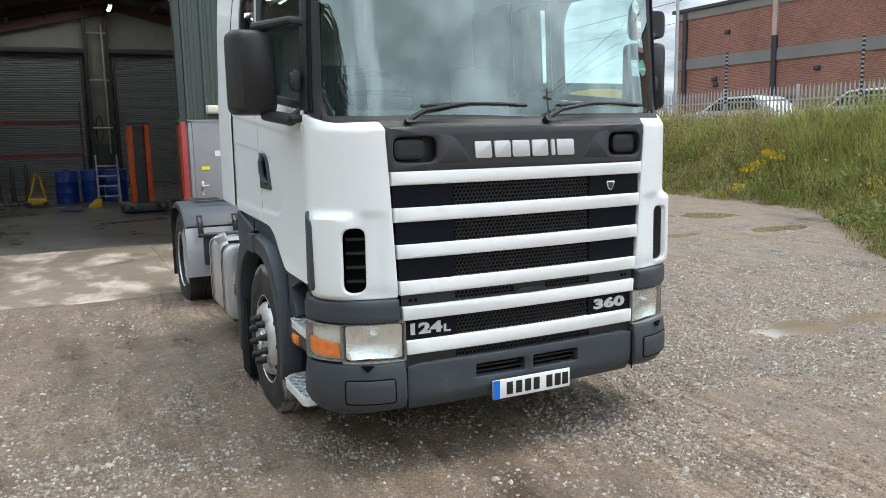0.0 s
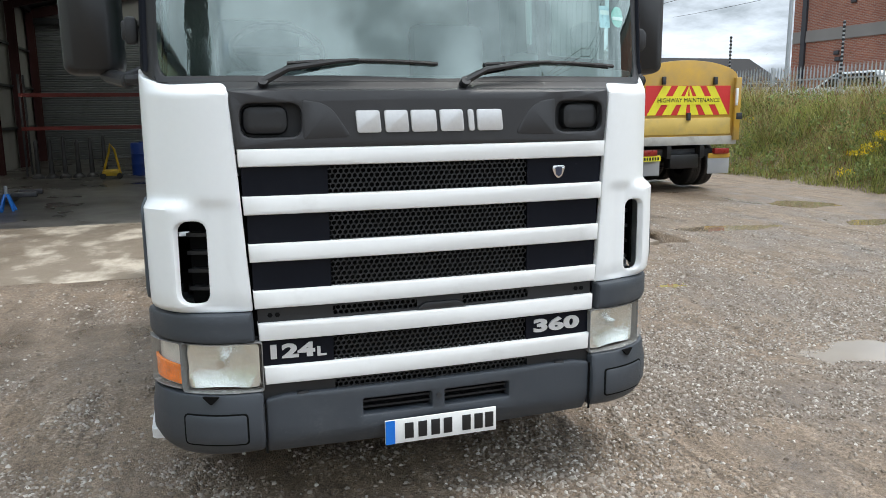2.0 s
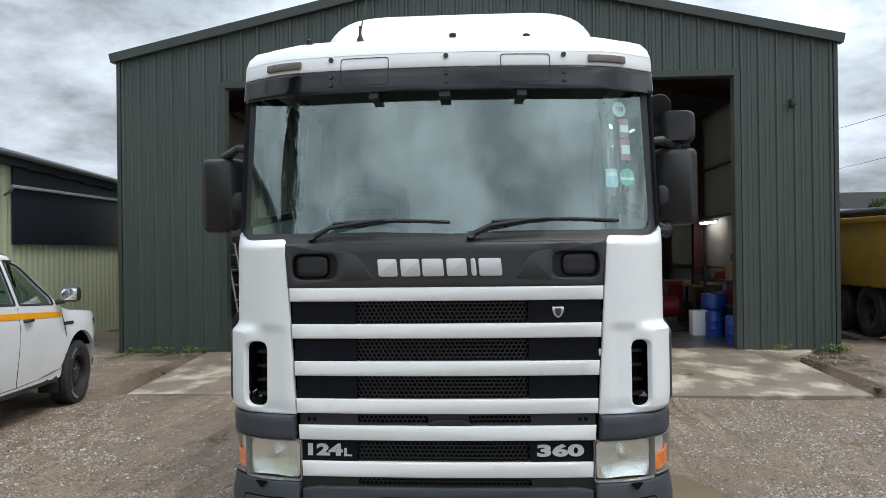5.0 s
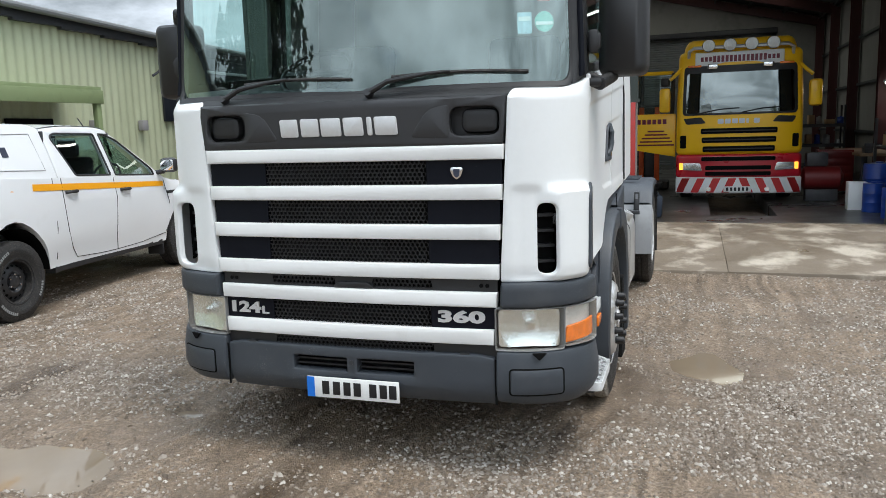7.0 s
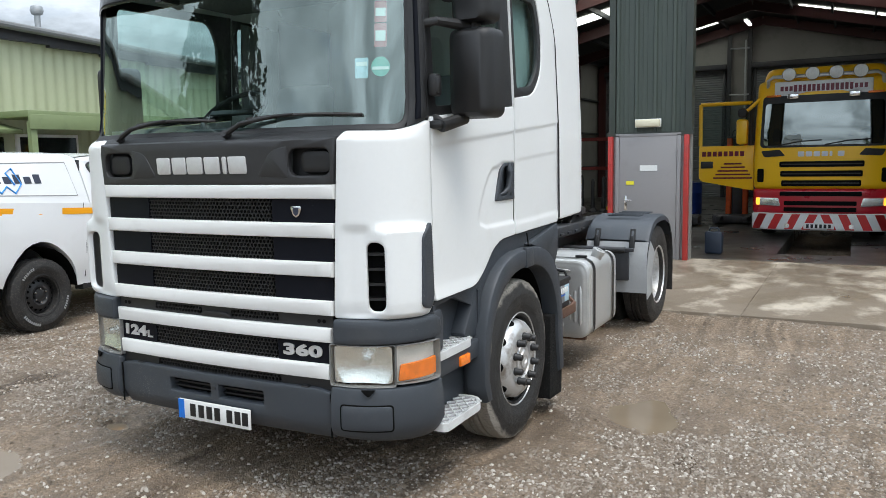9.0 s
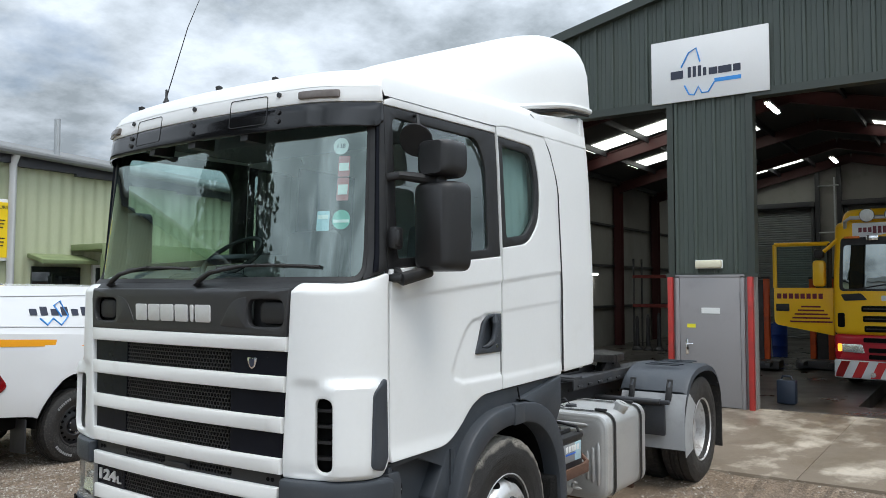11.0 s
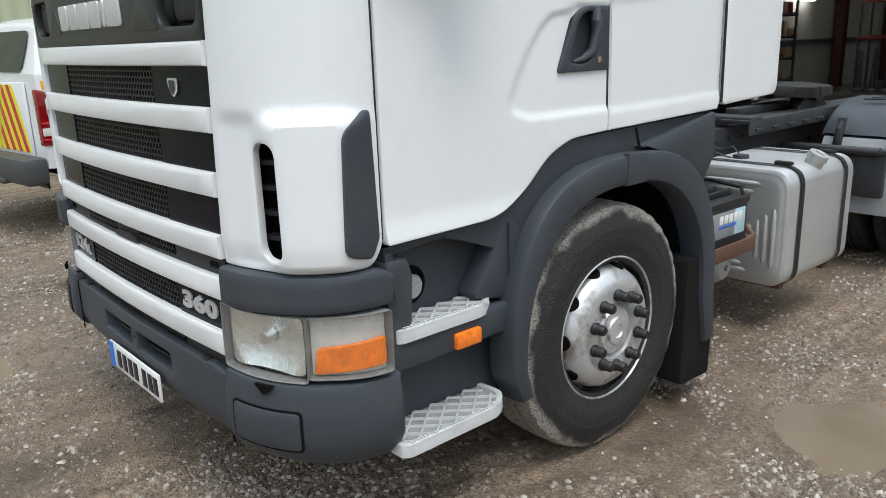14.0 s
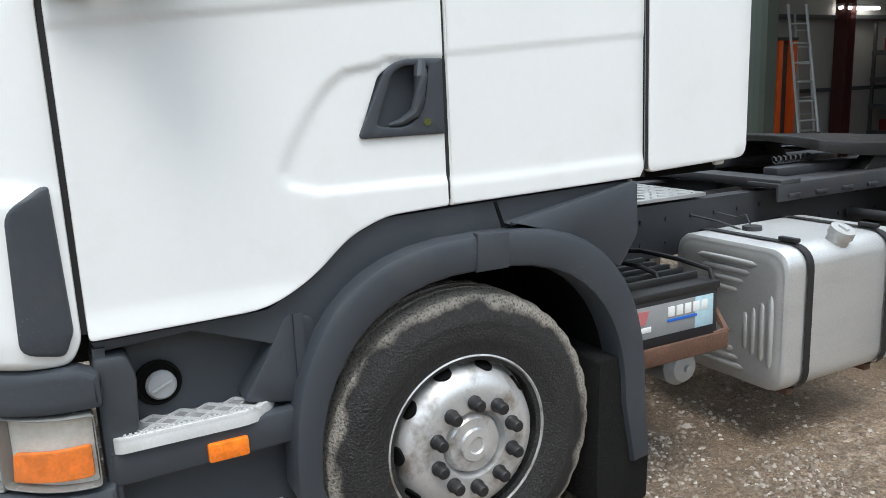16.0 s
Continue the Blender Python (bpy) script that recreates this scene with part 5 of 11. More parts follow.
    panel("lens", fillet([(0.762, 0.620), (1.090, 0.620), (1.093, 0.822), (0.765, 0.826)], 0.012), M_LENSGL, t=0, bev=0, step=0.0055, stepz=0.04, off=0.012, side=s, parent=hl, label="clear fluted headlamp glass",
          extra=lambda u, z: 0.0016 * math.sin(u * 285) * smooth(0.755, 0.72, z))
    panel("lens_rim", rrect(0.757, 0.614, 1.0985, 0.829, 0.012), M_LAMPRIM, holes=[rrect(0.762, 0.619, 1.0945, 0.824, 0.014)], t=0.045, bev=0.003, step=0.06, off=0.016, side=s, parent=hl)
    bulge = lambda u, z: 0.018 * smooth(1.12, UC - 0.03, u)
    panel("indicator_reflector", rrect(1.103, 0.630, UC - 0.004, 0.822, 0.008), M_CLEARIND, t=0.003, bev=0, step=0.02, off=-0.022, side=s, parent=hl, extra=bulge, label="white side light reflector")
    panel("indicator", fillet([(1.112, 0.638), (UC - 0.012, 0.652), (UC - 0.012, 0.742), (1.125, 0.722)], 0.012), M_AMBER, t=0.012, bev=0.004, step=0.02, off=-0.002, side=s, parent=hl, extra=bulge, label="amber indicator lens")
    panel("side_light", fillet([(1.101, 0.626), (UC - 0.004, 0.642), (UC, 0.824), (1.103, 0.822)], 0.012), M_LENSGL, t=0, bev=0, step=0.03, off=0.014, side=s, parent=hl, extra=bulge, label="clear side light lens")
    panel("lens_frame", rrect(1.0985, 0.626, UC + 0.002, 0.828, 0.014), M_LAMPRIM, holes=[rrect(1.1025, 0.631, UC - 0.001, 0.823, 0.012)], t=0.055, bev=0.002, step=0.03, off=0.0155, side=s, parent=hl, extra=bulge)

# bumper middle
def mid_tuck(u, z):
    return -0.05 * smooth(0.41, 0.31, z)


bumper = panel("bumper", fillet([(-0.755, 0.325), (0.755, 0.325), (0.755, 0.575), (0.67, 0.59), (-0.67, 0.59), (-0.755, 0.575)], 0.012), M_GREY,
               holes=[rrect(-0.345, 0.462, -0.035, 0.535, 0.008, 2), rrect(0.025, 0.462, 0.335, 0.535, 0.008, 2)], t=0.06, bev=0.010, step=0.1, stepz=0.05, off=0.016, extra=mid_tuck, label="dark grey plastic front bumper")
# near-black sheet for the shade within the two bumper openings
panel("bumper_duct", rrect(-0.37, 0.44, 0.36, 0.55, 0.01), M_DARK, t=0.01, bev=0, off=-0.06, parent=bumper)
bm = B()
for z in (0.485, 0.512):
    plate(bm, [(-0.345, z - 0.004), (0.335, z - 0.004), (0.335, z + 0.004), (-0.345, z + 0.004)], t=0.03, step=0.2, warp=lambda u, y, z: cab(u, z, -0.02 - y))
pieces("duct_slat", bm, M_BLACKP, bumper)
bm = B()
cyl(bm, cab(-0.005, 0.515, 0.0), cab(-0.005, 0.515, 0.022), 0.012, seg=12)
part("tow_eye_bolt", bm, M_STEEL, bumper)
for s in (-1, 1):
    bm = B()
    plate(bm, [(s * 0.764, 0.34), (s * 0.754, 0.34), (s * 0.754, 0.57), (s * 0.764, 0.57)], t=0.004, warp=lambda u, y, z: cab(u, z, 0.018 - y))
    part("bumper_joint", bm, M_DARK, bumper)
    bm = B()
    box(bm, (s * 0.60, 3.70, 0.585), (0.05, 0.03, 0.022), 0.006)
    part("grille_catch", bm, M_BLACKP, bumper)
# number plate, its characters plain bars
np_ob = None
bm = B()
box(bm, (0.002, 3.648, 0.376), (0.520, 0.010, 0.111), 0.003)
np_ob = part("number_plate", bm, M_PLATE, bumper, "white front number plate with dark bars")
for x in (-0.150, -0.088, -0.028, 0.030, 0.118, 0.176, 0.228):
    part("plate_mark", box(B(), (x, 3.6415, 0.376), (0.040, 0.004, 0.072), 0.001), M_INK, np_ob)
bm = B()
box(bm, (-0.236, 3.6415, 0.376), (0.042, 0.004, 0.108))
part("plate_band", bm, surf("plate_blue", (0.01, 0.16, 0.62), 0.3), np_ob, "blue band")

# ---- sides of the cab ----
BELT = lambda y: 1.945 + 0.095 * (y - 4.04)
SCOOP = [(4.66, 1.335), (4.60, 1.35), (4.578, 1.40), (4.615, 1.48), (4.67, 1.565), (4.73, 1.64), (4.79, 1.685), (4.90, 1.70)]


def seg_dist(p, a, b):
    a, b, p = Vector(a), Vector(b), Vector(p)
    t = max(0, min(1, (p - a).dot(b - a) / (b - a).length_squared))
    q = a + (b - a) * t
    d = (b - a).normalized()
    return (p - q).length, d.x * (p - a).y - d.y * (p - a).x


def door_relief(u, z):
    y = u - UC + YC
    e = 0.0
    ln = 1.80 + 0.09 * (y - 4.04)
    e += 0.007 * smooth(ln - 0.012, ln + 0.006, z)
    ln2 = 1.715 + 0.065 * (y - 5.13)
    if y > 5.13:
        e += -0.004 * smooth(ln2 + 0.010, ln2 - 0.008, z)
        e += 0.006 * smooth(1.345 + 0.02 * (y - 5.13), 1.305 + 0.02 * (y - 5.13), z)
    if 4.5 < y <= 5.13 and 1.28 < z < 1.72:
        best = min((seg_dist((y, z), SCOOP[i], SCOOP[i + 1]) for i in range(len(SCOOP) - 1)), key=lambda k: k[0])
        inside = best[1] < 0
        top = smooth(1.715, 1.695, z) if y > 4.88 else 1.0
        if inside:
            e -= 0.010 * smooth(0, 0.026, best[0]) * top * smooth(1.322, 1.352, z)
    e += 0.012 * smooth(1.10, 1.0, z)
    return e


for s in (-1, 1):
    win = fillet([(uy(4.115), 2.00), (uy(4.985), 2.085), (uy(4.985), 2.60), (uy(4.90), 2.735), (uy(4.105), 2.715)], [0.03, 0.03, 0.08, 0.06, 0.05], 5)
    low = fillet([(uy(4.046), 1.012), (uy(4.52), 1.020), (uy(4.66), 1.09), (uy(4.78), 1.195), (uy(4.90), 1.243), (uy(5.118), 1.252), (uy(5.118), BELT(5.118)), (uy(4.046), BELT(4.046))],
                 [0.015, 0.08, 0.05, 0.05, 0.05, 0.01, 0.01, 0.01], 4)
    door_o = panel("cab_door", low, M_WHITE, holes=[fillet([(uy(4.835), 1.482), (uy(5.10), 1.482), (uy(5.10), 1.695), (uy(4.97), 1.695), (uy(4.905), 1.66)], 0.02)], t=0.03, bev=0.006, step=0.018, stepz=0.0115, off=0.0, extra=door_relief, side=s, label="white cab door with black handle recess")
    bm = B()
    plate(bm, fillet([(uy(4.826), 1.478), (uy(5.113), 1.478), (uy(5.113), 1.704), (uy(4.985), 1.704), (uy(4.925), 1.680)], [0.02, 0.004, 0.004, 0.05, 0.04]),
          holes=[fillet([(uy(4.885), 1.512), (uy(4.985), 1.500), (uy(5.045), 1.555), (uy(5.066), 1.682), (uy(4.99), 1.686), (uy(4.945), 1.665)], [0.02, 0.05, 0.03, 0.01, 0.03, 0.03])], t=0.03, bev=0.005, step=0.05, warp=skin(s, None, 0.002))
    hd = part("handle_recess", bm, M_GREY, door_o, "dark grey moulded handle recess")
    bm = B()
    plate(bm, rrect(uy(4.85), 1.485, uy(5.10), 1.70, 0.02), t=0.01, step=0.03, warp=lambda u, y, z: cab(u, z, -0.014 - y - 0.022 * smooth(uy(4.87), uy(5.0), u), s))
    part("recess_back", bm, M_GREY, hd)
    bm = B()
    tube(bm, [cab(uy(5.040), 1.695, -0.010, s), cab(uy(5.036), 1.65, 0.004, s), cab(uy(5.026), 1.585, 0.006, s), cab(uy(5.012), 1.545, 0.002, s), cab(uy(4.972), 1.520, -0.010, s), cab(uy(4.935), 1.512, -0.022, s)], [0.020, 0.022, 0.020, 0.018, 0.012, 0.006], 10)
    part("door_handle", bm, M_GREY, hd)
    bm = B()
    cyl(bm, cab(uy(5.052), 1.516, -0.01, s), cab(uy(5.052), 1.516, 0.006, s), 0.012)
    part("lock", bm, M_CHROME, hd)
    # upper door: black frame, white head rail
    fr = panel("window_frame", [(uy(4.03), BELT(4.03) + 0.004), (uy(5.118), BELT(5.118) + 0.004), (uy(5.118), 2.80), (uy(4.03), 2.765)], M_BLACKP, holes=[win], t=0.03, bev=0.004, step=0.12, off=-0.002, side=s, parent=door_o, label="black door window frame")
    panel("door_glass", win, M_SIDEGL, t=0, bev=0, step=0.12, off=-0.014, side=s, parent=door_o, label="side window glass")
    panel("door_head", [(uy(4.03), 2.768), (uy(5.118), 2.803), (uy(5.118), 2.845), (uy(4.10), 2.815), (uy(4.035), 2.79)], M_WHITE, t=0.03, bev=0.005, step=0.12, off=0.004, side=s, parent=door_o)
    # sleeper side with its window
    qw = fillet([(uy(5.20), 2.165), (uy(5.44), 2.195), (uy(5.575), 2.32), (uy(5.60), 2.56), (uy(5.545), 2.735), (uy(5.19), 2.735)], [0.03, 0.06, 0.1, 0.1, 0.05, 0.03], 5)
    qf = fillet([(uy(5.135), 2.10), (uy(5.46), 2.14), (uy(5.63), 2.29), (uy(5.66), 2.56), (uy(5.59), 2.79), (uy(5.135), 2.79)], [0.01, 0.08, 0.12, 0.12, 0.06, 0.01], 5)
    sl = panel("sleeper_side", [(uy(5.128), 1.252), (uy(5.90), 1.272), (uy(5.918), 1.30), (uy(5.918), 2.55), (uy(5.80), 2.90), (uy(5.128), 2.875), (uy(5.128), 2.80)], M_WHITE, holes=[qf], t=0.03, bev=0.006, step=0.06, stepz=0.0105, off=0.0, extra=door_relief, side=s, label="white sleeper side panel")
    panel("quarter_frame", qf, M_BLACKP, holes=[qw], t=0.03, bev=0.004, step=0.12, off=0.0, side=s, parent=sl)
    panel("quarter_glass", qw, M_SIDEGL, t=0, bev=0, step=0.12, off=-0.012, side=s, parent=sl)
    rear = panel("side_deflector", fillet([(uy(5.930), 1.285), (uy(6.43), 1.305), (uy(6.45), 3.13), (uy(5.60), 3.02), (uy(5.70), 2.93), (uy(5.83), 2.78), (uy(5.928), 2.53)], [0.03, 0.05, 0.01, 0.01, 0.02, 0.05, 0.05]), M_WHITE, t=0.03, bev=0.010, step=0.1, off=0.012, side=s, label="white rear side air deflector")
    part("deflector_gap", tube(B(), [cab(uy(y_), z_, 0.006, s) for y_, z_ in ((5.924, 1.30), (5.924, 1.6), (5.924, 1.9), (5.924, 2.2), (5.924, 2.5), (5.90, 2.61), (5.83, 2.78), (5.765, 2.87), (5.70, 2.935))], 0.0055, 6), M_SEAL, rear)
    # pillar beside the windscreen
    panel("pillar", [(1.165, 1.895), (uy(4.03), 1.945), (uy(4.03), 2.765), (1.15, 2.74)], M_BLACKP, t=0.03, bev=0.004, step=0.08, off=-0.004, side=s)
    panel("pillar_strip", [(uy(3.90), 1.93), (uy(3.935), 1.935), (uy(3.935), 2.74), (uy(3.90), 2.73)], M_GLOSSBLK, t=0.02, bev=0.006, step=0.1, off=0.012, side=s)
    bm = B()
    p = cab(uy(4.06), 2.10, 0.03, s)
    box(bm, p, (0.05, 0.07, 0.11), 0.015)
    box(bm, p + Vector((s * 0.012, -0.012, 0)), (0.05, 0.035, 0.08), 0.012)
    part("mirror_hinge", bm, M_BLACKP, truck)
    for y0, y1 in ((4.026, 4.050), (5.116, 5.130), (5.916, 5.932)):
        panel("door_seal", [(uy(y0), 1.03 if y0 < 4.1 else 1.27), (uy(y1), 1.03 if y0 < 4.1 else 1.27), (uy(y1), BELT(y1) if y0 < 5.5 else 2.5), (uy(y0), BELT(y0) if y0 < 5.5 else 2.5)], M_SEAL, t=0.006, bev=0, step=0.1, off=-0.012, side=s)
    # inner shell: near-black sheets that paint the shade seen through the gaps
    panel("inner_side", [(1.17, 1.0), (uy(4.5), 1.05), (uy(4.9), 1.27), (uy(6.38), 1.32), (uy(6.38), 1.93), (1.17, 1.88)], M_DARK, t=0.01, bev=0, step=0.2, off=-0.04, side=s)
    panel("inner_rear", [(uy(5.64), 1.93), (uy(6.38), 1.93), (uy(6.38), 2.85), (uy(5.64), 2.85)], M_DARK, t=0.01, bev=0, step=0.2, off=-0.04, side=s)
    bm = B()
    plate(bm, [(uy(5.17), 2.12), (uy(5.62), 2.12), (uy(5.62), 2.76), (uy(5.17), 2.76)], t=0.004, step=0.04, stepz=0.3, warp=lambda u, y, z: cab(u, z, -0.075 - y + 0.012 * math.sin(u * 95), s))
    part("curtain", bm, M_CURTAIN, truck, "grey cab curtain")

# windscreen
scr = fillet([(-1.155, 1.895), (1.155, 1.895), (1.14, 2.70), (-1.14, 2.70)], 0.05)
panel("scuttle", [(-1.16, 1.852), (1.16, 1.852), (1.16, 1.902), (-1.16, 1.902)], M_BLACKP, t=0.03, bev=0.006, step=0.08, stepz=0.02, off=-0.004)


def glass(u, d, z):
    """The windscreen's own even curve, without the scuttle's kink."""
    x, y, nx, ny = ref(abs(u))
    sg = 1 if u >= 0 else -1
    fade = 1 - smooth(0.02, 0.40, y)
    return Vector((sg * x * (0.995 - 0.036 * (z - 1.9)), YF + y + (0.055 + 0.12 * (z - 1.9)) * fade + 0.06 * (x / 1.1) ** 2 * fade + 0.010 + d, z))


bm = B()
plate(bm, scr, (), 0, 0, 0.04, glass)
ws = part("windscreen", bm, M_SCREEN, truck, "raked windscreen reflecting grey clouds", angle=60)
panel("screen_seal", rrect(-1.165, 1.885, 1.165, 2.72, 0.05), M_SEAL, holes=[rrect(-1.14, 1.91, 1.14, 2.69, 0.05)], t=0.012, bev=0.003, step=0.08, off=-0.002, parent=ws)
# stickers inside the glass
for u0, z0, u1, z1, mt, lb in ((0.937, 2.518, 1.022, 2.603, M_STICKW, "round white numbered sticker"), (0.970, 2.405, 1.035, 2.51, M_STICKR, "red and white stickers"), (0.970, 2.285, 1.035, 2.40, M_STICKR, "red and white stickers"),
                               (0.955, 2.14, 1.052, 2.24, M_STICKG, "round green sticker"), (0.872, 2.135, 0.940, 2.235, M_STICKB, "light blue tax sticker")):
    bm = B()
    if "round" in lb:
        c0, c1, rr = (u0 + u1) / 2, (z0 + z1) / 2, (u1 - u0) / 2
        ol = [(c0 + rr * math.cos(2 * math.pi * k / 24), c1 + rr * math.sin(2 * math.pi * k / 24)) for k in range(24)]
    else:
        ol = rrect(u0, z0, u1, z1, 0.006, 2)
    plate(bm, ol, t=0.0015, step=0.05, warp=lambda u, y, z: cab(u, z, -0.004 - y))
    st = part("screen_sticker", bm, mt, ws, lb)
    bm = B()
    if mt is M_STICKR:
        plate(bm, [(u0 + 0.006, z0 + 0.03), (u1 - 0.006, z0 + 0.03), (u1 - 0.006, z1 - 0.035), (u0 + 0.006, z1 - 0.035)], t=0.001, warp=lambda u, y, z: cab(u, z, -0.002 - y))
        part("sticker_field", bm, M_STICKW, st)
    elif mt is M_STICKW:
        merge(bm, text_bm("138", 0.034, 1.0, 0.0004), Matrix.Translation(((u0 + u1) / 2, 0, (z0 + z1) / 2)) @ FACE_FRONT)
        for v in bm.verts:
            v.co = cab(v.co.x, v.co.z, -0.0018)
        part("sticker_number", bm, M_NAVY, st)
    elif mt is M_STICKG:
        plate(bm, [(u0 + 0.006, z0 + 0.035), (u1 - 0.006, z0 + 0.035), (u1 - 0.006, z1 - 0.05), (u0 + 0.006, z1 - 0.05)], t=0.001, warp=lambda u, y, z: cab(u, z, -0.002 - y))
        part("sticker_field", bm, M_STICKW, st)
    else:
        plate(bm, [(u0 + 0.005, z0 + 0.06), (u1 - 0.005, z0 + 0.06), (u1 - 0.005, z1 - 0.02), (u0 + 0.005, z1 - 0.02)], t=0.001, warp=lambda u, y, z: cab(u, z, -0.002 - y))
        part("sticker_field", bm, M_STICKW, st)

# wipers
for u0, u1, z1, hub in ((-0.72, 0.03, 2.0, -0.70), (0.13, 0.92, 2.02, 0.14)):
    bm = B()
    pts = [cab(hub, 1.885, 0.03), cab(hub + 0.10, 1.935, 0.05), cab(hub + 0.30, 1.965, 0.045), cab((u0 + u1) / 2 + 0.03, 1.972, 0.045)]
    tube(bm, pts, [0.017, 0.013, 0.009, 0.006], 8)
    cyl(bm, cab(hub, 1.87, -0.01), cab(hub, 1.89, 0.05), 0.02)
    wp = part("wiper", bm, M_BLACKP, truck, "black wiper arm")
    bm = B()
    n = 10
    tube(bm, [cab(u0 + 0.12 + (u1 - u0 - 0.12) * k / n, 1.958 + 0.012 * math.sin(math.pi * k / n), 0.012) for k in range(n + 1)], 0.009, 6)
    part("wiper_blade", bm, M_RUBBER, wp)


# brow, smoked visor and roof
def brow_off(u):
    return 0.080 * (1 - smooth(0.80, UC - 0.02, u)) + 0.012


UV = UC - 0.03
visor_ex = lambda u, z: brow_off(u)
brow = panel("roof_brow", [(-UV, 2.775), (UV, 2.775), (UV, 2.86), (-UV, 2.86)], M_WHITE, t=0.03, bev=0.01, step=0.06, stepz=0.05, extra=visor_ex, label="white roof brow with marker lamps")
panel("sun_visor", fillet([(-UV, 2.675), (-UV + 0.1, 2.65), (UV - 0.1, 2.65), (UV, 2.675), (UV, 2.772), (-UV, 2.772)], 0.02), surf("smoked_visor", (0.007, 0.007, 0.008), 0.10, var=0.2, vs=3), t=0.012, bev=0.004, step=0.06, stepz=0.05, extra=visor_ex, label="smoked black sun visor")
bm = B()
for u in (-0.62, -0.30, 0.02, 0.34, 0.66):
    for z in ((2.70, 2.745, 2.835) if abs(u) != 0.30 and abs(u) != 0.34 else ()):
        d = brow_off(abs(u))
        cyl(bm, cab(u, z, d), cab(u, z, d + 0.010), 0.013, seg=12)
pieces("visor_bolt", bm, M_STEEL, brow)
for u in (-0.43, 0.45):
    bm = B()
    plate(bm, rrect(u - 0.135, 2.69, u + 0.135, 2.84, 0.02), holes=[rrect(u - 0.131, 2.694, u + 0.131, 2.836, 0.018)], t=0.003, step=0.1, warp=lambda a, y, z: cab(a, z, brow_off(abs(a)) + 0.002 - y))
    part("hatch_line", bm, M_SEAL, brow)
for s in (-1, 1):
    bm = B()
    plate(bm, rrect(0.80, 2.795, 0.985, 2.835, 0.008, 2), t=0.022, bev=0.005, step=0.05, warp=lambda u, y, z: cab(u, z, brow_off(abs(u)) + 0.018 - y, s))
    part("marker_lamp", bm, surf("smoky_marker_lens", (0.13, 0.11, 0.10), 0.2, var=0.3, vs=30), brow, "clear roof marker lamp")
    bm = B()
    plate(bm, [(0.2, 2.62), (0.25, 2.62), (0.25, 2.76), (0.2, 2.76)], t=0.13, warp=lambda u, y, z: cab(u * 1.0 + s * 0.4 - 0.2, z, brow_off(0.4) - 0.012 - y))
    part("visor_bracket", bm, M_BLACKP, brow)
bm = B()
plate(bm, [(-0.02, 2.62), (0.04, 2.62), (0.04, 2.76), (-0.02, 2.76)], t=0.13, warp=lambda u, y, z: cab(u, z, brow_off(0) - 0.012 - y))
part("visor_bracket", bm, M_BLACKP, brow)

# roof skin
us = [-UC - 2.36 + 0.1 * k for k in range(24)] + [-UC + UC * 2 * k / 46 for k in range(47)] + [UC + 0.1 * (k + 1) for k in range(24)]
rings = []
for k, (zz, inset, sc) in enumerate(((2.855, 0.0, 1.0), (2.90, 0.02, 0.99), (2.945, 0.07, 0.965), (2.985, 0.18, 0.92), (3.015, 0.40, 0.85), (3.035, 0.75, 0.72), (3.045, 1.2, 0.5), (3.05, 1.6, 0.2))):
    r = []
    for u in us:
        p = cab(u, 2.855, brow_off(abs(u)) if abs(u) < UC else 0.010)
        y = p.y + inset * (1 - smooth(YF, 6.2, p.y)) * 1.0
        zr = zz + 0.085 * smooth(3.9, 5.6, y)
        if k == 0 and abs(u) > UC - 0.04:
            zr = 2.812 + 0.03 * (p.y - 4.03) + 0.02 * smooth(5.1, 5.2, p.y)
        r.append(Vector((p.x * sc, min(y, 6.42), zr)))
    rings.append(r)
bm = loft(B(), rings, closed=False)
bmesh.ops.recalc_face_normals(bm, faces=bm.faces)
roof_p = part("cab_roof", bm, M_WHITE, truck, "white cab roof")
# roof air deflector
def spoil(y, k):
    t = min(1.0, max(0.0, (y - 4.75) / 1.72))
    base = 3.02 + 0.16 * smooth(0.2, 1, t)
    h = base + 0.05 + 0.60 * math.sin(t * math.pi / 2) ** 1.2
    w = 0.70 + 0.445 * smooth(0, 0.85, t)
    a = math.pi * k / 20
    c = math.copysign(abs(math.cos(a)) ** 0.30, math.cos(a))
    tuck = 0.10 * t * math.sin(a)
    return Vector((-(w - tuck) * c, y, base + (h - base) * (math.sin(a) ** 0.45 if 0 < k < 20 else 0.0)))


bm = loft(B(), [[spoil(4.75 + 1.73 * i / 14, k) for k in range(21)] for i in range(15)], closed=True)
part("roof_deflector", bm, M_WHITE, truck, "white roof air deflector", angle=50)
for s in (-1, 1):
    bm = tube(B(), [Vector((s * (abs(spoil(y, 0).x) - 0.004), y, spoil(y, 0).z + 0.012)) for y in (5.55, 5.75, 5.95, 6.15, 6.35, 6.485)], 0.022, 8)
    part("deflector_lip", bm, M_WHITE, truck)
    bm = tube(B(), [Vector((s * (abs(spoil(y, 0).x) - 0.008), y, spoil(y, 0).z - 0.022)) for y in (5.45, 5.75, 6.05, 6.46)], 0.012, 6)
    part("deflector_seal", bm, M_SEAL, truck)
# aerial and roof knobs
bm = B()
lathe(bm, [(0, 0), (0.025, 0), (0.02, 0.04), (0.008, 0.07), (0.006, 0.12), (0, 0.12)], pose(-0.46, 3.92, 2.93), 12)
tube(bm, [(-0.46, 3.92, 3.0), (-0.40, 4.02, 3.45), (-0.36, 4.08, 3.65)], [0.004, 0.003, 0.002], 6)
part("aerial", bm, M_BLACKP, truck)
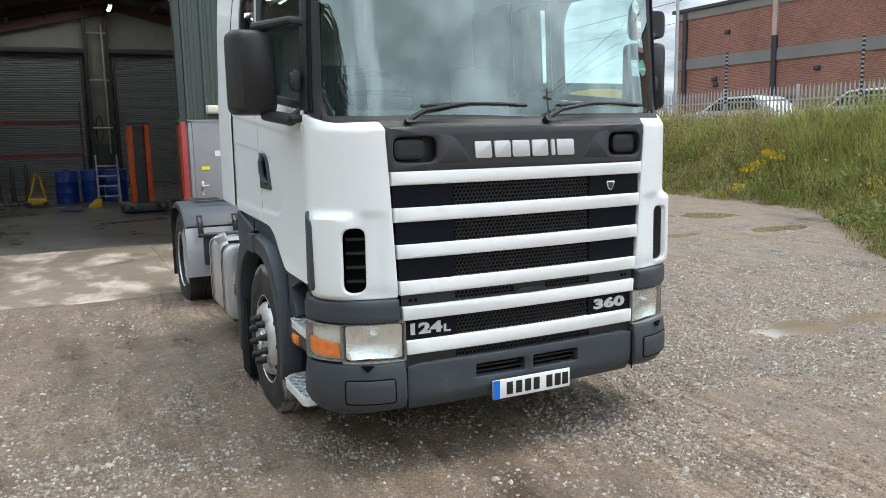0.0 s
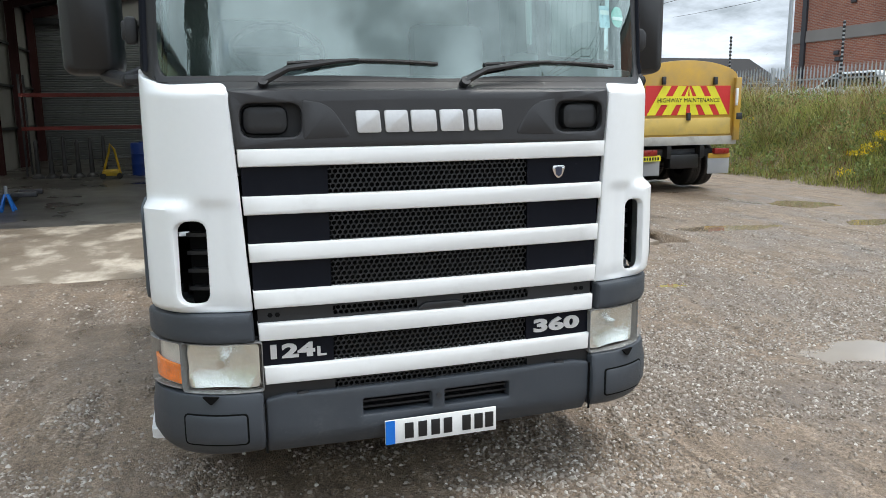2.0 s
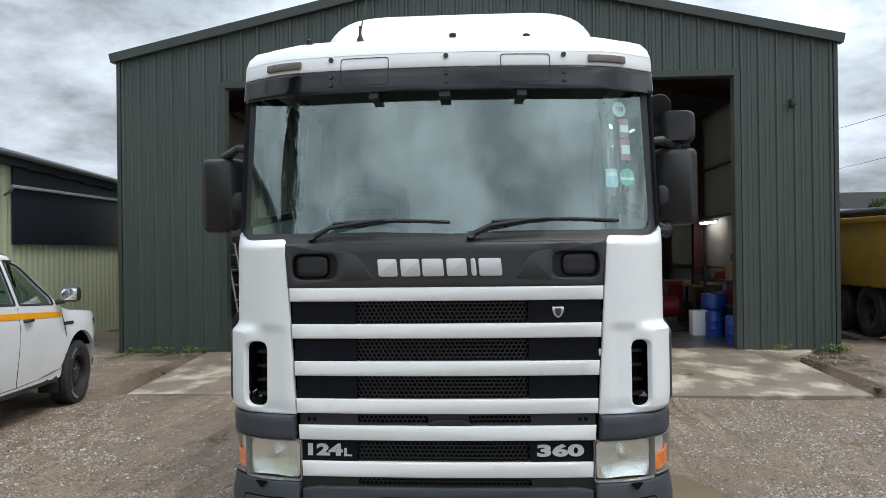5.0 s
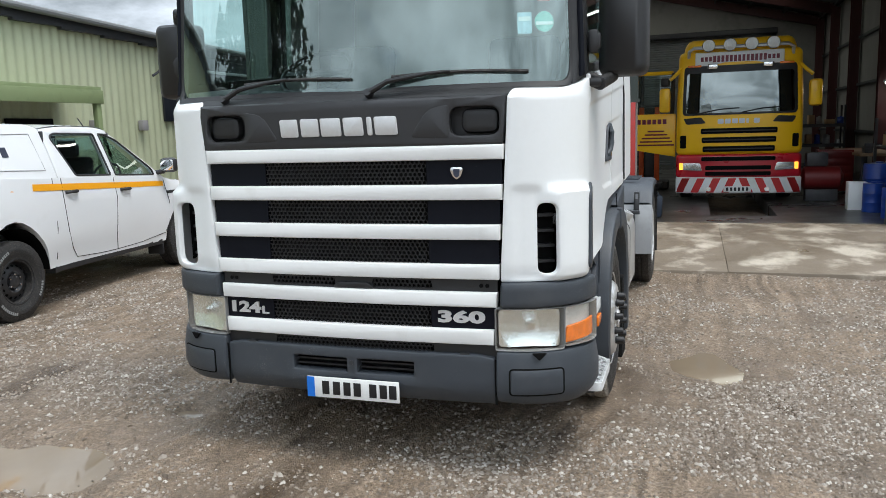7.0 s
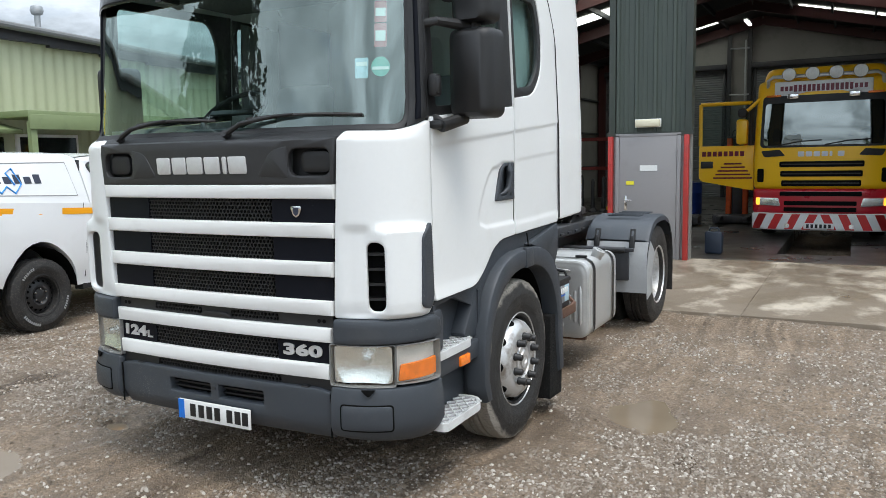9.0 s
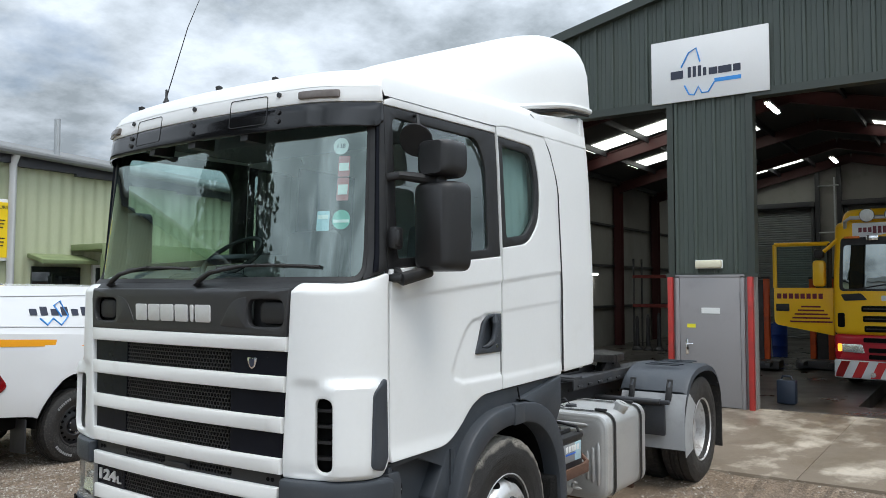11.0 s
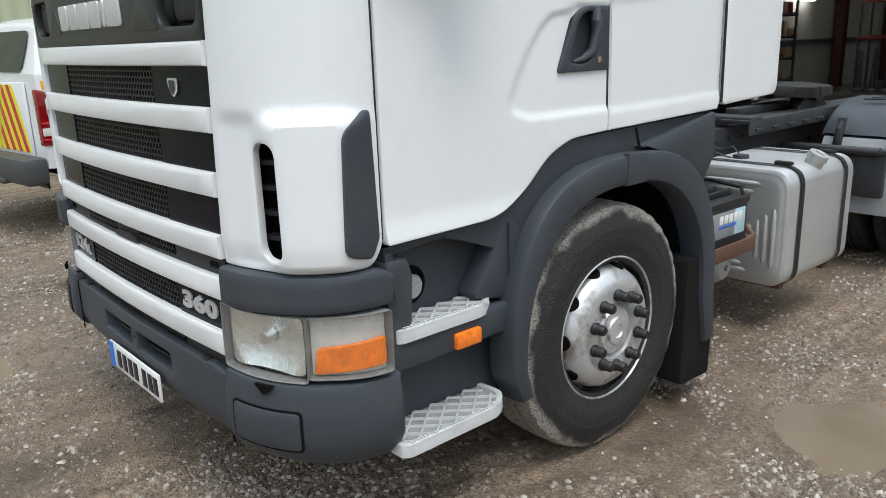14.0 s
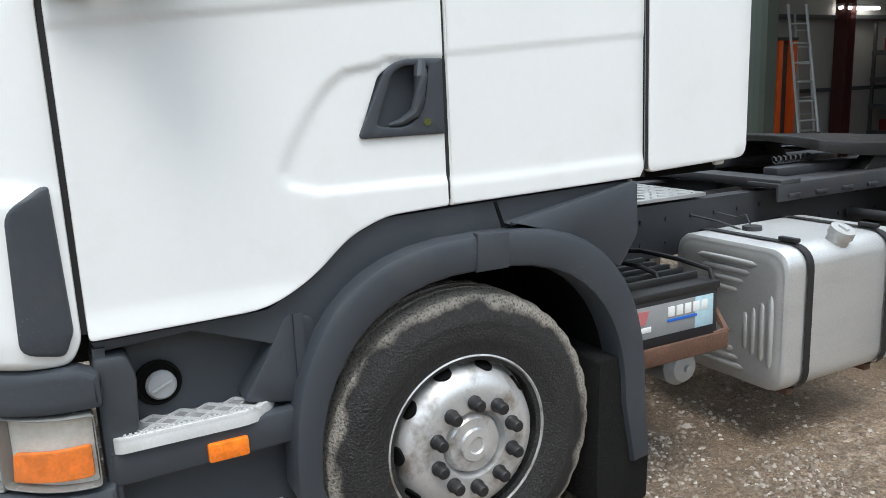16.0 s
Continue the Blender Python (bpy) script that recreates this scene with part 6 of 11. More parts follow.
for x, y in ((0.45, 3.95), (-0.75, 3.95), (0.05, 3.9)):
    bm = B()
    lathe(bm, [(0, 0), (0.03, 0), (0.03, 0.015), (0.018, 0.03), (0.02, 0.05), (0, 0.06)], pose(x, y, 2.935), 12)
    part("roof_fitting", bm, M_BLACKP, truck)
# back wall, floor and inside of the cab
bm = B()
box(bm, (0, 6.36, 2.2), (2.24, 0.05, 1.85), 0.01)
part("cab_back", bm, M_WHITE, truck)
bm = B()
box(bm, (0, 5.2, 1.28), (2.2, 2.3, 0.05))
box(bm, (0, 4.35, 1.05), (2.2, 0.6, 0.05))
part("cab_floor", bm, M_DARK, truck)
bm = B()
box(bm, (0, 4.16, 1.74), (2.12, 0.55, 0.24), 0.07)
box(bm, (-0.55, 4.32, 1.87), (0.55, 0.26, 0.16), 0.05)
part("dashboard", bm, M_FABRIC, truck, "grey cab dashboard")
bm = B()
o = B()
lathe(o, [(0.22 + 0.017 * math.cos(2 * math.pi * k / 8), 0.017 * math.sin(2 * math.pi * k / 8)) for k in range(8)], None, 32, True)
box(o, (0, 0, 0), (0.42, 0.05, 0.02), 0.006)
merge(bm, o, pose(-0.55, 4.52, 2.06, 38, 0, 0))
part("steering_wheel", bm, M_BLACKP, truck, "black steering wheel")
for x in (-0.58, 0.58):
    bm = B()
    box(bm, (x, 5.02, 1.62), (0.5, 0.5, 0.16), 0.05)
    box(bm, (x, 5.28, 1.98), (0.48, 0.15, 0.62), 0.06, Matrix.Rotation(radians(-8), 4, "X"))
    part("cab_seat", bm, M_FABRIC, truck, "grey cloth cab seat")
bm = B()
box(bm, (0, 6.0, 1.75), (2.1, 0.6, 0.22), 0.05)
part("bunk", bm, M_FABRIC, truck)
bm = B()
box(bm, (0, 4.55, 2.82), (2.0, 1.0, 0.05), 0.02)
part("headlining", bm, M_FABRIC, truck)

# ---- mirrors ----
def mirror_shell(bm, c, w, h, d, s):
    rings = []
    for k, (f, dd) in enumerate(((0.62, 0.0), (0.88, 0.025), (0.97, 0.07), (1.0, 0.12), (1.0, d))):
        rings.append([Vector((c[0] + p[0], c[1] + dd, c[2] + p[1])) for p in rrect(-w / 2 * f, -h / 2 * (f * 0.3 + 0.7), w / 2 * f, h / 2 * (f * 0.3 + 0.7), 0.055 * f, 5)])
    return loft(bm, rings)


for s in (-1, 1):
    x, zc, MY = (1.315, 2.165, 4.175) if s > 0 else (-1.364, 2.155, 4.20)
    bm = mirror_shell(B(), (x, MY, zc), 0.25, 0.45, 0.18, s)
    sh = part("mirror", bm, M_BLACKP, truck, "large black door mirror housing", angle=50)
    bm = B()
    plate(bm, rrect(-0.105, -0.20, 0.105, 0.20, 0.04), t=0.006, warp=lambda a, y, z: (x + a, MY + 0.185 + y, zc + z))
    part("mirror_glass", bm, M_MIRROR, sh)
    bm = B()
    tube(bm, [(s * 1.13, 4.06, 2.40), (s * 1.20, 4.07, 2.41), (x - s * 0.02, MY + 0.08, zc + 0.235)], [0.024, 0.022, 0.03], 10)
    tube(bm, [(s * 1.16, 4.10, 1.93), (s * 1.22, 4.08, 1.90), (x - s * 0.05, MY + 0.07, zc - 0.225)], [0.035, 0.035, 0.03], 10)
    box(bm, (s * 1.185, 4.09, 1.905), (0.10, 0.10, 0.045), 0.02)
    pieces("mirror_arm", bm, M_BLACKP, sh)
    if s > 0:
        bm = mirror_shell(B(), (x + 0.005, MY, 2.505), 0.22, 0.185, 0.16, s)
        cyl(bm, (x, MY + 0.09, 2.38), (x, MY + 0.09, 2.43), 0.035, 0.03)
        wm = part("wide_angle_mirror", bm, M_BLACKP, truck, "smaller black wide-angle mirror housing", angle=50)
        bm = B()
        plate(bm, rrect(-0.09, -0.075, 0.09, 0.075, 0.03), t=0.006, warp=lambda a, y, z: (x + a, MY + 0.165 + y, 2.505 + z))
        part("mirror_glass", bm, M_MIRROR, wm)
        bm = B()
        lathe(bm, [(0, 0), (0.05, 0.004), (0.075, 0.02), (0.09, 0.05), (0.085, 0.055), (0, 0.05)], pose(1.19, 4.25, 2.63, 120, 20, 30), 20)
        tube(bm, [(1.10, 4.30, 2.76), (1.16, 4.28, 2.75), (1.19, 4.25, 2.67)], 0.010, 8)
        cyl(bm, (1.085, 4.31, 2.75), (1.12, 4.30, 2.77), 0.022)
        part("kerb_mirror", bm, M_BLACKP, truck, "small round black kerb mirror")


# ---- wheels ----
def wheel_bm(R, W, rim_r):
    """A tyre round the x axis, centred, its outer face at +x."""
    h = W / 2
    prof = [(rim_r - 0.02, -h * 0.8), (rim_r + 0.02, -h * 0.92), (rim_r + 0.09, -h), (R - 0.09, -h * 0.98), (R - 0.035, -h * 0.9), (R - 0.008, -h * 0.80), (R, -h * 0.60),
            (R, -h * 0.34), (R - 0.012, -h * 0.32), (R - 0.012, -h * 0.27), (R, -h * 0.25), (R + 0.002, -0.012), (R - 0.012, -0.010), (R - 0.012, 0.010), (R + 0.002, 0.012), (R, h * 0.25), (R - 0.012, h * 0.27), (R - 0.012, h * 0.32), (R, h * 0.34),
            (R, h * 0.60), (R - 0.008, h * 0.80), (R - 0.035, h * 0.9), (R - 0.09, h * 0.98), (R - 0.10, h * 1.0), (R - 0.105, h * 0.99), (rim_r + 0.09, h), (rim_r + 0.05, h * 0.99), (rim_r + 0.045, h * 0.965), (rim_r + 0.02, h * 0.93), (rim_r - 0.02, h * 0.8)]
    o = lathe(B(), prof, Matrix.Rotation(radians(90), 4, "Y"), 108, True)
    # tread blocks: every third rib is cut back at the shoulders
    for v in o.verts:
        r = math.hypot(v.co.y, v.co.z)
        if r > R - 0.04 and abs(v.co.x) > h * 0.28 and round(math.atan2(v.co.z, v.co.y) / (2 * math.pi / 108)) % 3 == 0:
            v.co.y *= (r - 0.006) / r
            v.co.z *= (r - 0.006) / r
    return o


def put(bm, s, loc, turn=0.0):
    m = Matrix.Translation(loc) @ Matrix.Rotation(turn, 4, "X")
    if s < 0:
        m = m @ Matrix.Diagonal((-1, 1, 1, 1))
    bm.transform(m)
    if s < 0:
        bmesh.ops.reverse_faces(bm, faces=bm.faces)
    return bm


def muddy_tyre(cy, cz):
    """Tyre rubber with pale dried mud round its shoulder."""
    m = surf("muddy_tyre_rubber", (0.018, 0.0175, 0.0175), 0.55, var=0.35, vs=6, grain=0.6, gs=110, bump=0.9, bs=130, dirt=(0.085, 0.082, 0.078), ds=95, dlo=0.54, dhi=0.68, damt=0.5, rvar=0.3)
    n, l = m.node_tree.nodes, m.node_tree.links
    bs_ = n["Principled BSDF"]
    co = n.new("ShaderNodeTexCoord")
    off = n.new("ShaderNodeVectorMath")
    off.operation = "SUBTRACT"
    off.inputs[1].default_value = (0, cy, cz)
    flat = n.new("ShaderNodeVectorMath")
    flat.operation = "MULTIPLY"
    flat.inputs[1].default_value = (0, 1, 1)
    ln = n.new("ShaderNodeVectorMath")
    ln.operation = "LENGTH"
    l.new(co.outputs["Object"], off.inputs[0])
    l.new(off.outputs[0], flat.inputs[0])
    l.new(flat.outputs[0], ln.inputs[0])
    t1, t2 = n.new("ShaderNodeTexNoise"), n.new("ShaderNodeTexNoise")
    t1.inputs["Scale"].default_value, t2.inputs["Scale"].default_value = 5.0, 120.0
    t1.inputs["Detail"].default_value, t2.inputs["Detail"].default_value = 5.0, 6.0
    l.new(co.outputs["Object"], t1.inputs["Vector"])
    l.new(co.outputs["Object"], t2.inputs["Vector"])
    r = n.new("ShaderNodeMath")
    r.operation = "MULTIPLY_ADD"
    r.inputs[1].default_value = 0.16
    l.new(t1.outputs["Fac"], r.inputs[0])
    l.new(ln.outputs["Value"], r.inputs[2])
    band = n.new("ShaderNodeMapRange")
    band.inputs["From Min"].default_value, band.inputs["From Max"].default_value = 0.548, 0.572
    l.new(r.outputs[0], band.inputs["Value"])
    grit = n.new("ShaderNodeMapRange")
    grit.inputs["From Min"].default_value, grit.inputs["From Max"].default_value = 0.30, 0.52
    l.new(t2.outputs["Fac"], grit.inputs["Value"])
    k = n.new("ShaderNodeMath")
    k.operation = "MULTIPLY"
    l.new(band.outputs["Result"], k.inputs[0])
    l.new(grit.outputs["Result"], k.inputs[1])
    mx = n.new("ShaderNodeMix")
    mx.data_type = "RGBA"
    l.new(k.outputs[0], mx.inputs["Factor"])
    l.new(bs_.inputs["Base Color"].links[0].from_socket, mx.inputs["A"])
    mx.inputs["B"].default_value = (0.37, 0.34, 0.295, 1)
    l.new(mx.outputs["Result"], bs_.inputs["Base Color"])
    return m


M_MUDTYRE = muddy_tyre(5.16 - 6.5, 0.444 + 0.04)
RX = Matrix.Rotation(radians(90), 4, "Y")
for s in (-1, 1):
    C = Vector((s * 1.045, 5.16, 0.444))
    ty = part("front_tyre", put(wheel_bm(0.515, 0.29, 0.298), s, C), M_MUDTYRE, truck, "worn black front tyre with dried mud")
    # convex front disc; near-black discs laid on it paint its round holes' shade
    o = lathe(B(), [(0.303, 0.10), (0.307, 0.125), (0.297, 0.13), (0.288, 0.115), (0.280, 0.06), (0.274, 0.055), (0.266, 0.070), (0.248, 0.122), (0.220, 0.152), (0.190, 0.160), (0.178, 0.160)], RX, 60)
    fw = part("front_rim", put(o, s, C), M_RIM, ty, "silver steel wheel with ten nuts")
    o = lathe(B(), [(0.178, 0.160), (0.120, 0.160), (0.117, 0.150), (0.108, 0.128), (0.100, 0.150), (0.092, 0.160), (0.06, 0.163), (0.055, 0.172), (0.03, 0.174), (0.026, 0.167), (0.012, 0.167), (0, 0.17)], RX, 48)
    part("hub", put(o, s, C), M_RIM, fw)
    for k in range(10):
        a = 2 * math.pi * (k + 0.5) / 10
        m = Matrix.Rotation(a, 4, "X") @ Matrix.Translation((0.0965, 0, 0.2585)) @ Matrix.Rotation(radians(19), 4, "Y")
        part("wheel_hole", put(lathe(B(), [(0, 0.004), (0.030, 0.004), (0.033, -0.004), (0, -0.004)], m, 16), s, C), M_DARK, fw)
        m = Matrix.Rotation(a + 0.31, 4, "X") @ Matrix.Translation((0.158, 0, 0.150)) @ RX
        part("nut_cap", put(lathe(B(), [(0.024, 0.0), (0.026, 0.012), (0.021, 0.02), (0.021, 0.048), (0.016, 0.055), (0, 0.057)], m, 14), s, C), M_BLACKP, fw)
    o = B()
    cyl(o, (-0.02, 0, 0), (0.05, 0, 0), 0.27, 0.27, 24)
    part("brake_drum", put(o, s, C), M_GREASE, fw)
    # rear twin wheels
    C = Vector((s * 1.10, 8.92, 0.468))
    for k, xo in enumerate((0.0, -0.33)):
        rt = part("rear_tyre", put(wheel_bm(0.522, 0.285, 0.298), s, C + Vector((s * xo, 0, 0))), M_RUBBER, truck, "black twin rear tyre")
        if k == 0:
            o = lathe(B(), [(0.303, 0.10), (0.307, 0.13), (0.297, 0.133), (0.285, 0.11), (0.274, 0.06), (0.268, 0.01), (0.260, -0.06), (0.235, -0.08), (0.18, -0.085), (0.12, -0.085), (0.115, 0.02), (0.09, 0.04), (0, 0.045)], RX, 56)
            rr = part("rear_rim", put(o, s, C), M_RIM, rt, "dished silver rear wheel")
            for k2 in range(10):
                a = 2 * math.pi * k2 / 10
                part("nut", put(lathe(B(), [(0.022, 0.0), (0.022, 0.05), (0, 0.055)], Matrix.Rotation(a, 4, "X") @ Matrix.Translation((-0.085, 0, 0.16)) @ RX, 10), s, C), M_RIM, rr)

# ---- steps, arches, lower side trim ----
for s in (-1, 1):
    def sidew(off):
        return lambda y, t, z: Vector((s * (1.175 + off - t), y, z))

    def splate(name, outline, mat, holes=(), t=0.02, bev=0.006, off=0.0, parent=None, label="", step=0.0, warp=None):
        bm = plate(B(), outline, holes, t, bev, step, warp or sidew(off))
        bmesh.ops.recalc_face_normals(bm, faces=bm.faces)
        return part(name, bm, mat, parent or truck, label)

    # wheel arch band
    arc_o, arc_i = [], []
    for k in range(25):
        f = k / 24
        # superellipse-like arch
        a = math.pi * (1 - f)
        arc_i.append((5.215 + 0.585 * math.copysign(abs(math.cos(a)) ** 0.8, math.cos(a)), 0.44 + 0.595 * math.sin(a) ** 0.85 if 0 < k < 24 else 0.44))
        arc_o.append((5.225 + 0.680 * math.copysign(abs(math.cos(a)) ** 0.72, math.cos(a)), 0.44 + 0.715 * math.sin(a) ** 0.8 if 0 < k < 24 else 0.44))
    band = [(4.60, 0.315)] + arc_o[0:1] + arc_o[1:-1] + [(5.905, 0.44), (5.925, 0.20), (5.845, 0.19)] + arc_i[::-1][0:1] + arc_i[::-1][1:-1] + [(4.63, 0.44), (4.665, 0.315)]
    arch = splate("wheel_arch", band, M_GREY, t=0.12, bev=0.022, off=0.045, label="grey plastic wheel arch")
    # dark liner and back sheet, near-black to hold the shade inside the arch
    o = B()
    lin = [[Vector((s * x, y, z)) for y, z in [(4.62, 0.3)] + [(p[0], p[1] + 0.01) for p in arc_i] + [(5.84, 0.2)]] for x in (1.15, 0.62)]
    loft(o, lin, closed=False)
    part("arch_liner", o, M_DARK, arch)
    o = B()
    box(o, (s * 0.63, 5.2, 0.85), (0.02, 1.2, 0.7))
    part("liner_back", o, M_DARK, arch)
    splate("arch_clip", [(5.18, 1.035), (5.30, 1.035), (5.305, 1.155), (5.185, 1.16)], M_GREY, t=0.03, bev=0.008, off=0.054, parent=arch)
    splate("mud_flap", fillet([(5.68, 0.02), (5.93, 0.01), (5.94, 0.24), (5.84, 0.62), (5.70, 0.62)], 0.02), M_BRISTLE, t=0.40, bev=0.006, off=0.018, parent=arch, label="black moulded mudguard flap")
    # fill between arch and cab
    fillp = [(4.05, 1.0), (4.52, 1.01), (4.66, 1.08), (4.78, 1.185), (4.90, 1.235), (5.13, 1.243), (5.87, 1.262), (5.875, 1.08), (5.80, 0.98)] + [(p[0], p[1] - 0.03) for p in arc_o[::-1][3:-3]] + [(4.60, 0.74), (4.56, 0.90), (4.30, 0.985), (4.06, 0.97)]
    splate("cab_skirt", fillp, M_GREY, t=0.03, bev=0.006, off=-0.028, label="grey plastic lower cab trim")
    splate("skirt_rear", fillet([(5.32, 1.17), (5.88, 1.265), (5.885, 1.07), (5.80, 0.95), (5.62, 1.08)], 0.02), M_GREY, t=0.05, bev=0.01, off=0.010)
    splate("skirt_joint", [(5.30, 1.16), (5.312, 1.165), (5.282, 1.25), (5.27, 1.25)], M_DARK, t=0.004, bev=0, off=0.014)
    part("arch_fillet", prism(B(), fillet([(4.42, 0.742), (4.64, 0.70), (4.66, 0.97), (4.57, 0.995), (4.50, 0.86)], 0.03), s * 1.02, s * 1.150, 0.012), M_GREY, truck)
    # step housing
    splate("step_housing", [(4.06, 0.33), (4.62, 0.33), (4.62, 0.98), (4.06, 0.98)], M_GREY, t=0.02, bev=0, off=-0.115, label="recessed grey step housing")
    splate("housing_post", fillet([(4.045, 0.33), (4.075, 0.33), (4.085, 0.70), (4.14, 0.74), (4.15, 0.90), (4.13, 0.96), (4.045, 0.96)], 0.02), M_GREY, t=0.16, bev=0.012, off=-0.005)
    o = B()
    for z0, z1 in ((0.715, 0.985), (0.36, 0.60)):
        for y0 in (4.065, 4.585):
            box(o, (s * 1.10, y0 + (0.0 if y0 < 4.3 else 0.02), (z0 + z1) / 2), (0.12, 0.03, z1 - z0))
    pieces("housing_cheek", o, M_GREY, truck)
    splate("step_fascia", fillet([(4.055, 0.592), (4.605, 0.600), (4.605, 0.705), (4.055, 0.700)], 0.012), M_GREY, t=0.16, bev=0.012, off=-0.002, label="grey step fascia")
    splate("side_marker", rrect(4.308, 0.602, 4.424, 0.658, 0.008, 2), M_AMBER, t=0.02, bev=0.006, off=0.014, label="amber side marker lamp")
    # filler cap in the housing
    at_cap = Matrix.Translation((s * 1.072, 4.21, 0.83)) @ Matrix.Rotation(radians(90 * s), 4, "Y")
    fc = part("filler_pocket", lathe(B(), [(0.066, -0.01), (0.066, 0.0), (0.060, 0.002), (0.056, -0.004), (0.054, -0.009), (0.0, -0.009)], at_cap, 28), M_DARK, truck, "round dark filler pocket")
    at_cap = Matrix.Translation((s * 1.066, 4.218, 0.822)) @ Matrix.Rotation(radians(90 * s), 4, "Y")
    cap_ = lathe(B(), [(0.041, -0.02), (0.043, 0.008), (0.036, 0.016), (0.012, 0.018), (0, 0.018)], at_cap, 24)
    box(cap_, (s * 1.086, 4.218, 0.822), (0.010, 0.066, 0.012), 0.004, Matrix.Rotation(radians(25), 4, "X"))
    part("filler_cap", cap_, surf("filler_cap_grey", (0.38, 0.39, 0.40), 0.45), fc, "round grey filler cap")

    def tread(z, y0, y1, x_in, x_out):
        o = B()
        ol = fillet([(y0, x_out - 0.02), (y0 + 0.02, x_out), (y1 - 0.08, x_out), (y1, x_out - 0.07), (y1 - 0.01, x_in), (y0, x_in)], [0.01, 0.02, 0.08, 0.04, 0.03, 0.01])
        inner = fillet([(y0 + 0.018, x_out - 0.035), (y0 + 0.03, x_out - 0.018), (y1 - 0.09, x_out - 0.018), (y1 - 0.02, x_out - 0.08), (y1 - 0.03, x_in + 0.016), (y0 + 0.018, x_in + 0.016)], [0.01, 0.02, 0.08, 0.04, 0.03, 0.01])
        plate(o, ol, [], 0.036, 0.004, 0, lambda y, t, x: Vector((s * x, y, z - 0.009 - t)))
        plate(o, ol, [inner], 0.012, 0.002, 0, lambda y, t, x: Vector((s * x, y, z - t)))
        for sgn in (-1, 1):
            for k in range(-8, 9):
                ym, xm = (y0 + y1) / 2 + k * 0.078, (x_in + x_out) / 2
                half = (x_out - x_in) / 2 - 0.010
                lo, hi = max(ym - half * 1.15, y0 + 0.012), min(ym + half * 1.15, y1 - 0.045)
                if hi - lo > 0.03:
                    f0, f1 = (lo - ym) / 1.15 * sgn, (hi - ym) / 1.15 * sgn
                    pa, pb = Vector((s * (xm + f0), lo, z - 0.005)), Vector((s * (xm + f1), hi, z - 0.005))
                    d = pb - pa
                    box(o, (pa + pb) / 2, (d.length, 0.0055, 0.011), 0, Matrix.Rotation(math.atan2(d.y, d.x), 4, "Z"))
        n = int((y1 - y0 - 0.10) / 0.014)
        for k in range(n):
            for x in (x_in + 0.008, x_out - 0.009):
                box(o, (s * x, y0 + 0.035 + 0.014 * k, z + 0.002), (0.012, 0.007, 0.005))
        bmesh.ops.recalc_face_normals(o, faces=o.faces)
        return o
    def pan(z, y0, y1, x_in, x_out):
        inner = fillet([(y0 + 0.016, x_out - 0.035), (y0 + 0.028, x_out - 0.016), (y1 - 0.09, x_out - 0.016), (y1 - 0.018, x_out - 0.08), (y1 - 0.028, x_in + 0.014), (y0 + 0.016, x_in + 0.014)], [0.01, 0.02, 0.08, 0.04, 0.03, 0.01])
        o = plate(B(), inner, [], 0.003, 0, 0, lambda y, t, x: Vector((s * x, y, z - 0.0075 - t)))
        bmesh.ops.recalc_face_normals(o, faces=o.faces)
        return o
    for nm, args in (("upper_step", (0.735, 4.065, 4.535, 1.00, 1.185)), ("lower_step", (0.372, 4.035, 4.545, 1.02, 1.235))):
        st = part(nm, tread(*args), M_STEP, truck, "ribbed aluminium " + nm.replace("_", " "))
        part("tread_pan", pan(*args), M_TRAY, st, "grey recessed pan between the ribs")
    o = B()
    box(o, (s * 1.12, 4.3, 0.305), (0.14, 0.40, 0.03), 0.01)
    part("step_bracket", o, M_STEEL, truck)

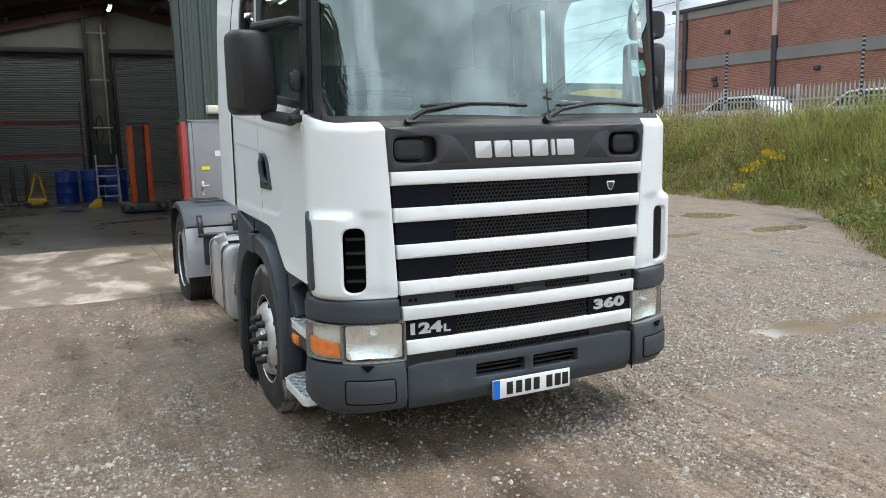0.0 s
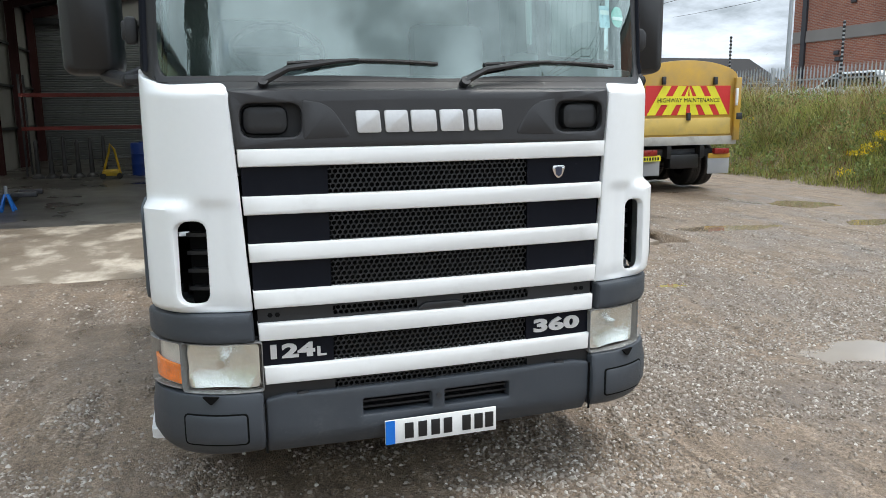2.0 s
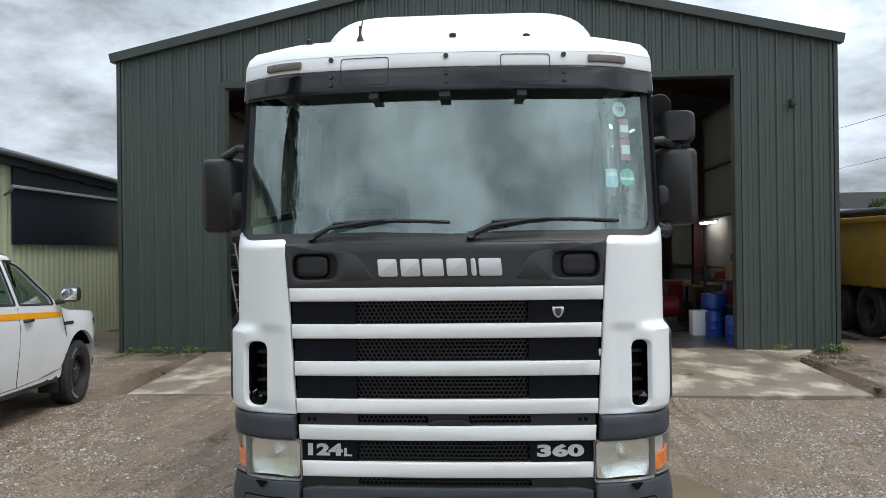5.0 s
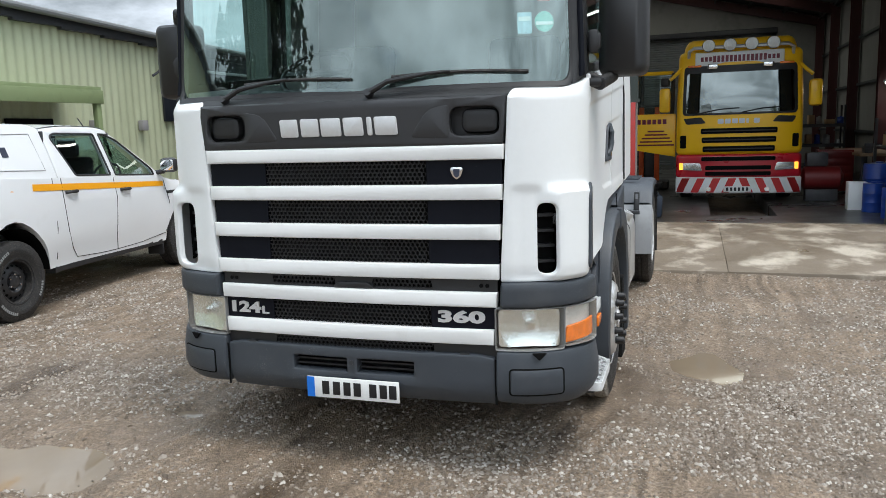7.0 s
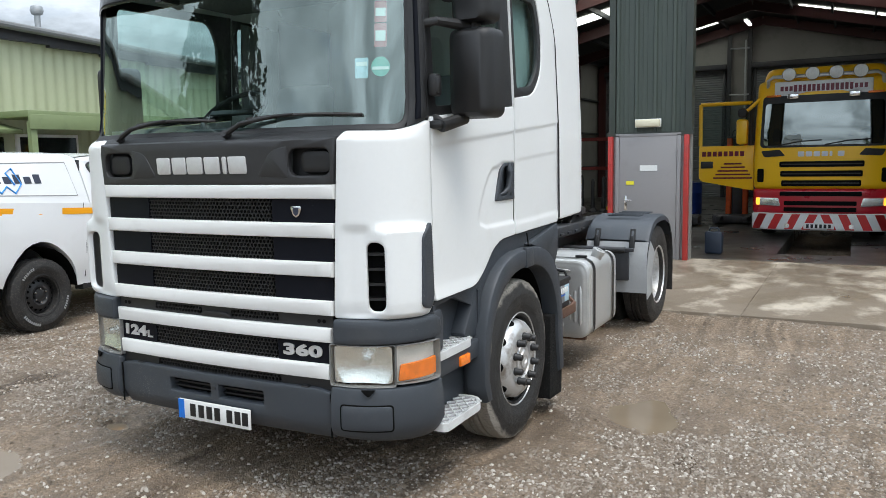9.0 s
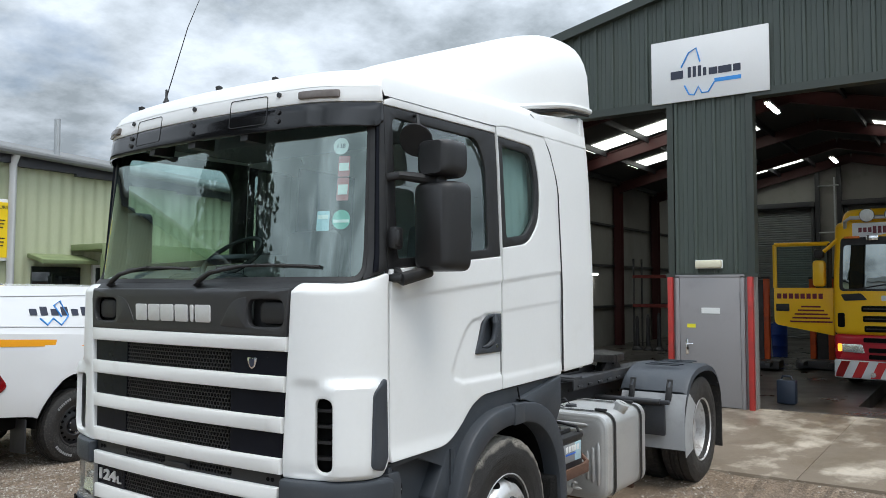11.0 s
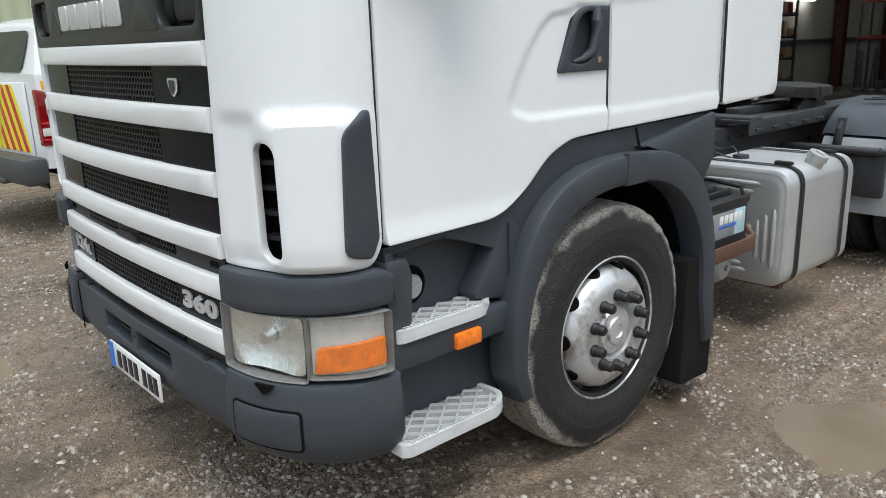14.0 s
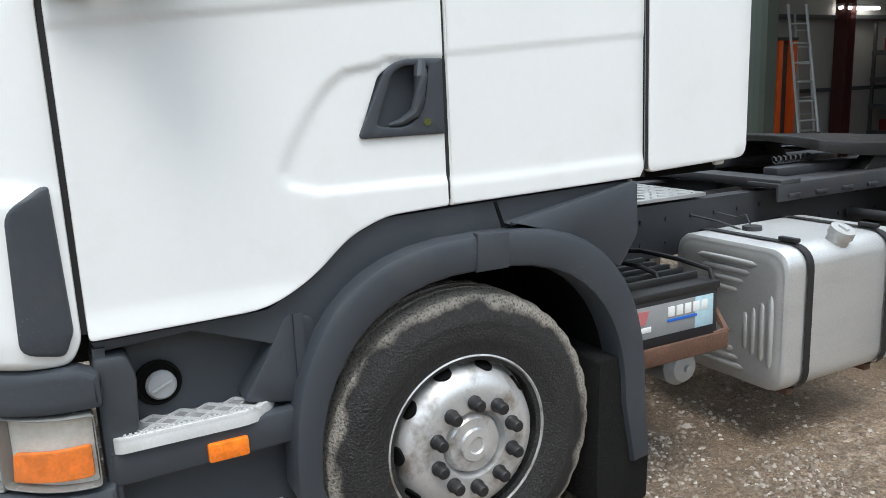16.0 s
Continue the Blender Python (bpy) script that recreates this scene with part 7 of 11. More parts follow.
# ---- chassis ----
for s in (-1, 1):
    bm = B()
    box(bm, (s * 0.39, 6.82, 0.86), (0.012, 5.84, 0.27))
    box(bm, (s * 0.35, 6.82, 0.99), (0.09, 5.84, 0.012))
    box(bm, (s * 0.35, 6.82, 0.73), (0.09, 5.84, 0.012))
    for k in range(21):
        for zz in (0.80, 0.92):
            cyl(bm, (s * 0.395, 6.1 + 0.17 * k, zz), (s * 0.405, 6.1 + 0.17 * k, zz), 0.012, seg=8)
    part("chassis_rail", bm, M_STEEL, truck, "dark grey chassis rail")
    # fuel tank
    o = B()
    sec = rrect(0.48, 0.212, 1.14, 0.872, 0.11, 8)
    rings = []
    for y, g in ((6.752, 0.14), (6.756, 0.060), (6.761, 0.036), (6.765, 0.030), (6.766, 0.022), (6.768, 0.016), (6.778, 0.004), (6.794, 0.0), (7.575, 0.0), (7.593, 0.012), (7.60, 0.03)):
        cx, cz = 0.81, 0.542
        rings.append([Vector((s * (cx + (x - cx) * (1 - g / 0.33)), y, cz + (z - cz) * (1 - g / 0.30))) for x, z in sec])
    loft(o, rings)
    bmesh.ops.recalc_face_normals(o, faces=o.faces)
    tank = part("fuel_tank", o, M_ALU, truck, "brushed aluminium fuel tank with two black straps")
    o = B()
    ribs = [((0.62 + 0.03 * k, 0.785 - 0.045 * k), (1.00 - 0.035 * k, 0.785 - 0.045 * k)) for k in range(4)]
    ribs += [((1.065 - 0.045 * k, 0.68 - 0.035 * k), (1.065 - 0.045 * k, 0.31 + 0.02 * k)) for k in range(4)]
    ribs += [((0.66 + 0.03 * k, 0.285 + 0.04 * k), (0.94 - 0.03 * k, 0.285 + 0.04 * k)) for k in range(3)]
    for (xa, za), (xb, zb) in ribs:
        p, q = Vector((s * xa, 6.764, za)), Vector((s * xb, 6.764, zb))
        tube(o, [p, p.lerp(q, 0.12), p.lerp(q, 0.5), p.lerp(q, 0.88), q], [0.004, 0.018, 0.020, 0.018, 0.004], 12)
    pieces("tank_rib", o, M_ALU, tank)
    for y in (6.90, 7.46):
        o = B()
        so = rrect(0.472, 0.204, 1.149, 0.880, 0.115, 8)
        rr = [[Vector((s * x, yy, z)) for x, z in so] for yy in (y - 0.022, y + 0.022)]
        loft(o, rr, caps=False)
        box(o, (s * 1.03, y, 0.893), (0.10, 0.03, 0.02), 0.006)
        bmesh.ops.recalc_face_normals(o, faces=o.faces)
        part("tank_strap", o, M_SEAL, tank, "black rubber-lined tank strap")
        o = B()
        box(o, (s * 0.80, y, 0.192), (0.55, 0.05, 0.035), 0.006)
        part("tank_bracket", o, M_RUST, tank)
    o = B()
    cyl(o, (s * 1.06, 7.16, 0.82), (s * 1.095, 7.16, 0.895), 0.05, 0.05, 20)
    cyl(o, (s * 1.093, 7.16, 0.89), (s * 1.108, 7.16, 0.922), 0.058, 0.055, 20)
    box(o, (s * 1.11, 7.16, 0.927), (0.05, 0.02, 0.012), 0.004, Matrix.Rotation(radians(25 * s), 4, "Y"))
    part("filler_neck", o, M_ALU, tank, "aluminium filler neck and cap")
    o = B()
    cyl(o, (s * 0.70, 7.05, 0.855), (s * 0.70, 7.05, 0.892), 0.05, 0.045, 18)
    tube(o, [(s * 0.70, 7.05, 0.88), (s * 0.62, 7.10, 0.93), (s * 0.52, 7.15, 0.90), (s * 0.42, 7.1, 0.92)], 0.004)
    tube(o, [(s * 0.66, 7.02, 0.87), (s * 0.58, 6.95, 0.91), (s * 0.45, 6.9, 0.93)], 0.005)
    part("sender_unit", o, M_STEEL, tank)
    # battery box
    o = B()
    box(o, (s * 0.86, 6.12, 0.545), (0.56, 0.56, 0.05), 0.006)
    box(o, (s * 1.135, 6.12, 0.555), (0.02, 0.58, 0.075), 0.006)
    tray = part("battery_tray", o, M_RUST, truck, "rusty steel battery tray")
    y = 6.13
    o = B()
    box(o, (s * 0.86, y, 0.675), (0.48, 0.52, 0.20), 0.008)
    bt = part("battery", o, surf("black_battery_case", (0.03, 0.03, 0.033), 0.45), tray, "black lorry battery with grey and blue label")
    o = B()
    box(o, (s * 0.86, y, 0.785), (0.495, 0.535, 0.035), 0.008)
    for j in range(5):
        box(o, (s * (0.70 + 0.08 * j), y, 0.815), (0.022, 0.44, 0.035), 0.008)
    part("battery_lid", o, M_BLACKP, bt)
    part("battery_label", box(B(), (s * 1.1015, y - 0.05, 0.685), (0.004, 0.36, 0.13), 0.001), surf("grey_label", (0.26, 0.27, 0.28), 0.4, var=0.1, vs=14), bt, "grey label with plain marks")
    part("label_panel", box(B(), (s * 1.1025, y + 0.18, 0.685), (0.004, 0.10, 0.13), 0.001), M_STICKB, bt, "blue label panel")
    for j in range(5):
        part("label_mark", box(B(), (s * 1.1045, y + 0.0 + 0.045 * j, 0.712), (0.003, 0.034, 0.042), 0.001), M_STICKW, bt)
    part("label_mark", box(B(), (s * 1.1045, y + 0.06, 0.676), (0.003, 0.16, 0.012), 0.001), M_BLUE, bt)
    o = plate(B(), [(y - 0.17, 0.68), (y - 0.135, 0.68), (y - 0.115, 0.735), (y - 0.19, 0.735)], t=0.003, warp=lambda a, t, z: Vector((s * (1.1055 - t), a, z)))
    bmesh.ops.recalc_face_normals(o, faces=o.faces)
    part("label_mark", o, M_STICKR, bt)
    part("label_mark", box(B(), (s * 1.1045, y - 0.15, 0.658), (0.003, 0.09, 0.022), 0.001), M_STICKW, bt)
    for yy, x1 in ((y - 0.10, 0.98), (y + 0.12, 1.06)):
        part("battery_cable", tube(B(), [(s * 0.60, yy, 0.86), (s * 0.74, yy + 0.05, 0.875), (s * 0.92, yy + 0.10, 0.862), (s * x1, yy + 0.13, 0.84), (s * (x1 + 0.02), yy + 0.13, 0.80)], 0.011), M_SEAL, bt)
    part("tray_bracket", tube(B(), [(s * 1.13, 6.34, 0.58), (s * 1.13, 6.41, 0.59), (s * 1.06, 6.43, 0.64), (s * 0.98, 6.43, 0.74)], 0.016, 6), M_RUST, tray)
    o = B()
    tube(o, [(s * 0.62, 6.24, 0.445), (s * 0.66, 6.24, 0.445), (s * 1.04, 6.24, 0.445), (s * 1.075, 6.24, 0.445), (s * 1.085, 6.24, 0.445)], [0.04, 0.085, 0.085, 0.06, 0.02], 24)
    cyl(o, (s * 1.08, 6.24, 0.445), (s * 1.10, 6.24, 0.445), 0.016)
    part("air_reservoir", o, M_GALV, truck, "grey air reservoir")
    # rear mudguard
    o = B()
    prof = []
    for k in range(17):
        a = math.pi * k / 16
        prof.append((8.92 - 0.63 * math.copysign(abs(math.cos(a)) ** 0.75, math.cos(a)), 0.49 + 0.60 * math.sin(a) ** 0.8 if 0 < k < 16 else 0.49))
    top = [p for p in prof if p[1] > 0.80]
    for xs_, zoff in ((0.0, 0.0),):
        rr = [[Vector((s * x, y, z + d)) for y, z in top] for x, d in ((0.60, 0.0), (0.62, 0.018), (1.215, 0.018), (1.25, 0.0), (1.258, -0.05))]
        loft(o, rr, closed=False)
        rr = [[Vector((s * x, y, z + d - 0.02)) for y, z in top] for x, d in ((1.243, -0.03), (1.205, 0.0), (0.63, 0.0))]
        loft(o, rr, closed=False)
    bmesh.ops.recalc_face_normals(o, faces=o.faces)
    mg = part("rear_mudguard", o, M_GREY, truck, "grey rear mudguard with pale side wings")
    o = B()
    for k in range(5):
        y = 8.64 + 0.14 * k
        box(o, (s * 0.93, y, 1.108), (0.34, 0.02, 0.012), 0.004)
    pieces("mudguard_rib", o, M_GREY, mg)
    for end in (0, 1):
        o = B()
        seg_ = [p for p in prof if p[1] <= 0.94 and (p[0] < 8.92) == (end == 0)]
        low_ = 0.36 if end == 0 else 0.20
        seg_ = sorted(seg_, key=lambda p: p[1])
        pts = [(seg_[0][0], low_)] + seg_
        rr = [[Vector((s * x, y + (0.0 if end == 0 else 0.0), z)) for y, z in pts] for x in (0.62, 1.215, 1.252)]
        loft(o, rr, closed=False)
        part("mudguard_wing", o, M_WING if end == 0 else M_RUBBER, mg)
    lip = [(8.92 - r_ * math.cos(a_), 0.47 + r_ * 0.96 * math.sin(a_)) for r_, a0_, a1_ in ((0.628, -0.30, 0.72), (0.40, 0.78, -0.34)) for a_ in [a0_ + (a1_ - a0_) * k / 10 for k in range(11)]]
    o = plate(B(), lip, (), 0.006, 0, 0, lambda y, t, z: Vector((s * (1.256 - t), y, z)))
    bmesh.ops.recalc_face_normals(o, faces=o.faces)
    part("wing_lip", o, M_WING, mg)
    o = B()
    for x in (0.74, 1.10):
        plate(o, rrect(x - 0.028, 0.80, x + 0.028, 1.00, 0.008, 2), [rrect(x - 0.012, 0.93, x + 0.012, 0.98, 0.004, 1)], 0.018, 0.003, 0, lambda a, t, z: Vector((s * a, 8.284 + 0.07 * smooth(0.86, 1.02, z) + t, z)))
    bmesh.ops.recalc_face_normals(o, faces=o.faces)
    pieces("mudguard_strap", o, M_BLACKP, mg)
    o = B()
    cyl(o, (s * 0.42, 8.20, 0.80), (s * 1.06, 8.20, 0.80), 0.03)
    box(o, (s * 0.86, 8.215, 0.80), (0.56, 0.06, 0.035), 0.006)
    box(o, (s * 0.86, 8.235, 0.64), (0.46, 0.05, 0.30), 0.012)
    box(o, (s * 0.86, 8.20, 0.69), (0.10, 0.03, 0.12), 0.006)
    part("mudguard_bracket", o, M_STEEL, mg)

bm = B()
box(bm, (0, 6.75, 1.02), (0.80, 0.60, 0.02), 0.004)
for i in range(10):
    for j in range(8):
        box(bm, (-0.36 + 0.08 * i, 6.50 + 0.07 * j, 1.033), (0.045, 0.012, 0.008), 0.003, Matrix.Rotation(radians(45 if (i + j) % 2 else -45), 4, "Z"))
part("catwalk", bm, M_TREADPL, truck, "tread plate catwalk behind the cab")
bm = B()
for x in (-0.2, 0.05, 0.28):
    cyl(bm, (x, 6.4, 0.86), (x, 8.6, 0.86), 0.06)
for y in (7.2, 8.0, 8.92, 9.6):
    box(bm, (0, y, 0.86), (0.76, 0.08, 0.2), 0.01)
cyl(bm, (-0.9, 8.92, 0.468), (0.9, 8.92, 0.468), 0.09)
cyl(bm, (-0.9, 5.16, 0.42), (0.9, 5.16, 0.42), 0.06)
box(bm, (0, 8.92, 0.5), (0.36, 0.4, 0.4), 0.1)
pieces("cross_member", bm, M_GREASE, truck)
bm = B()
for s in (-1, 1):
    box(bm, (s * 0.46, 8.42, 1.04), (0.20, 2.04, 0.022), 0.004)
    box(bm, (s * 0.555, 8.42, 1.00), (0.014, 2.04, 0.09), 0.003)
    for k in range(9):
        box(bm, (s * 0.566, 7.52 + 0.22 * k, 0.985), (0.02, 0.09, 0.02), 0.004)
    box(bm, (s * 0.30, 8.0, 1.07), (0.10, 0.7, 0.06), 0.01)
box(bm, (0, 7.50, 1.045), (1.12, 0.16, 0.05), 0.01)
pieces("mounting_frame", bm, M_STEEL, truck)
fw_o = B()
ol = fillet([(-0.40, 7.93), (0.40, 7.93), (0.50, 8.12), (0.53, 8.40), (0.44, 8.90), (0.14, 9.07), (0.05, 8.65), (-0.05, 8.65), (-0.14, 9.07), (-0.44, 8.90), (-0.53, 8.40), (-0.50, 8.12)], 0.06)
plate(fw_o, ol, (), 0.075, 0.016, 0.12, lambda x, t, y: Vector((x, y, 1.262 - t * (0.5 + 0.5 * abs(x) / 0.5) - 0.06 * (y - 7.93) - 0.03 * (x / 0.5) ** 2)))
for x in (-0.44, 0.44):
    prism(fw_o, [(8.22, 1.05), (8.68, 1.05), (8.54, 1.19), (8.36, 1.19)], x - 0.05, x + 0.05, 0.01)
    cyl(fw_o, (x - 0.08, 8.45, 1.15), (x + 0.08, 8.45, 1.15), 0.05)
bmesh.ops.recalc_face_normals(fw_o, faces=fw_o.faces)
fwo = part("fifth_wheel", fw_o, M_GREASE, truck, "greasy black fifth wheel coupling")
bm = B()
pts = [(0.26 + 0.022 * math.cos(k * 0.9), 7.72 + 0.006 * k, 1.13 + 0.022 * math.sin(k * 0.9)) for k in range(56)]
tube(bm, pts, 0.005, 5)
part("coupling_spring", bm, M_STEEL, fwo)

# ---- the white pickup ----
PK = thing("pickup_truck", (-3.13, 7.09, 0.02), "white double-cab pickup with canopy, orange stripe and amber beacon", "pickup", rz=7.1)


def arch_pts(cy, cz, r, n=14):
    return [(cy - r * math.cos(math.pi * k / n), cz + r * math.sin(math.pi * k / n)) for k in range(n + 1)]


def pk_warp(x, y, z):
    w = 0.915 - 0.05 * smooth(0.75, 0.40, z) - 0.03 * smooth(0.95, 1.25, z)
    w *= 1 - 0.16 * smooth(1.7, 2.6, y) ** 2
    f = x / 0.9
    zz = z + (0.035 * (1 - f * f) if z > 0.98 and y > 1.2 else 0)
    yy = y - 0.16 * (f * f) * smooth(1.9, 2.56, y)
    for cy in (-1.55, 1.55):
        d = math.hypot(y - cy, z - 0.42)
        w += 0.030 * smooth(0.72, 0.54, d) * (1 if abs(f) > 0.99 else 0)
    zz += 0.055 * max(0.0, 1.1 - y) * smooth(0.70, 1.15, z)
    return Vector((w * f, yy, zz))


low = [(-2.70, 0.62), (-2.06, 0.55)] + arch_pts(-1.55, 0.42, 0.47)[1:] + [(-1.05, 0.42), (1.06, 0.40)] + arch_pts(1.55, 0.42, 0.47) + [(2.10, 0.44), (2.42, 0.42), (2.55, 0.55), (2.57, 0.80), (2.50, 0.98), (2.30, 1.06), (1.30, 1.15), (1.10, 1.20), (-2.70, 1.20)]
bm = B()
o = plate(B(), low, t=1.8, step=0.22)
for k in (-0.6, -0.3, 0, 0.3, 0.6):
    bmesh.ops.bisect_plane(o, geom=list(o.verts) + list(o.edges) + list(o.faces), dist=1e-5, plane_co=(0, 0.9 + k, 0), plane_no=(0, 1, 0))
for v in o.verts:
    a, t, z = v.co
    v.co = pk_warp(t - 0.9, a, z)
bmesh.ops.recalc_face_normals(o, faces=o.faces)
pk_body = part("body", merge(bm, o), M_PKWHITE, PK, angle=40)


def pk_top(x, y, z):
    f = x / 0.9
    t = (z - 1.19) / 0.64
    w = 0.885 - 0.16 * t - 0.03 * t * t
    lift = 0.055 * max(0.0, 1.1 - y) * max(0.0, 1 - t)
    return Vector((w * f, y - 0.10 * f * f * (1 if y > 0.3 else 0), z + lift + (0.03 * (1 - f * f) if t > 0.8 else 0)))


def pk_solid(outline):
    o = plate(B(), outline, t=1.8, step=0.2)
    for k in (-0.6, -0.3, 0, 0.3, 0.6):
        bmesh.ops.bisect_plane(o, geom=list(o.verts) + list(o.edges) + list(o.faces), dist=1e-5, plane_co=(0, 0.9 + k, 0), plane_no=(0, 1, 0))
    for v in o.verts:
        a, t, z = v.co
        v.co = pk_top(t - 0.9, a, z)
    bmesh.ops.recalc_face_normals(o, faces=o.faces)
    return o


CABIN = fillet([(-0.80, 1.19), (-0.80, 1.80), (-0.45, 1.83), (0.15, 1.815), (0.42, 1.74), (1.26, 1.19)], [0, 0.02, 0.1, 0.2, 0.1, 0])
REARW = fillet([(-0.52, 1.235), (0.08, 1.235), (0.03, 1.735), (-0.62, 1.745), (-0.70, 1.70)], [0.03, 0.02, 0.03, 0.06, 0.04])
FRONTW = fillet([(0.17, 1.235), (1.05, 1.235), (1.02, 1.31), (0.47, 1.68), (0.30, 1.725), (0.12, 1.735)], [0.02, 0.02, 0.03, 0.08, 0.05, 0.02])
for s in (-1, 1):
    o = plate(B(), CABIN, [REARW, FRONTW], 0.05, 0.008, 0.15, lambda a, t, z: Vector((s * (pk_top(0.9, a, z).x - t), pk_top(0.9, a, z).y, pk_top(0.9, a, z).z)))
    bmesh.ops.recalc_face_normals(o, faces=o.faces)
    part("cabin_side", o, M_PKWHITE, PK, angle=40)
o = B()
rows_ = []
for y, z in ((-0.81, 1.80), (-0.62, 1.825), (-0.35, 1.832), (0.0, 1.826), (0.20, 1.805), (0.36, 1.765), (0.44, 1.725)):
    rows_.append([pk_top(-0.9 + 0.18 * k, y, z) + Vector((0, 0, 0.006)) for k in range(11)])
loft(o, rows_, closed=False)
loft(o, [[q - Vector((0, 0, 0.03)) for q in r_] for r_ in rows_[::-1]], closed=False)
part("cabin_roof", o, M_PKWHITE, PK, angle=50)
M_SEAT = surf("dark_seat_fabric", (0.035, 0.036, 0.04), 0.85, var=0.15, vs=6)
for x_, y_ in ((-0.38, 0.12), (0.38, 0.12), (-0.38, -0.68), (0.38, -0.68)):
    o = B()
    box(o, (x_, y_, 1.22), (0.46, 0.12, 0.55), 0.05, Matrix.Rotation(radians(-8), 4, "X"))
    box(o, (x_, y_ - 0.05, 1.57), (0.25, 0.09, 0.16), 0.04)
    box(o, (x_, y_ + 0.28, 0.95), (0.48, 0.5, 0.14), 0.05)
    part("seat", o, M_SEAT, PK)
part("dashboard", box(B(), (0, 1.02, 1.14), (1.45, 0.36, 0.20), 0.06), M_SEAT, PK)
o = B()
tube(o, [Vector((0.38 + 0.19 * math.cos(t), 0.72 + 0.07 * math.sin(t), 1.22 + 0.175 * math.sin(t))) for t in [2 * math.pi * k / 20 for k in range(21)]], 0.014, 6)
part("steering_wheel", o, M_SEAT, PK)
part("cabin_bulkhead", box(B(), (0, -0.80, 1.48), (1.5, 0.02, 0.60), 0.005), M_SEAT, PK)
part("interior_mirror", box(B(), (0, 0.55, 1.66), (0.24, 0.03, 0.07), 0.012), M_SEAT, PK)
canopy = part("canopy", pk_solid(fillet([(-2.70, 1.19), (-2.56, 1.80), (-2.40, 1.86), (-0.95, 1.85), (-0.82, 1.80), (-0.82, 1.19)], [0, 0.05, 0.1, 0.1, 0.02, 0])), M_PKWHITE, PK, "white fibreglass rear canopy", angle=40)
M_PKGLASS = surf("dark_car_glass", (0.015, 0.02, 0.02), 0.04, var=0.05, spec=0.8, rvar=0.0)
M_PKSIDE = pane("tinted_car_glass", (0.42, 0.50, 0.48), 0.10)
M_PKBLK = surf("black_car_trim", (0.02, 0.02, 0.022), 0.5, var=0.1)
for s in (-1, 1):
    def gw(off):
        def w(a, t, z):
            p = pk_top(0.9, a, z)
            return Vector((s * (p.x + off - t), p.y, p.z))
        return w

    def bw(off):
        def w(a, t, z):
            p = pk_warp(0.9, a, z)
            return Vector((s * (p.x + off - t), p.y, p.z))
        return w

    def add(name, ol, mat, off, t, parent, wf, holes=(), label="", bev=0.0, step=0.15):
        o = plate(B(), ol, holes, t, bev, step, wf(off))
        bmesh.ops.recalc_face_normals(o, faces=o.faces)
        return part(name, o, mat, parent, label)
    add("rear_door_window", REARW, M_PKSIDE, -0.02, 0.0, PK, gw)
    add("front_door_window", FRONTW, M_PKSIDE, -0.02, 0.0, PK, gw)
    for nm, ol in (("window_rubber", REARW), ("window_rubber", FRONTW)):
        part(nm, tube(B(), [Vector((s * (pk_top(0.9, a, z).x + 0.001), pk_top(0.9, a, z).y, pk_top(0.9, a, z).z)) for a, z in list(ol) + [ol[0]]], 0.011, 6), M_PKBLK, PK)
    add("stripe", [(-2.66, 1.085), (1.10, 1.085), (1.10, 1.145), (-2.66, 1.145)], M_STRIPE, 0.004, 0.006, PK, bw, label="orange reflective stripe")
    for y in (-0.66, 0.28):
        o = B()
        p = pk_warp(0.9, y, 1.06)
        tube(o, [(s * (p.x), y - 0.09, p.z + 0.01), (s * (p.x + 0.03), y - 0.06, p.z + 0.012), (s * (p.x + 0.03), y + 0.06, p.z + 0.012), (s * p.x, y + 0.09, p.z + 0.008)], 0.018, 8)
        part("door_handle", o, M_PKBLK, PK)
    for ys in ([(0.10, 0.44), (0.07, 0.60), (0.08, 0.80), (0.11, 1.0), (0.10, 1.20)], [(-0.62, 0.47), (-0.70, 0.58), (-0.76, 0.75), (-0.79, 1.0), (-0.78, 1.20)], [(1.06, 0.50), (1.13, 0.62), (1.16, 0.9), (1.12, 1.17)], [(-0.62, 0.47), (-0.2, 0.445), (0.10, 0.44), (0.6, 0.45), (1.06, 0.50)], [(-0.97, 0.50), (-0.93, 0.8), (-0.91, 1.20)]):
        o = tube(B(), [Vector((s * (pk_warp(0.9, y, z).x + 0.001), y, pk_warp(0.9, y, z).z)) for y, z in ys], 0.0045, 5)
        part("panel_gap", o, M_PKBLK, PK)
    add("badge_mark", [(1.15, 0.985), (1.36, 0.985), (1.36, 1.02), (1.15, 1.02)], M_PKBLK, 0.004, 0.005, PK, bw)
    o = B()
    box(o, (s * 1.03, 1.06, 1.345), (0.22, 0.12, 0.18), 0.055)
    tube(o, [(s * 0.84, 1.04, 1.25), (s * 0.96, 1.05, 1.27)], 0.03, 8)
    m1 = part("door_mirror", o, M_PKBLK, PK)
    o = B()
    box(o, (s * 1.035, 0.998, 1.345), (0.17, 0.012, 0.13), 0.004)
    part("mirror_glass", o, M_MIRROR, m1)
    # canopy side mark: plain blue and dark shapes
    o = B()
    for k in range(6):
        plate(o, [(-2.05 + 0.12 * k, 1.46), (-1.97 + 0.12 * k, 1.46), (-1.97 + 0.12 * k, 1.55 + 0.03 * (k % 2)), (-2.05 + 0.12 * k, 1.55 + 0.03 * (k % 2))], t=0.004, warp=gw(0.005))
    bmesh.ops.recalc_face_normals(o, faces=o.faces)
    part("canopy_mark", o, M_NAVY, canopy, "dark letter-like bars")
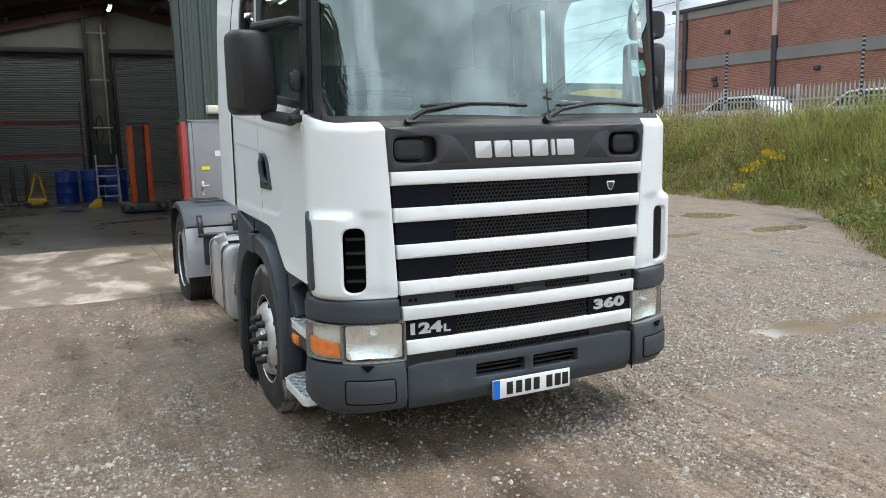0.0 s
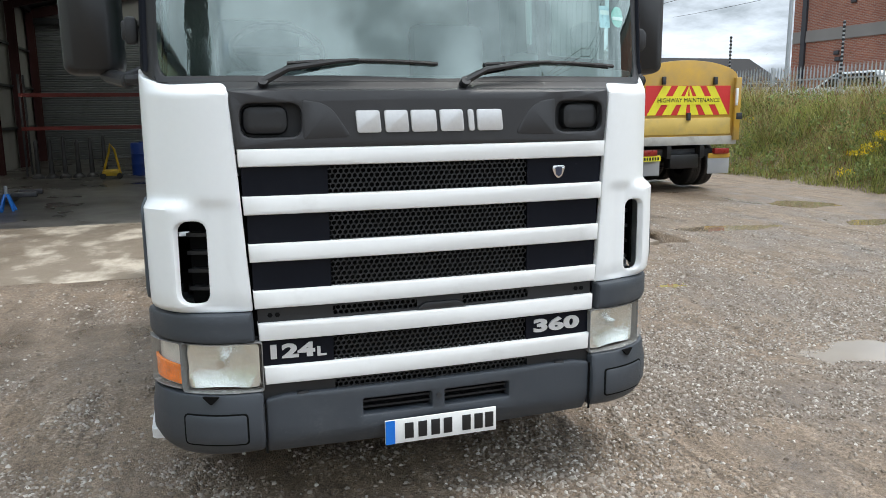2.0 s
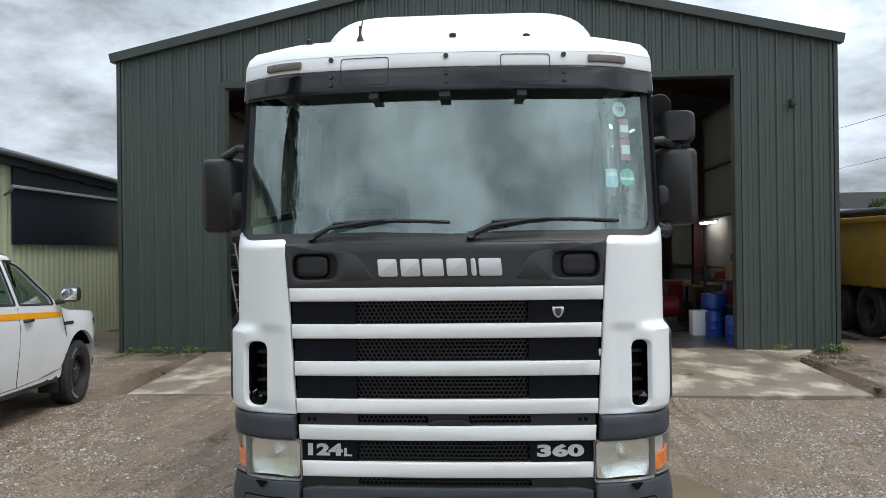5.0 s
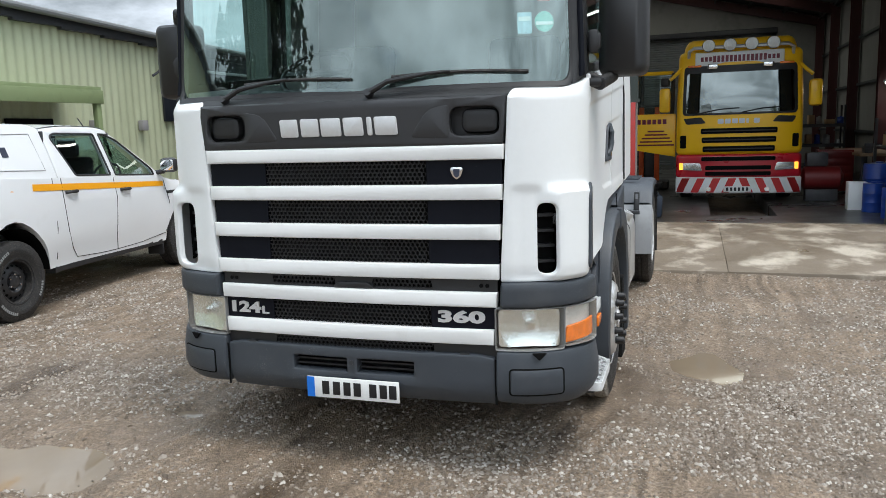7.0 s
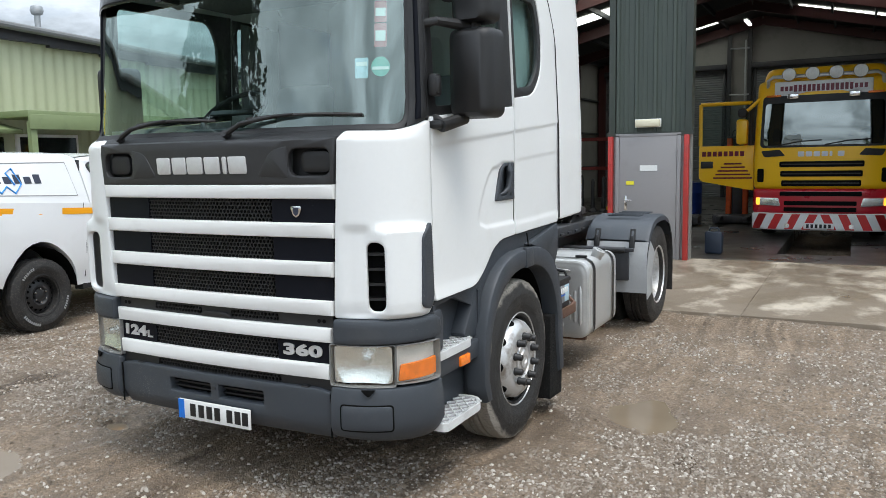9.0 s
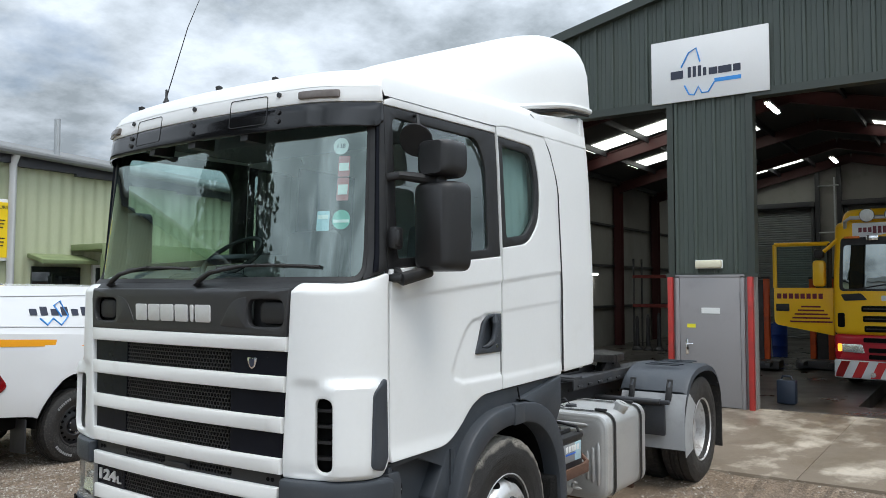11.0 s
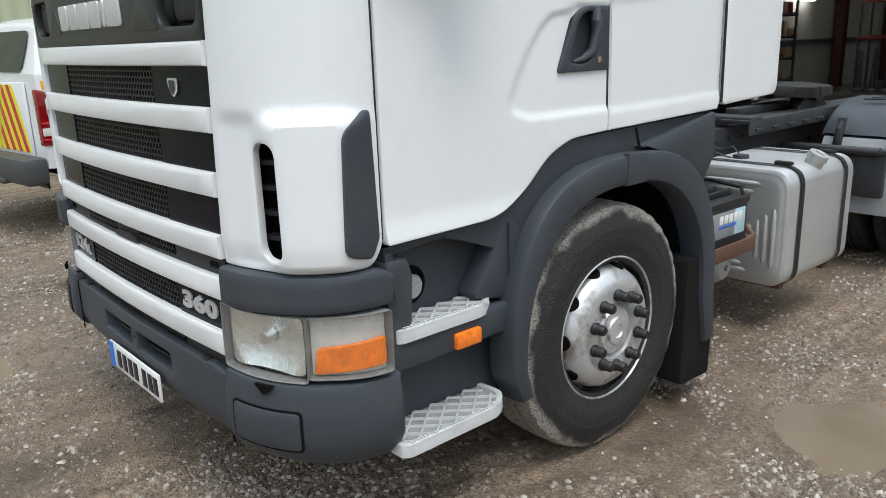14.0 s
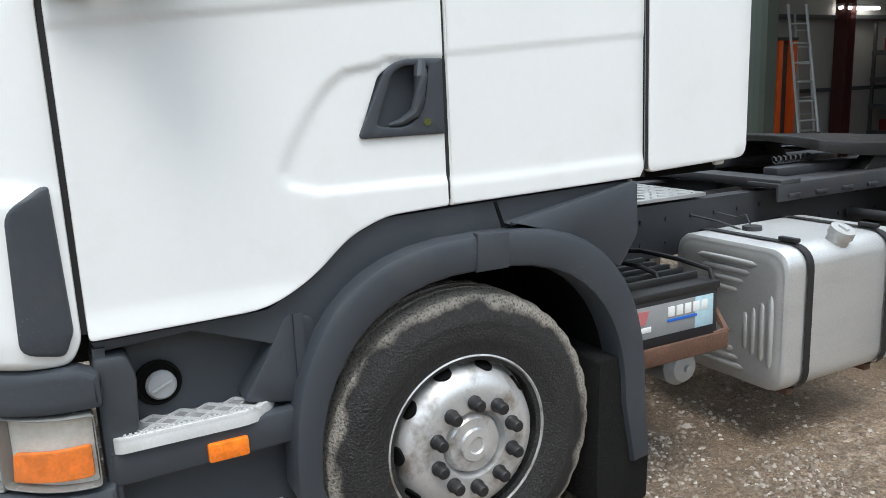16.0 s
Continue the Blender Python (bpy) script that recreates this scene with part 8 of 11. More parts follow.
    o = tube(B(), [Vector((s * (pk_top(0.9, y, z).x + 0.004), y, pk_top(0.9, y, z).z)) for y, z in ((-1.95, 1.42), (-1.88, 1.33), (-1.80, 1.42), (-1.72, 1.33), (-1.62, 1.45), (-1.68, 1.66), (-1.76, 1.60), (-1.70, 1.44))], 0.010, 5)
    part("canopy_swirl", o, M_SKYBLUE, canopy, "blue swirl")
    o = tube(B(), [Vector((s * (pk_top(0.9, y, z).x + 0.002), y, pk_top(0.9, y, z).z)) for y, z in ((-2.44, 1.30), (-2.34, 1.72), (-0.98, 1.74), (-0.95, 1.30), (-2.44, 1.30))], 0.005, 5)
    part("canopy_panel_line", o, surf("soft_grey_line", (0.4, 0.4, 0.4), 0.5), canopy)
    # tail lamp and head lamp
    o = plate(B(), fillet([(-2.725, 0.79), (-2.42, 0.79), (-2.33, 0.84), (-2.48, 0.97), (-2.62, 1.07), (-2.725, 1.09)], [0.02, 0.03, 0.04, 0.05, 0.05, 0.02]), (), 0.06, 0.01, 0.05, bw(0.012))
    bmesh.ops.recalc_face_normals(o, faces=o.faces)
    part("tail_lamp", o, surf("red_lamp_lens", (0.24, 0.004, 0.006), 0.06, var=0.5, vs=9, grain=0.3, gs=40, coat=0.8), PK, "red tail lamp")
    for z0, z1, y1, mt in ((0.845, 0.885, -2.63, M_CLEARIND), (0.82, 0.83, -2.46, M_REFRED), (0.905, 0.915, -2.54, M_REFRED)):
        o = plate(B(), rrect(-2.715, z0, y1, z1, 0.006, 2), (), 0.01, 0.002, 0.05, bw(0.018))
        bmesh.ops.recalc_face_normals(o, faces=o.faces)
        part("lamp_section", o, mt, PK)
    o = plate(B(), fillet([(2.02, 0.98), (2.42, 0.86), (2.52, 0.90), (2.40, 1.0)], 0.02), (), 0.05, 0.01, 0.1, bw(0.012))
    bmesh.ops.recalc_face_normals(o, faces=o.faces)
    part("headlamp", o, M_PKGLASS, PK)
    for cy in (-1.55, 1.55):
        o = B()
        rr = [[Vector((s * x, y, z)) for y, z in arch_pts(cy, 0.42, 0.468)] for x in (0.90, 0.55)]
        loft(o, rr, closed=False)
        part("arch_liner", o, M_DARK, PK)
    add("side_step", [(-1.0, 0.36), (1.0, 0.36), (1.0, 0.43), (-1.0, 0.43)], M_PKBLK, 0.0, 0.12, PK, bw, bev=0.01)
    o = B()
    box(o, (s * 0.78, -2.12, 0.36), (0.24, 0.02, 0.34), 0.01)
    part("mud_flap", o, M_PKBLK, PK)
    part("mud_flap", box(B(), (s * 0.78, 1.02, 0.36), (0.22, 0.02, 0.26), 0.01), M_PKBLK, PK)
# ends
bm = plate(B(), rrect(-0.64, 1.43, 0.64, 1.77, 0.08), (), 0.012, 0, 0, lambda x, t, z: (x, -2.718 + 0.34 * (z - 1.40) + t, z))
part("canopy_rear_window", bm, M_PKGLASS, canopy)
bm = B()
box(bm, (0, -2.715, 1.00), (1.36, 0.02, 0.68), 0.01)
tg = part("tailgate", bm, M_PKWHITE, PK)
for k in range(9):
    for s in (-1, 1):
        bm = B()
        x0 = s * (0.02 + 0.075 * k)
        plate(bm, [(x0, 0.74), (x0 + s * 0.07, 0.74), (x0 + s * 0.07, 1.32), (x0, 1.32)], t=0.004, warp=lambda x, t, z: (max(-0.66, min(0.66, x - s * 0.42 * (z - 0.74))), -2.730 + t, z))
        bmesh.ops.recalc_face_normals(bm, faces=bm.faces)
        part("chevron", bm, M_REFRED if k % 2 else M_REFYEL, tg)
bm = B()
box(bm, (0, -2.80, 0.60), (1.80, 0.22, 0.24), 0.05)
box(bm, (0, -2.86, 0.50), (0.9, 0.16, 0.05), 0.02)
part("rear_bumper", bm, surf("grey_bumper_paint", (0.06, 0.062, 0.065), 0.45, var=0.1), PK)
bm = B()
box(bm, (-0.1, -2.915, 0.64), (0.50, 0.012, 0.11), 0.003)
rp = part("rear_plate", bm, M_REFYEL, PK, "yellow rear number plate with dark bars")
for k in range(7):
    part("plate_mark", box(B(), (-0.29 + 0.063 * k, -2.923, 0.64), (0.04, 0.004, 0.07)), M_INK, rp)
bm = B()
plate(bm, fillet([(-0.62, 1.22), (0.62, 1.22), (0.56, 1.70), (-0.56, 1.70)], 0.08), (), 0.01, 0, 0, lambda x, t, z: (x, 1.20 - 1.52 * (z - 1.22) - 0.05 * (x / 0.7) ** 2 + 0.02 + t * 0, z + 0.012))
part("front_screen", bm, M_SIDEGL, PK)
bm = B()
box(bm, (0, 2.50, 0.72), (1.2, 0.10, 0.28), 0.03)
part("front_grille", bm, M_PKBLK, PK)
bm = lathe(B(), [(0, 0), (0.075, 0), (0.08, 0.02), (0.075, 0.085), (0.05, 0.105), (0, 0.11)], pose(0.35, -2.2, 1.87), 20)
merge(bm, lathe(B(), [(0, 0), (0.075, 0), (0.08, 0.02), (0.075, 0.085), (0.05, 0.105), (0, 0.11)], pose(0.18, -2.2, 1.87), 20))
box(bm, (0.265, -2.2, 1.90), (0.2, 0.13, 0.06), 0.02)
part("beacon", bm, surf("orange_beacon_lens", (0.75, 0.16, 0.02), 0.25, var=0.2, vs=20), PK, "orange beacon on the canopy roof")
part("beacon_base", box(B(), (0.265, -2.2, 1.865), (0.42, 0.16, 0.03), 0.01), M_PKBLK, PK)
part("radio_aerial", tube(B(), [(0.6, 0.1, 1.80), (0.62, -0.05, 1.92)], 0.006, 6), M_PKBLK, PK)
for sx in (-1, 1):
    for cy in (-1.55, 1.55):
        C = Vector((sx * 0.80, cy, 0.385))
        o = wheel_bm(0.385, 0.26, 0.215)
        ty = part("tyre", put(o, sx, C), M_RUBBER, PK, "black all-terrain tyre")
        o = lathe(B(), [(0.215, 0.09), (0.222, 0.115), (0.212, 0.118), (0.205, 0.09), (0.195, 0.04), (0.17, 0.045), (0.13, 0.075), (0.10, 0.078), (0.07, 0.05), (0.06, 0.075), (0.03, 0.085), (0, 0.085)], RX, 36)
        rm = part("rim", put(o, sx, C), surf("black_steel_wheel", (0.02, 0.02, 0.022), 0.4, var=0.1), ty)
        for k in range(6):
            a = 2 * math.pi * k / 6
            part("wheel_nut", put(lathe(B(), [(0, 0.022), (0.009, 0.018), (0.011, 0), (0, 0)], Matrix.Rotation(a, 4, "X") @ Matrix.Translation((0.072, 0, 0.072)) @ RX, 8), sx, C), M_CHROME, rm)
        # rim holes are not cut: near-black discs carry their shade
        o = B()
        for k in range(16):
            a = 2 * math.pi * k / 16
            lathe(o, [(0, 0.003), (0.014, 0.003), (0.015, 0), (0, 0)], Matrix.Rotation(a, 4, "X") @ Matrix.Translation((0.064, 0, 0.152)) @ Matrix.Rotation(radians(50), 4, "Y"), 10)
        pieces("wheel_hole", put(o, sx, C), M_DARK, rm)
        o = B()
        for a0, n_ in ((0.35, 7), (2.2, 9), (4.1, 6)):
            for k in range(n_):
                a = a0 + 0.085 * k
                plate(o, [(-0.009, 0.292), (0.009, 0.292), (0.009, 0.318), (-0.009, 0.318)], t=0.003, warp=lambda u, d, v: Matrix.Rotation(a, 3, "X") @ Vector((0.1315 - d, u, v)))
        bmesh.ops.recalc_face_normals(o, faces=o.faces)
        pieces("sidewall_mark", put(o, sx, C), M_GALV, ty)
bm = B()
box(bm, (0, 0, 0.50), (1.5, 4.6, 0.16), 0.05)
part("underbody", bm, M_DARK, PK)

# ---- the yellow lorry in the bay ----
YX, YY = 4.79, 16.85
YL = thing("yellow_lorry", (YX, YY + 2, FLOOR_Z), "yellow and red heavy lorry with open door and roof light bar", "lorry", shift=(0, 2, FLOOR_Z))


def yl(name, bm, mat, parent=None, label="", angle=35):
    return part(name, bm, mat, parent or YL, label, angle)


def yw(x, y, z):
    f = x / 1.2
    return Vector((x * (1 - 0.03 * smooth(1.8, 3.2, z) - 0.05 * smooth(3.0, 3.35, z)), y + 0.16 * f ** 4 * (1 - smooth(0.3, 1.2, y)) + 0.15 * smooth(1.85, 3.3, z) * (1 - smooth(0.2, 1.5, y)), z))


def ybox(x0, x1, y0, y1, z0, z1, bev, n=8):
    o = B()
    box(o, ((x0 + x1) / 2, (y0 + y1) / 2, (z0 + z1) / 2), (x1 - x0, y1 - y0, z1 - z0), bev, None, 3)
    for k in range(1, n):
        bmesh.ops.bisect_plane(o, geom=list(o.verts) + list(o.edges) + list(o.faces), dist=1e-5, plane_co=(x0 + (x1 - x0) * k / n, 0, 0), plane_no=(1, 0, 0))
    for k in range(1, 5):
        bmesh.ops.bisect_plane(o, geom=list(o.verts) + list(o.edges) + list(o.faces), dist=1e-5, plane_co=(0, 0, z0 + (z1 - z0) * k / 5), plane_no=(0, 0, 1))
    for v in o.verts:
        v.co = yw(*v.co)
    return o


def yfront(ol, off, t=0.02, bev=0.0, holes=(), step=0.2):
    o = plate(B(), ol, holes, t, bev, step, lambda x, d, z: yw(x, -off + d, z))
    bmesh.ops.recalc_face_normals(o, faces=o.faces)
    return o


yl("cab_body", ybox(-1.2, 1.2, 0.0, 2.1, 1.02, 3.10, 0.10), M_YELLOW)
yl("cab_roof", ybox(-1.12, 1.12, 0.12, 2.1, 2.92, 3.34, 0.14), M_YELLOW)
yl("lower_front", ybox(-1.2, 1.2, 0.02, 1.0, 0.56, 1.03, 0.06), M_RED, None, "dark red lower cab front")
yl("windscreen", yfront(rrect(-1.02, 1.86, 1.02, 2.66, 0.06), 0.012), pane("lorry_screen_glass", (0.03, 0.035, 0.035), 0.24, sheen=(0.9, 1.0, 0.97)), None, "dark lorry windscreen")
yl("screen_surround", yfront(rrect(-1.08, 1.82, 1.08, 2.80, 0.08), 0.008, holes=[rrect(-1.0, 1.88, 1.0, 2.64, 0.06)]), M_BLACKP)
# the front's slots are near-black plates that paint the shade of openings
for k, (zz, w) in enumerate(((1.50, 0.72), (1.32, 0.70), (1.14, 0.68))):
    yl("grille_slot", yfront(rrect(-w, zz - 0.055, w, zz + 0.055, 0.03), 0.012, bev=0.004), M_DARK)
    yl("grille_vane", yfront(rrect(-w + 0.03, zz - 0.012, w - 0.03, zz + 0.012, 0.01), 0.024), M_BLACKP)
for zz, w in ((0.94, 0.70), (0.76, 0.62), (0.64, 0.62)):
    yl("lower_slot", yfront(rrect(-w, zz - 0.04, w, zz + 0.04, 0.02), 0.014), M_DARK)
for k in range(6):
    yl("maker_mark", yfront(rrect(-0.40 + 0.135 * k, 1.645, -0.40 + 0.135 * k + (0.045 if k == 4 else 0.11), 1.74, 0.015, 2), 0.016), M_SILVER)
for s in (-1, 1):
    yl("screen_wing", yfront(fillet([(s * 0.62, 1.66), (s * 1.0, 1.64), (s * 1.06, 1.76), (s * 0.72, 1.78)], 0.03), 0.012), M_BLACKP)
    yl("side_air_slot", yfront(rrect(min(s * 1.0, s * 1.12), 1.16, max(s * 1.0, s * 1.12), 1.42, 0.03), 0.010), M_DARK)
    hl = yl("headlamp", yfront(fillet([(s * 0.68, 0.70), (s * 1.10, 0.72), (s * 1.10, 0.86), (s * 0.72, 0.86)], 0.03), 0.018, bev=0.006), M_REFLECT, None, "clear lorry headlamp with lit amber lamp")
    yl("indicator", yfront(rrect(min(s * 1.06, s * 1.13), 0.72, max(s * 1.06, s * 1.13), 0.86, 0.02), 0.026), M_LITAMB, hl)
bump = yl("bumper", ybox(-1.2, 1.2, -0.03, 0.5, 0.24, 0.565, 0.03), M_SIGNW, None, "red and white striped front bumper")
for k in range(8):
    for s in (-1, 1):
        x0 = s * (0.10 + 0.30 * k / 2)
        if k % 2 == 0:
            o = plate(B(), [(x0, 0.26), (x0 + s * 0.15, 0.26), (x0 + s * 0.15, 0.55), (x0, 0.55)], (), 0.006, 0, 0.1, lambda x, d, z: yw(max(-1.18, min(1.18, x - s * 0.45 * (z - 0.26) + s * 0.05)), -0.036 + d, z))
            bmesh.ops.recalc_face_normals(o, faces=o.faces)
            yl("bumper_stripe", o, M_REFRED, bump)
    if k > 6:
        break
for s in (-1, 1):
    o = plate(B(), [(s * 1.0, 0.26), (s * 1.15, 0.26), (s * 1.15, 0.55), (s * 1.0, 0.55)], (), 0.006, 0, 0.1, lambda x, d, z: yw(max(-1.18, min(1.18, x - s * 0.45 * (z - 0.26) + s * 0.05)), -0.036 + d, z))
    bmesh.ops.recalc_face_normals(o, faces=o.faces)
    yl("bumper_stripe", o, M_REFRED, bump)
    yl("bumper_lamp", cyl(B(), (s * 0.55, -0.04, 0.33), (s * 0.55, -0.07, 0.33), 0.05, 0.045, 16), M_CHROME, bump)
yp = yl("number_plate", box(B(), (0, -0.05, 0.33), (0.52, 0.012, 0.11), 0.003), M_PLATE, bump, "white number plate with dark bars")
for k in range(6):
    yl("plate_mark", box(B(), (-0.19 + 0.075 * k, -0.058, 0.33), (0.045, 0.004, 0.07)), M_INK, yp)
lb = yl("light_board", box(B(), (-0.02, 0.14, 2.93), (1.66, 0.05, 0.27), 0.02, Matrix.Rotation(0, 4, "X")), M_SIGNW, None, "white name board on the roof")
for k in range(19):
    w = 0.055
    yl("board_mark", box(B(), (-0.72 + 0.0785 * k, 0.112, 2.93), (w, 0.006, 0.125 if 3 <= k <= 15 else 0.085)), surf("maroon_print", (0.16, 0.01, 0.03), 0.4) if k == 0 else bpy.data.materials["maroon_print"], lb)
for x in (-0.60, -0.20, 0.20, 0.60):
    o = lathe(B(), [(0, 0.0), (0.06, 0.0), (0.115, 0.06), (0.125, 0.11), (0.118, 0.115), (0.11, 0.10)], Matrix.Translation((x, 0.16, 3.19)) @ Matrix.Rotation(radians(90), 4, "X"), 24)
    sp = yl("spot_lamp", o, M_CHROME, None, "round chrome roof spot lamp")
    o = lathe(B(), [(0, 0.112), (0.06, 0.108), (0.112, 0.10)], Matrix.Translation((x, 0.16, 3.19)) @ Matrix.Rotation(radians(90), 4, "X"), 24)
    yl("spot_lens", o, M_LENS, sp)
yl("roof_bar", tube(B(), [(-0.98, 0.30, 2.88), (-0.97, 0.16, 3.10), (-0.88, 0.14, 3.16), (0.88, 0.14, 3.16), (0.97, 0.16, 3.10), (0.98, 0.30, 2.88)], 0.035, 10), M_ALU)
for s in (-1, 1):
    yl("marker_strip", box(B(), (s * 0.86, 0.12, 2.80), (0.26, 0.05, 0.04), 0.01), M_AMBER)
    yl("work_lamp", box(B(), (s * 0.52, 0.05, 2.78), (0.20, 0.08, 0.10), 0.02), M_CHROME)
    o = B()
    tube(o, [(s * 1.12, 0.28, 2.78), (s * 1.22, 0.18, 2.66), (s * 1.34, 0.16, 2.55)], 0.035, 8)
    if s > 0:
        box(o, (1.40, 0.18, 2.20), (0.24, 0.20, 0.52), 0.06)
        yl("mirror", o, M_YELLOW, None, "yellow door mirror housing")
    else:
        yl("mirror_arm", o, M_YELLOW)
for x0, x1 in ((-0.75, 0.0), (0.05, 0.82)):
    yl("wiper", tube(B(), [yw(x0, -0.03, 1.86), yw((x0 + x1) / 2, -0.04, 1.93), yw(x1, -0.035, 1.95)], 0.012, 6), M_BLACKP)
# open door, swung square to the cab
dr = yl("open_door", plate(B(), fillet([(-2.28, 1.06), (-1.22, 0.98), (-1.22, 1.88), (-2.28, 1.88)], [0.12, 0.02, 0.01, 0.02]), (), 0.08, 0.012, 0, lambda x, d, z: (x, 0.42 + d, z + (0.10 * smooth(-1.7, -2.2, x) if z < 1.3 else 0))), M_YELLOW, None, "open yellow cab door with dark marks")
o = B()
for a, b in (((-2.26, 1.88), (-2.26, 2.72)), ((-2.26, 2.72), (-1.28, 2.72))):
    tube(o, [(a[0], 0.46, a[1]), (b[0], 0.46, b[1])], 0.04, 8)
yl("door_frame", o, M_YELLOW, dr)
o = plate(B(), [(-2.24, 1.9), (-1.28, 1.9), (-1.28, 2.70), (-2.24, 2.70)], (), 0, 0, 0, lambda x, d, z: (x, 0.455 + d, z))
yl("door_glass", o, M_SIDEGL, dr)
o = tube(B(), [(-1.30, 0.46, 1.88), (-1.28, 0.46, 2.72)], 0.045, 8)
yl("door_pillar", o, M_BLACKP, dr)
for k in range(8):
    yl("door_mark", box(B(), (-2.18 + 0.105 * k, 0.414, 1.72), (0.075, 0.006, 0.10)), bpy.data.materials["maroon_print"], dr)
for k, w in enumerate((0.34, 0.46, 0.58, 0.66, 0.74)):
    yl("door_mark", box(B(), (-1.62, 0.414, 1.52 - 0.072 * k), (w, 0.006, 0.032)), bpy.data.materials["maroon_print"], dr)
yl("door_grip", box(B(), (-2.12, 0.41, 1.50), (0.24, 0.02, 0.14), 0.03), M_BLACKP, dr)
yl("door_mirror", box(B(), (-1.44, 0.30, 2.15), (0.22, 0.20, 0.50), 0.06), M_YELLOW, dr)
yl("door_mirror_upper", box(B(), (-1.44, 0.32, 2.52), (0.18, 0.16, 0.18), 0.05), M_BLACKP, dr)
for sx in (-1, 1):
    C = Vector((sx * 1.0, 1.45, 0.55))
    ty = yl("tyre", put(wheel_bm(0.505, 0.30, 0.285), sx, C), M_RUBBER)
    yl("rim", put(lathe(B(), [(0.29, 0.12), (0.25, 0.08), (0.18, 0.12), (0.1, 0.12), (0, 0.14)], RX, 24), sx, C), M_RIM, ty)
yl("chassis", box(B(), (0, 3.0, 0.75), (1.0, 5.0, 0.3), 0.02), M_STEEL)
yl("axle", cyl(B(), (-1, 1.45, 0.5), (1, 1.45, 0.5), 0.08), M_STEEL)
yl("load_body", box(B(), (0, 4.6, 1.9), (2.3, 3.8, 1.5), 0.05), M_STEEL)

# ---- the yellow tipper on the yard ----
TP = thing("tipper_lorry", (11.17, 17.5, 0.0), "dusty yellow tipper lorry seen from behind, with hazard chevrons", "lorry", shift=(0, 3.0, 0))
TPW = 1.20


def tp(name, bm, mat, parent=None, label=""):
    return part(name, bm, mat, parent or TP, label)


arch_top = [(TPW * math.cos(math.pi * k / 20) * 1.0, 2.36 + 0.33 * math.sin(math.pi * k / 20)) for k in range(21)]
tgate = tp("tailboard", plate(B(), [(-TPW, 1.12), (TPW, 1.12)] + arch_top, (), 0.08, 0.01, 0, lambda x, d, z: (x, d, z)), M_TIPYEL, None, "yellow tailboard with red and yellow chevrons")
tp("tail_frame", plate(B(), [(-TPW - 0.03, 0.96), (TPW + 0.03, 0.96), (TPW + 0.03, 1.14), (-TPW - 0.03, 1.14)], (), 0.10, 0.012, 0, lambda x, d, z: (x, -0.02 + d, z)), surf("pale_tail_rail", (0.42, 0.40, 0.36), 0.6, dirt=(0.2, 0.18, 0.15), ds=4), None, "pale tail rail")
tp("chevron_board", plate(B(), [(-1.02, 1.58), (1.02, 1.58), (1.02, 2.18), (-1.02, 2.18)], (), 0.01, 0, 0, lambda x, d, z: (x, -0.012 + d, z)), M_REFRED, tgate, "red hazard board")
cb = tp("lower_panel", plate(B(), rrect(-1.06, 1.18, 1.06, 1.52, 0.02), (), 0.02, 0.006, 0, lambda x, d, z: (x, -0.02 + d, z)), surf("faded_yellow", (0.62, 0.43, 0.11), 0.55, dirt=(0.4, 0.3, 0.13), ds=3), tgate)

for k in range(4):
    for s in (-1, 1):
        xa = 0.98 - 0.36 * k
        pts = [(xa, 1.585), (xa - 0.20, 1.585), (xa - 0.20 - 0.36, 2.175), (xa - 0.36, 2.175)]
        pts = [(max(0.0, min(1.02, x)), z) for x, z in pts]
        pts = [(x * s, z) for x, z in pts]
        if max(p[0] for p in pts) - min(p[0] for p in pts) < 0.06:
            continue
        clean = [pts[0]] + [p for i, p in enumerate(pts[1:], 1) if (abs(p[0] - pts[i - 1][0]) + abs(p[1] - pts[i - 1][1])) > 1e-4]
        if len(clean) < 3:
            continue
        o = plate(B(), clean, (), 0.004, 0, 0, lambda x, d, z: (x, -0.018 + d, z))
        tp("chevron", o, M_REFYEL, tgate)
tp("wording_board", box(B(), (0, -0.022, 1.88), (1.44, 0.008, 0.17)), M_REFYEL, tgate)
o = merge(B(), text_bm("HIGHWAY MAINTENANCE", 0.125, 1.0, 0.001), Matrix.Translation((0, -0.029, 1.88)) @ FACE_FRONT)
tp("wording", o, M_INK, tgate, "black capital lettering")
for x in (-0.62, 0.0, 0.62):
    tp("tail_latch", box(B(), (x, -0.04, 1.55 if x == 0 else 2.28), (0.08, 0.06, 0.16), 0.01), M_STEEL, tgate)
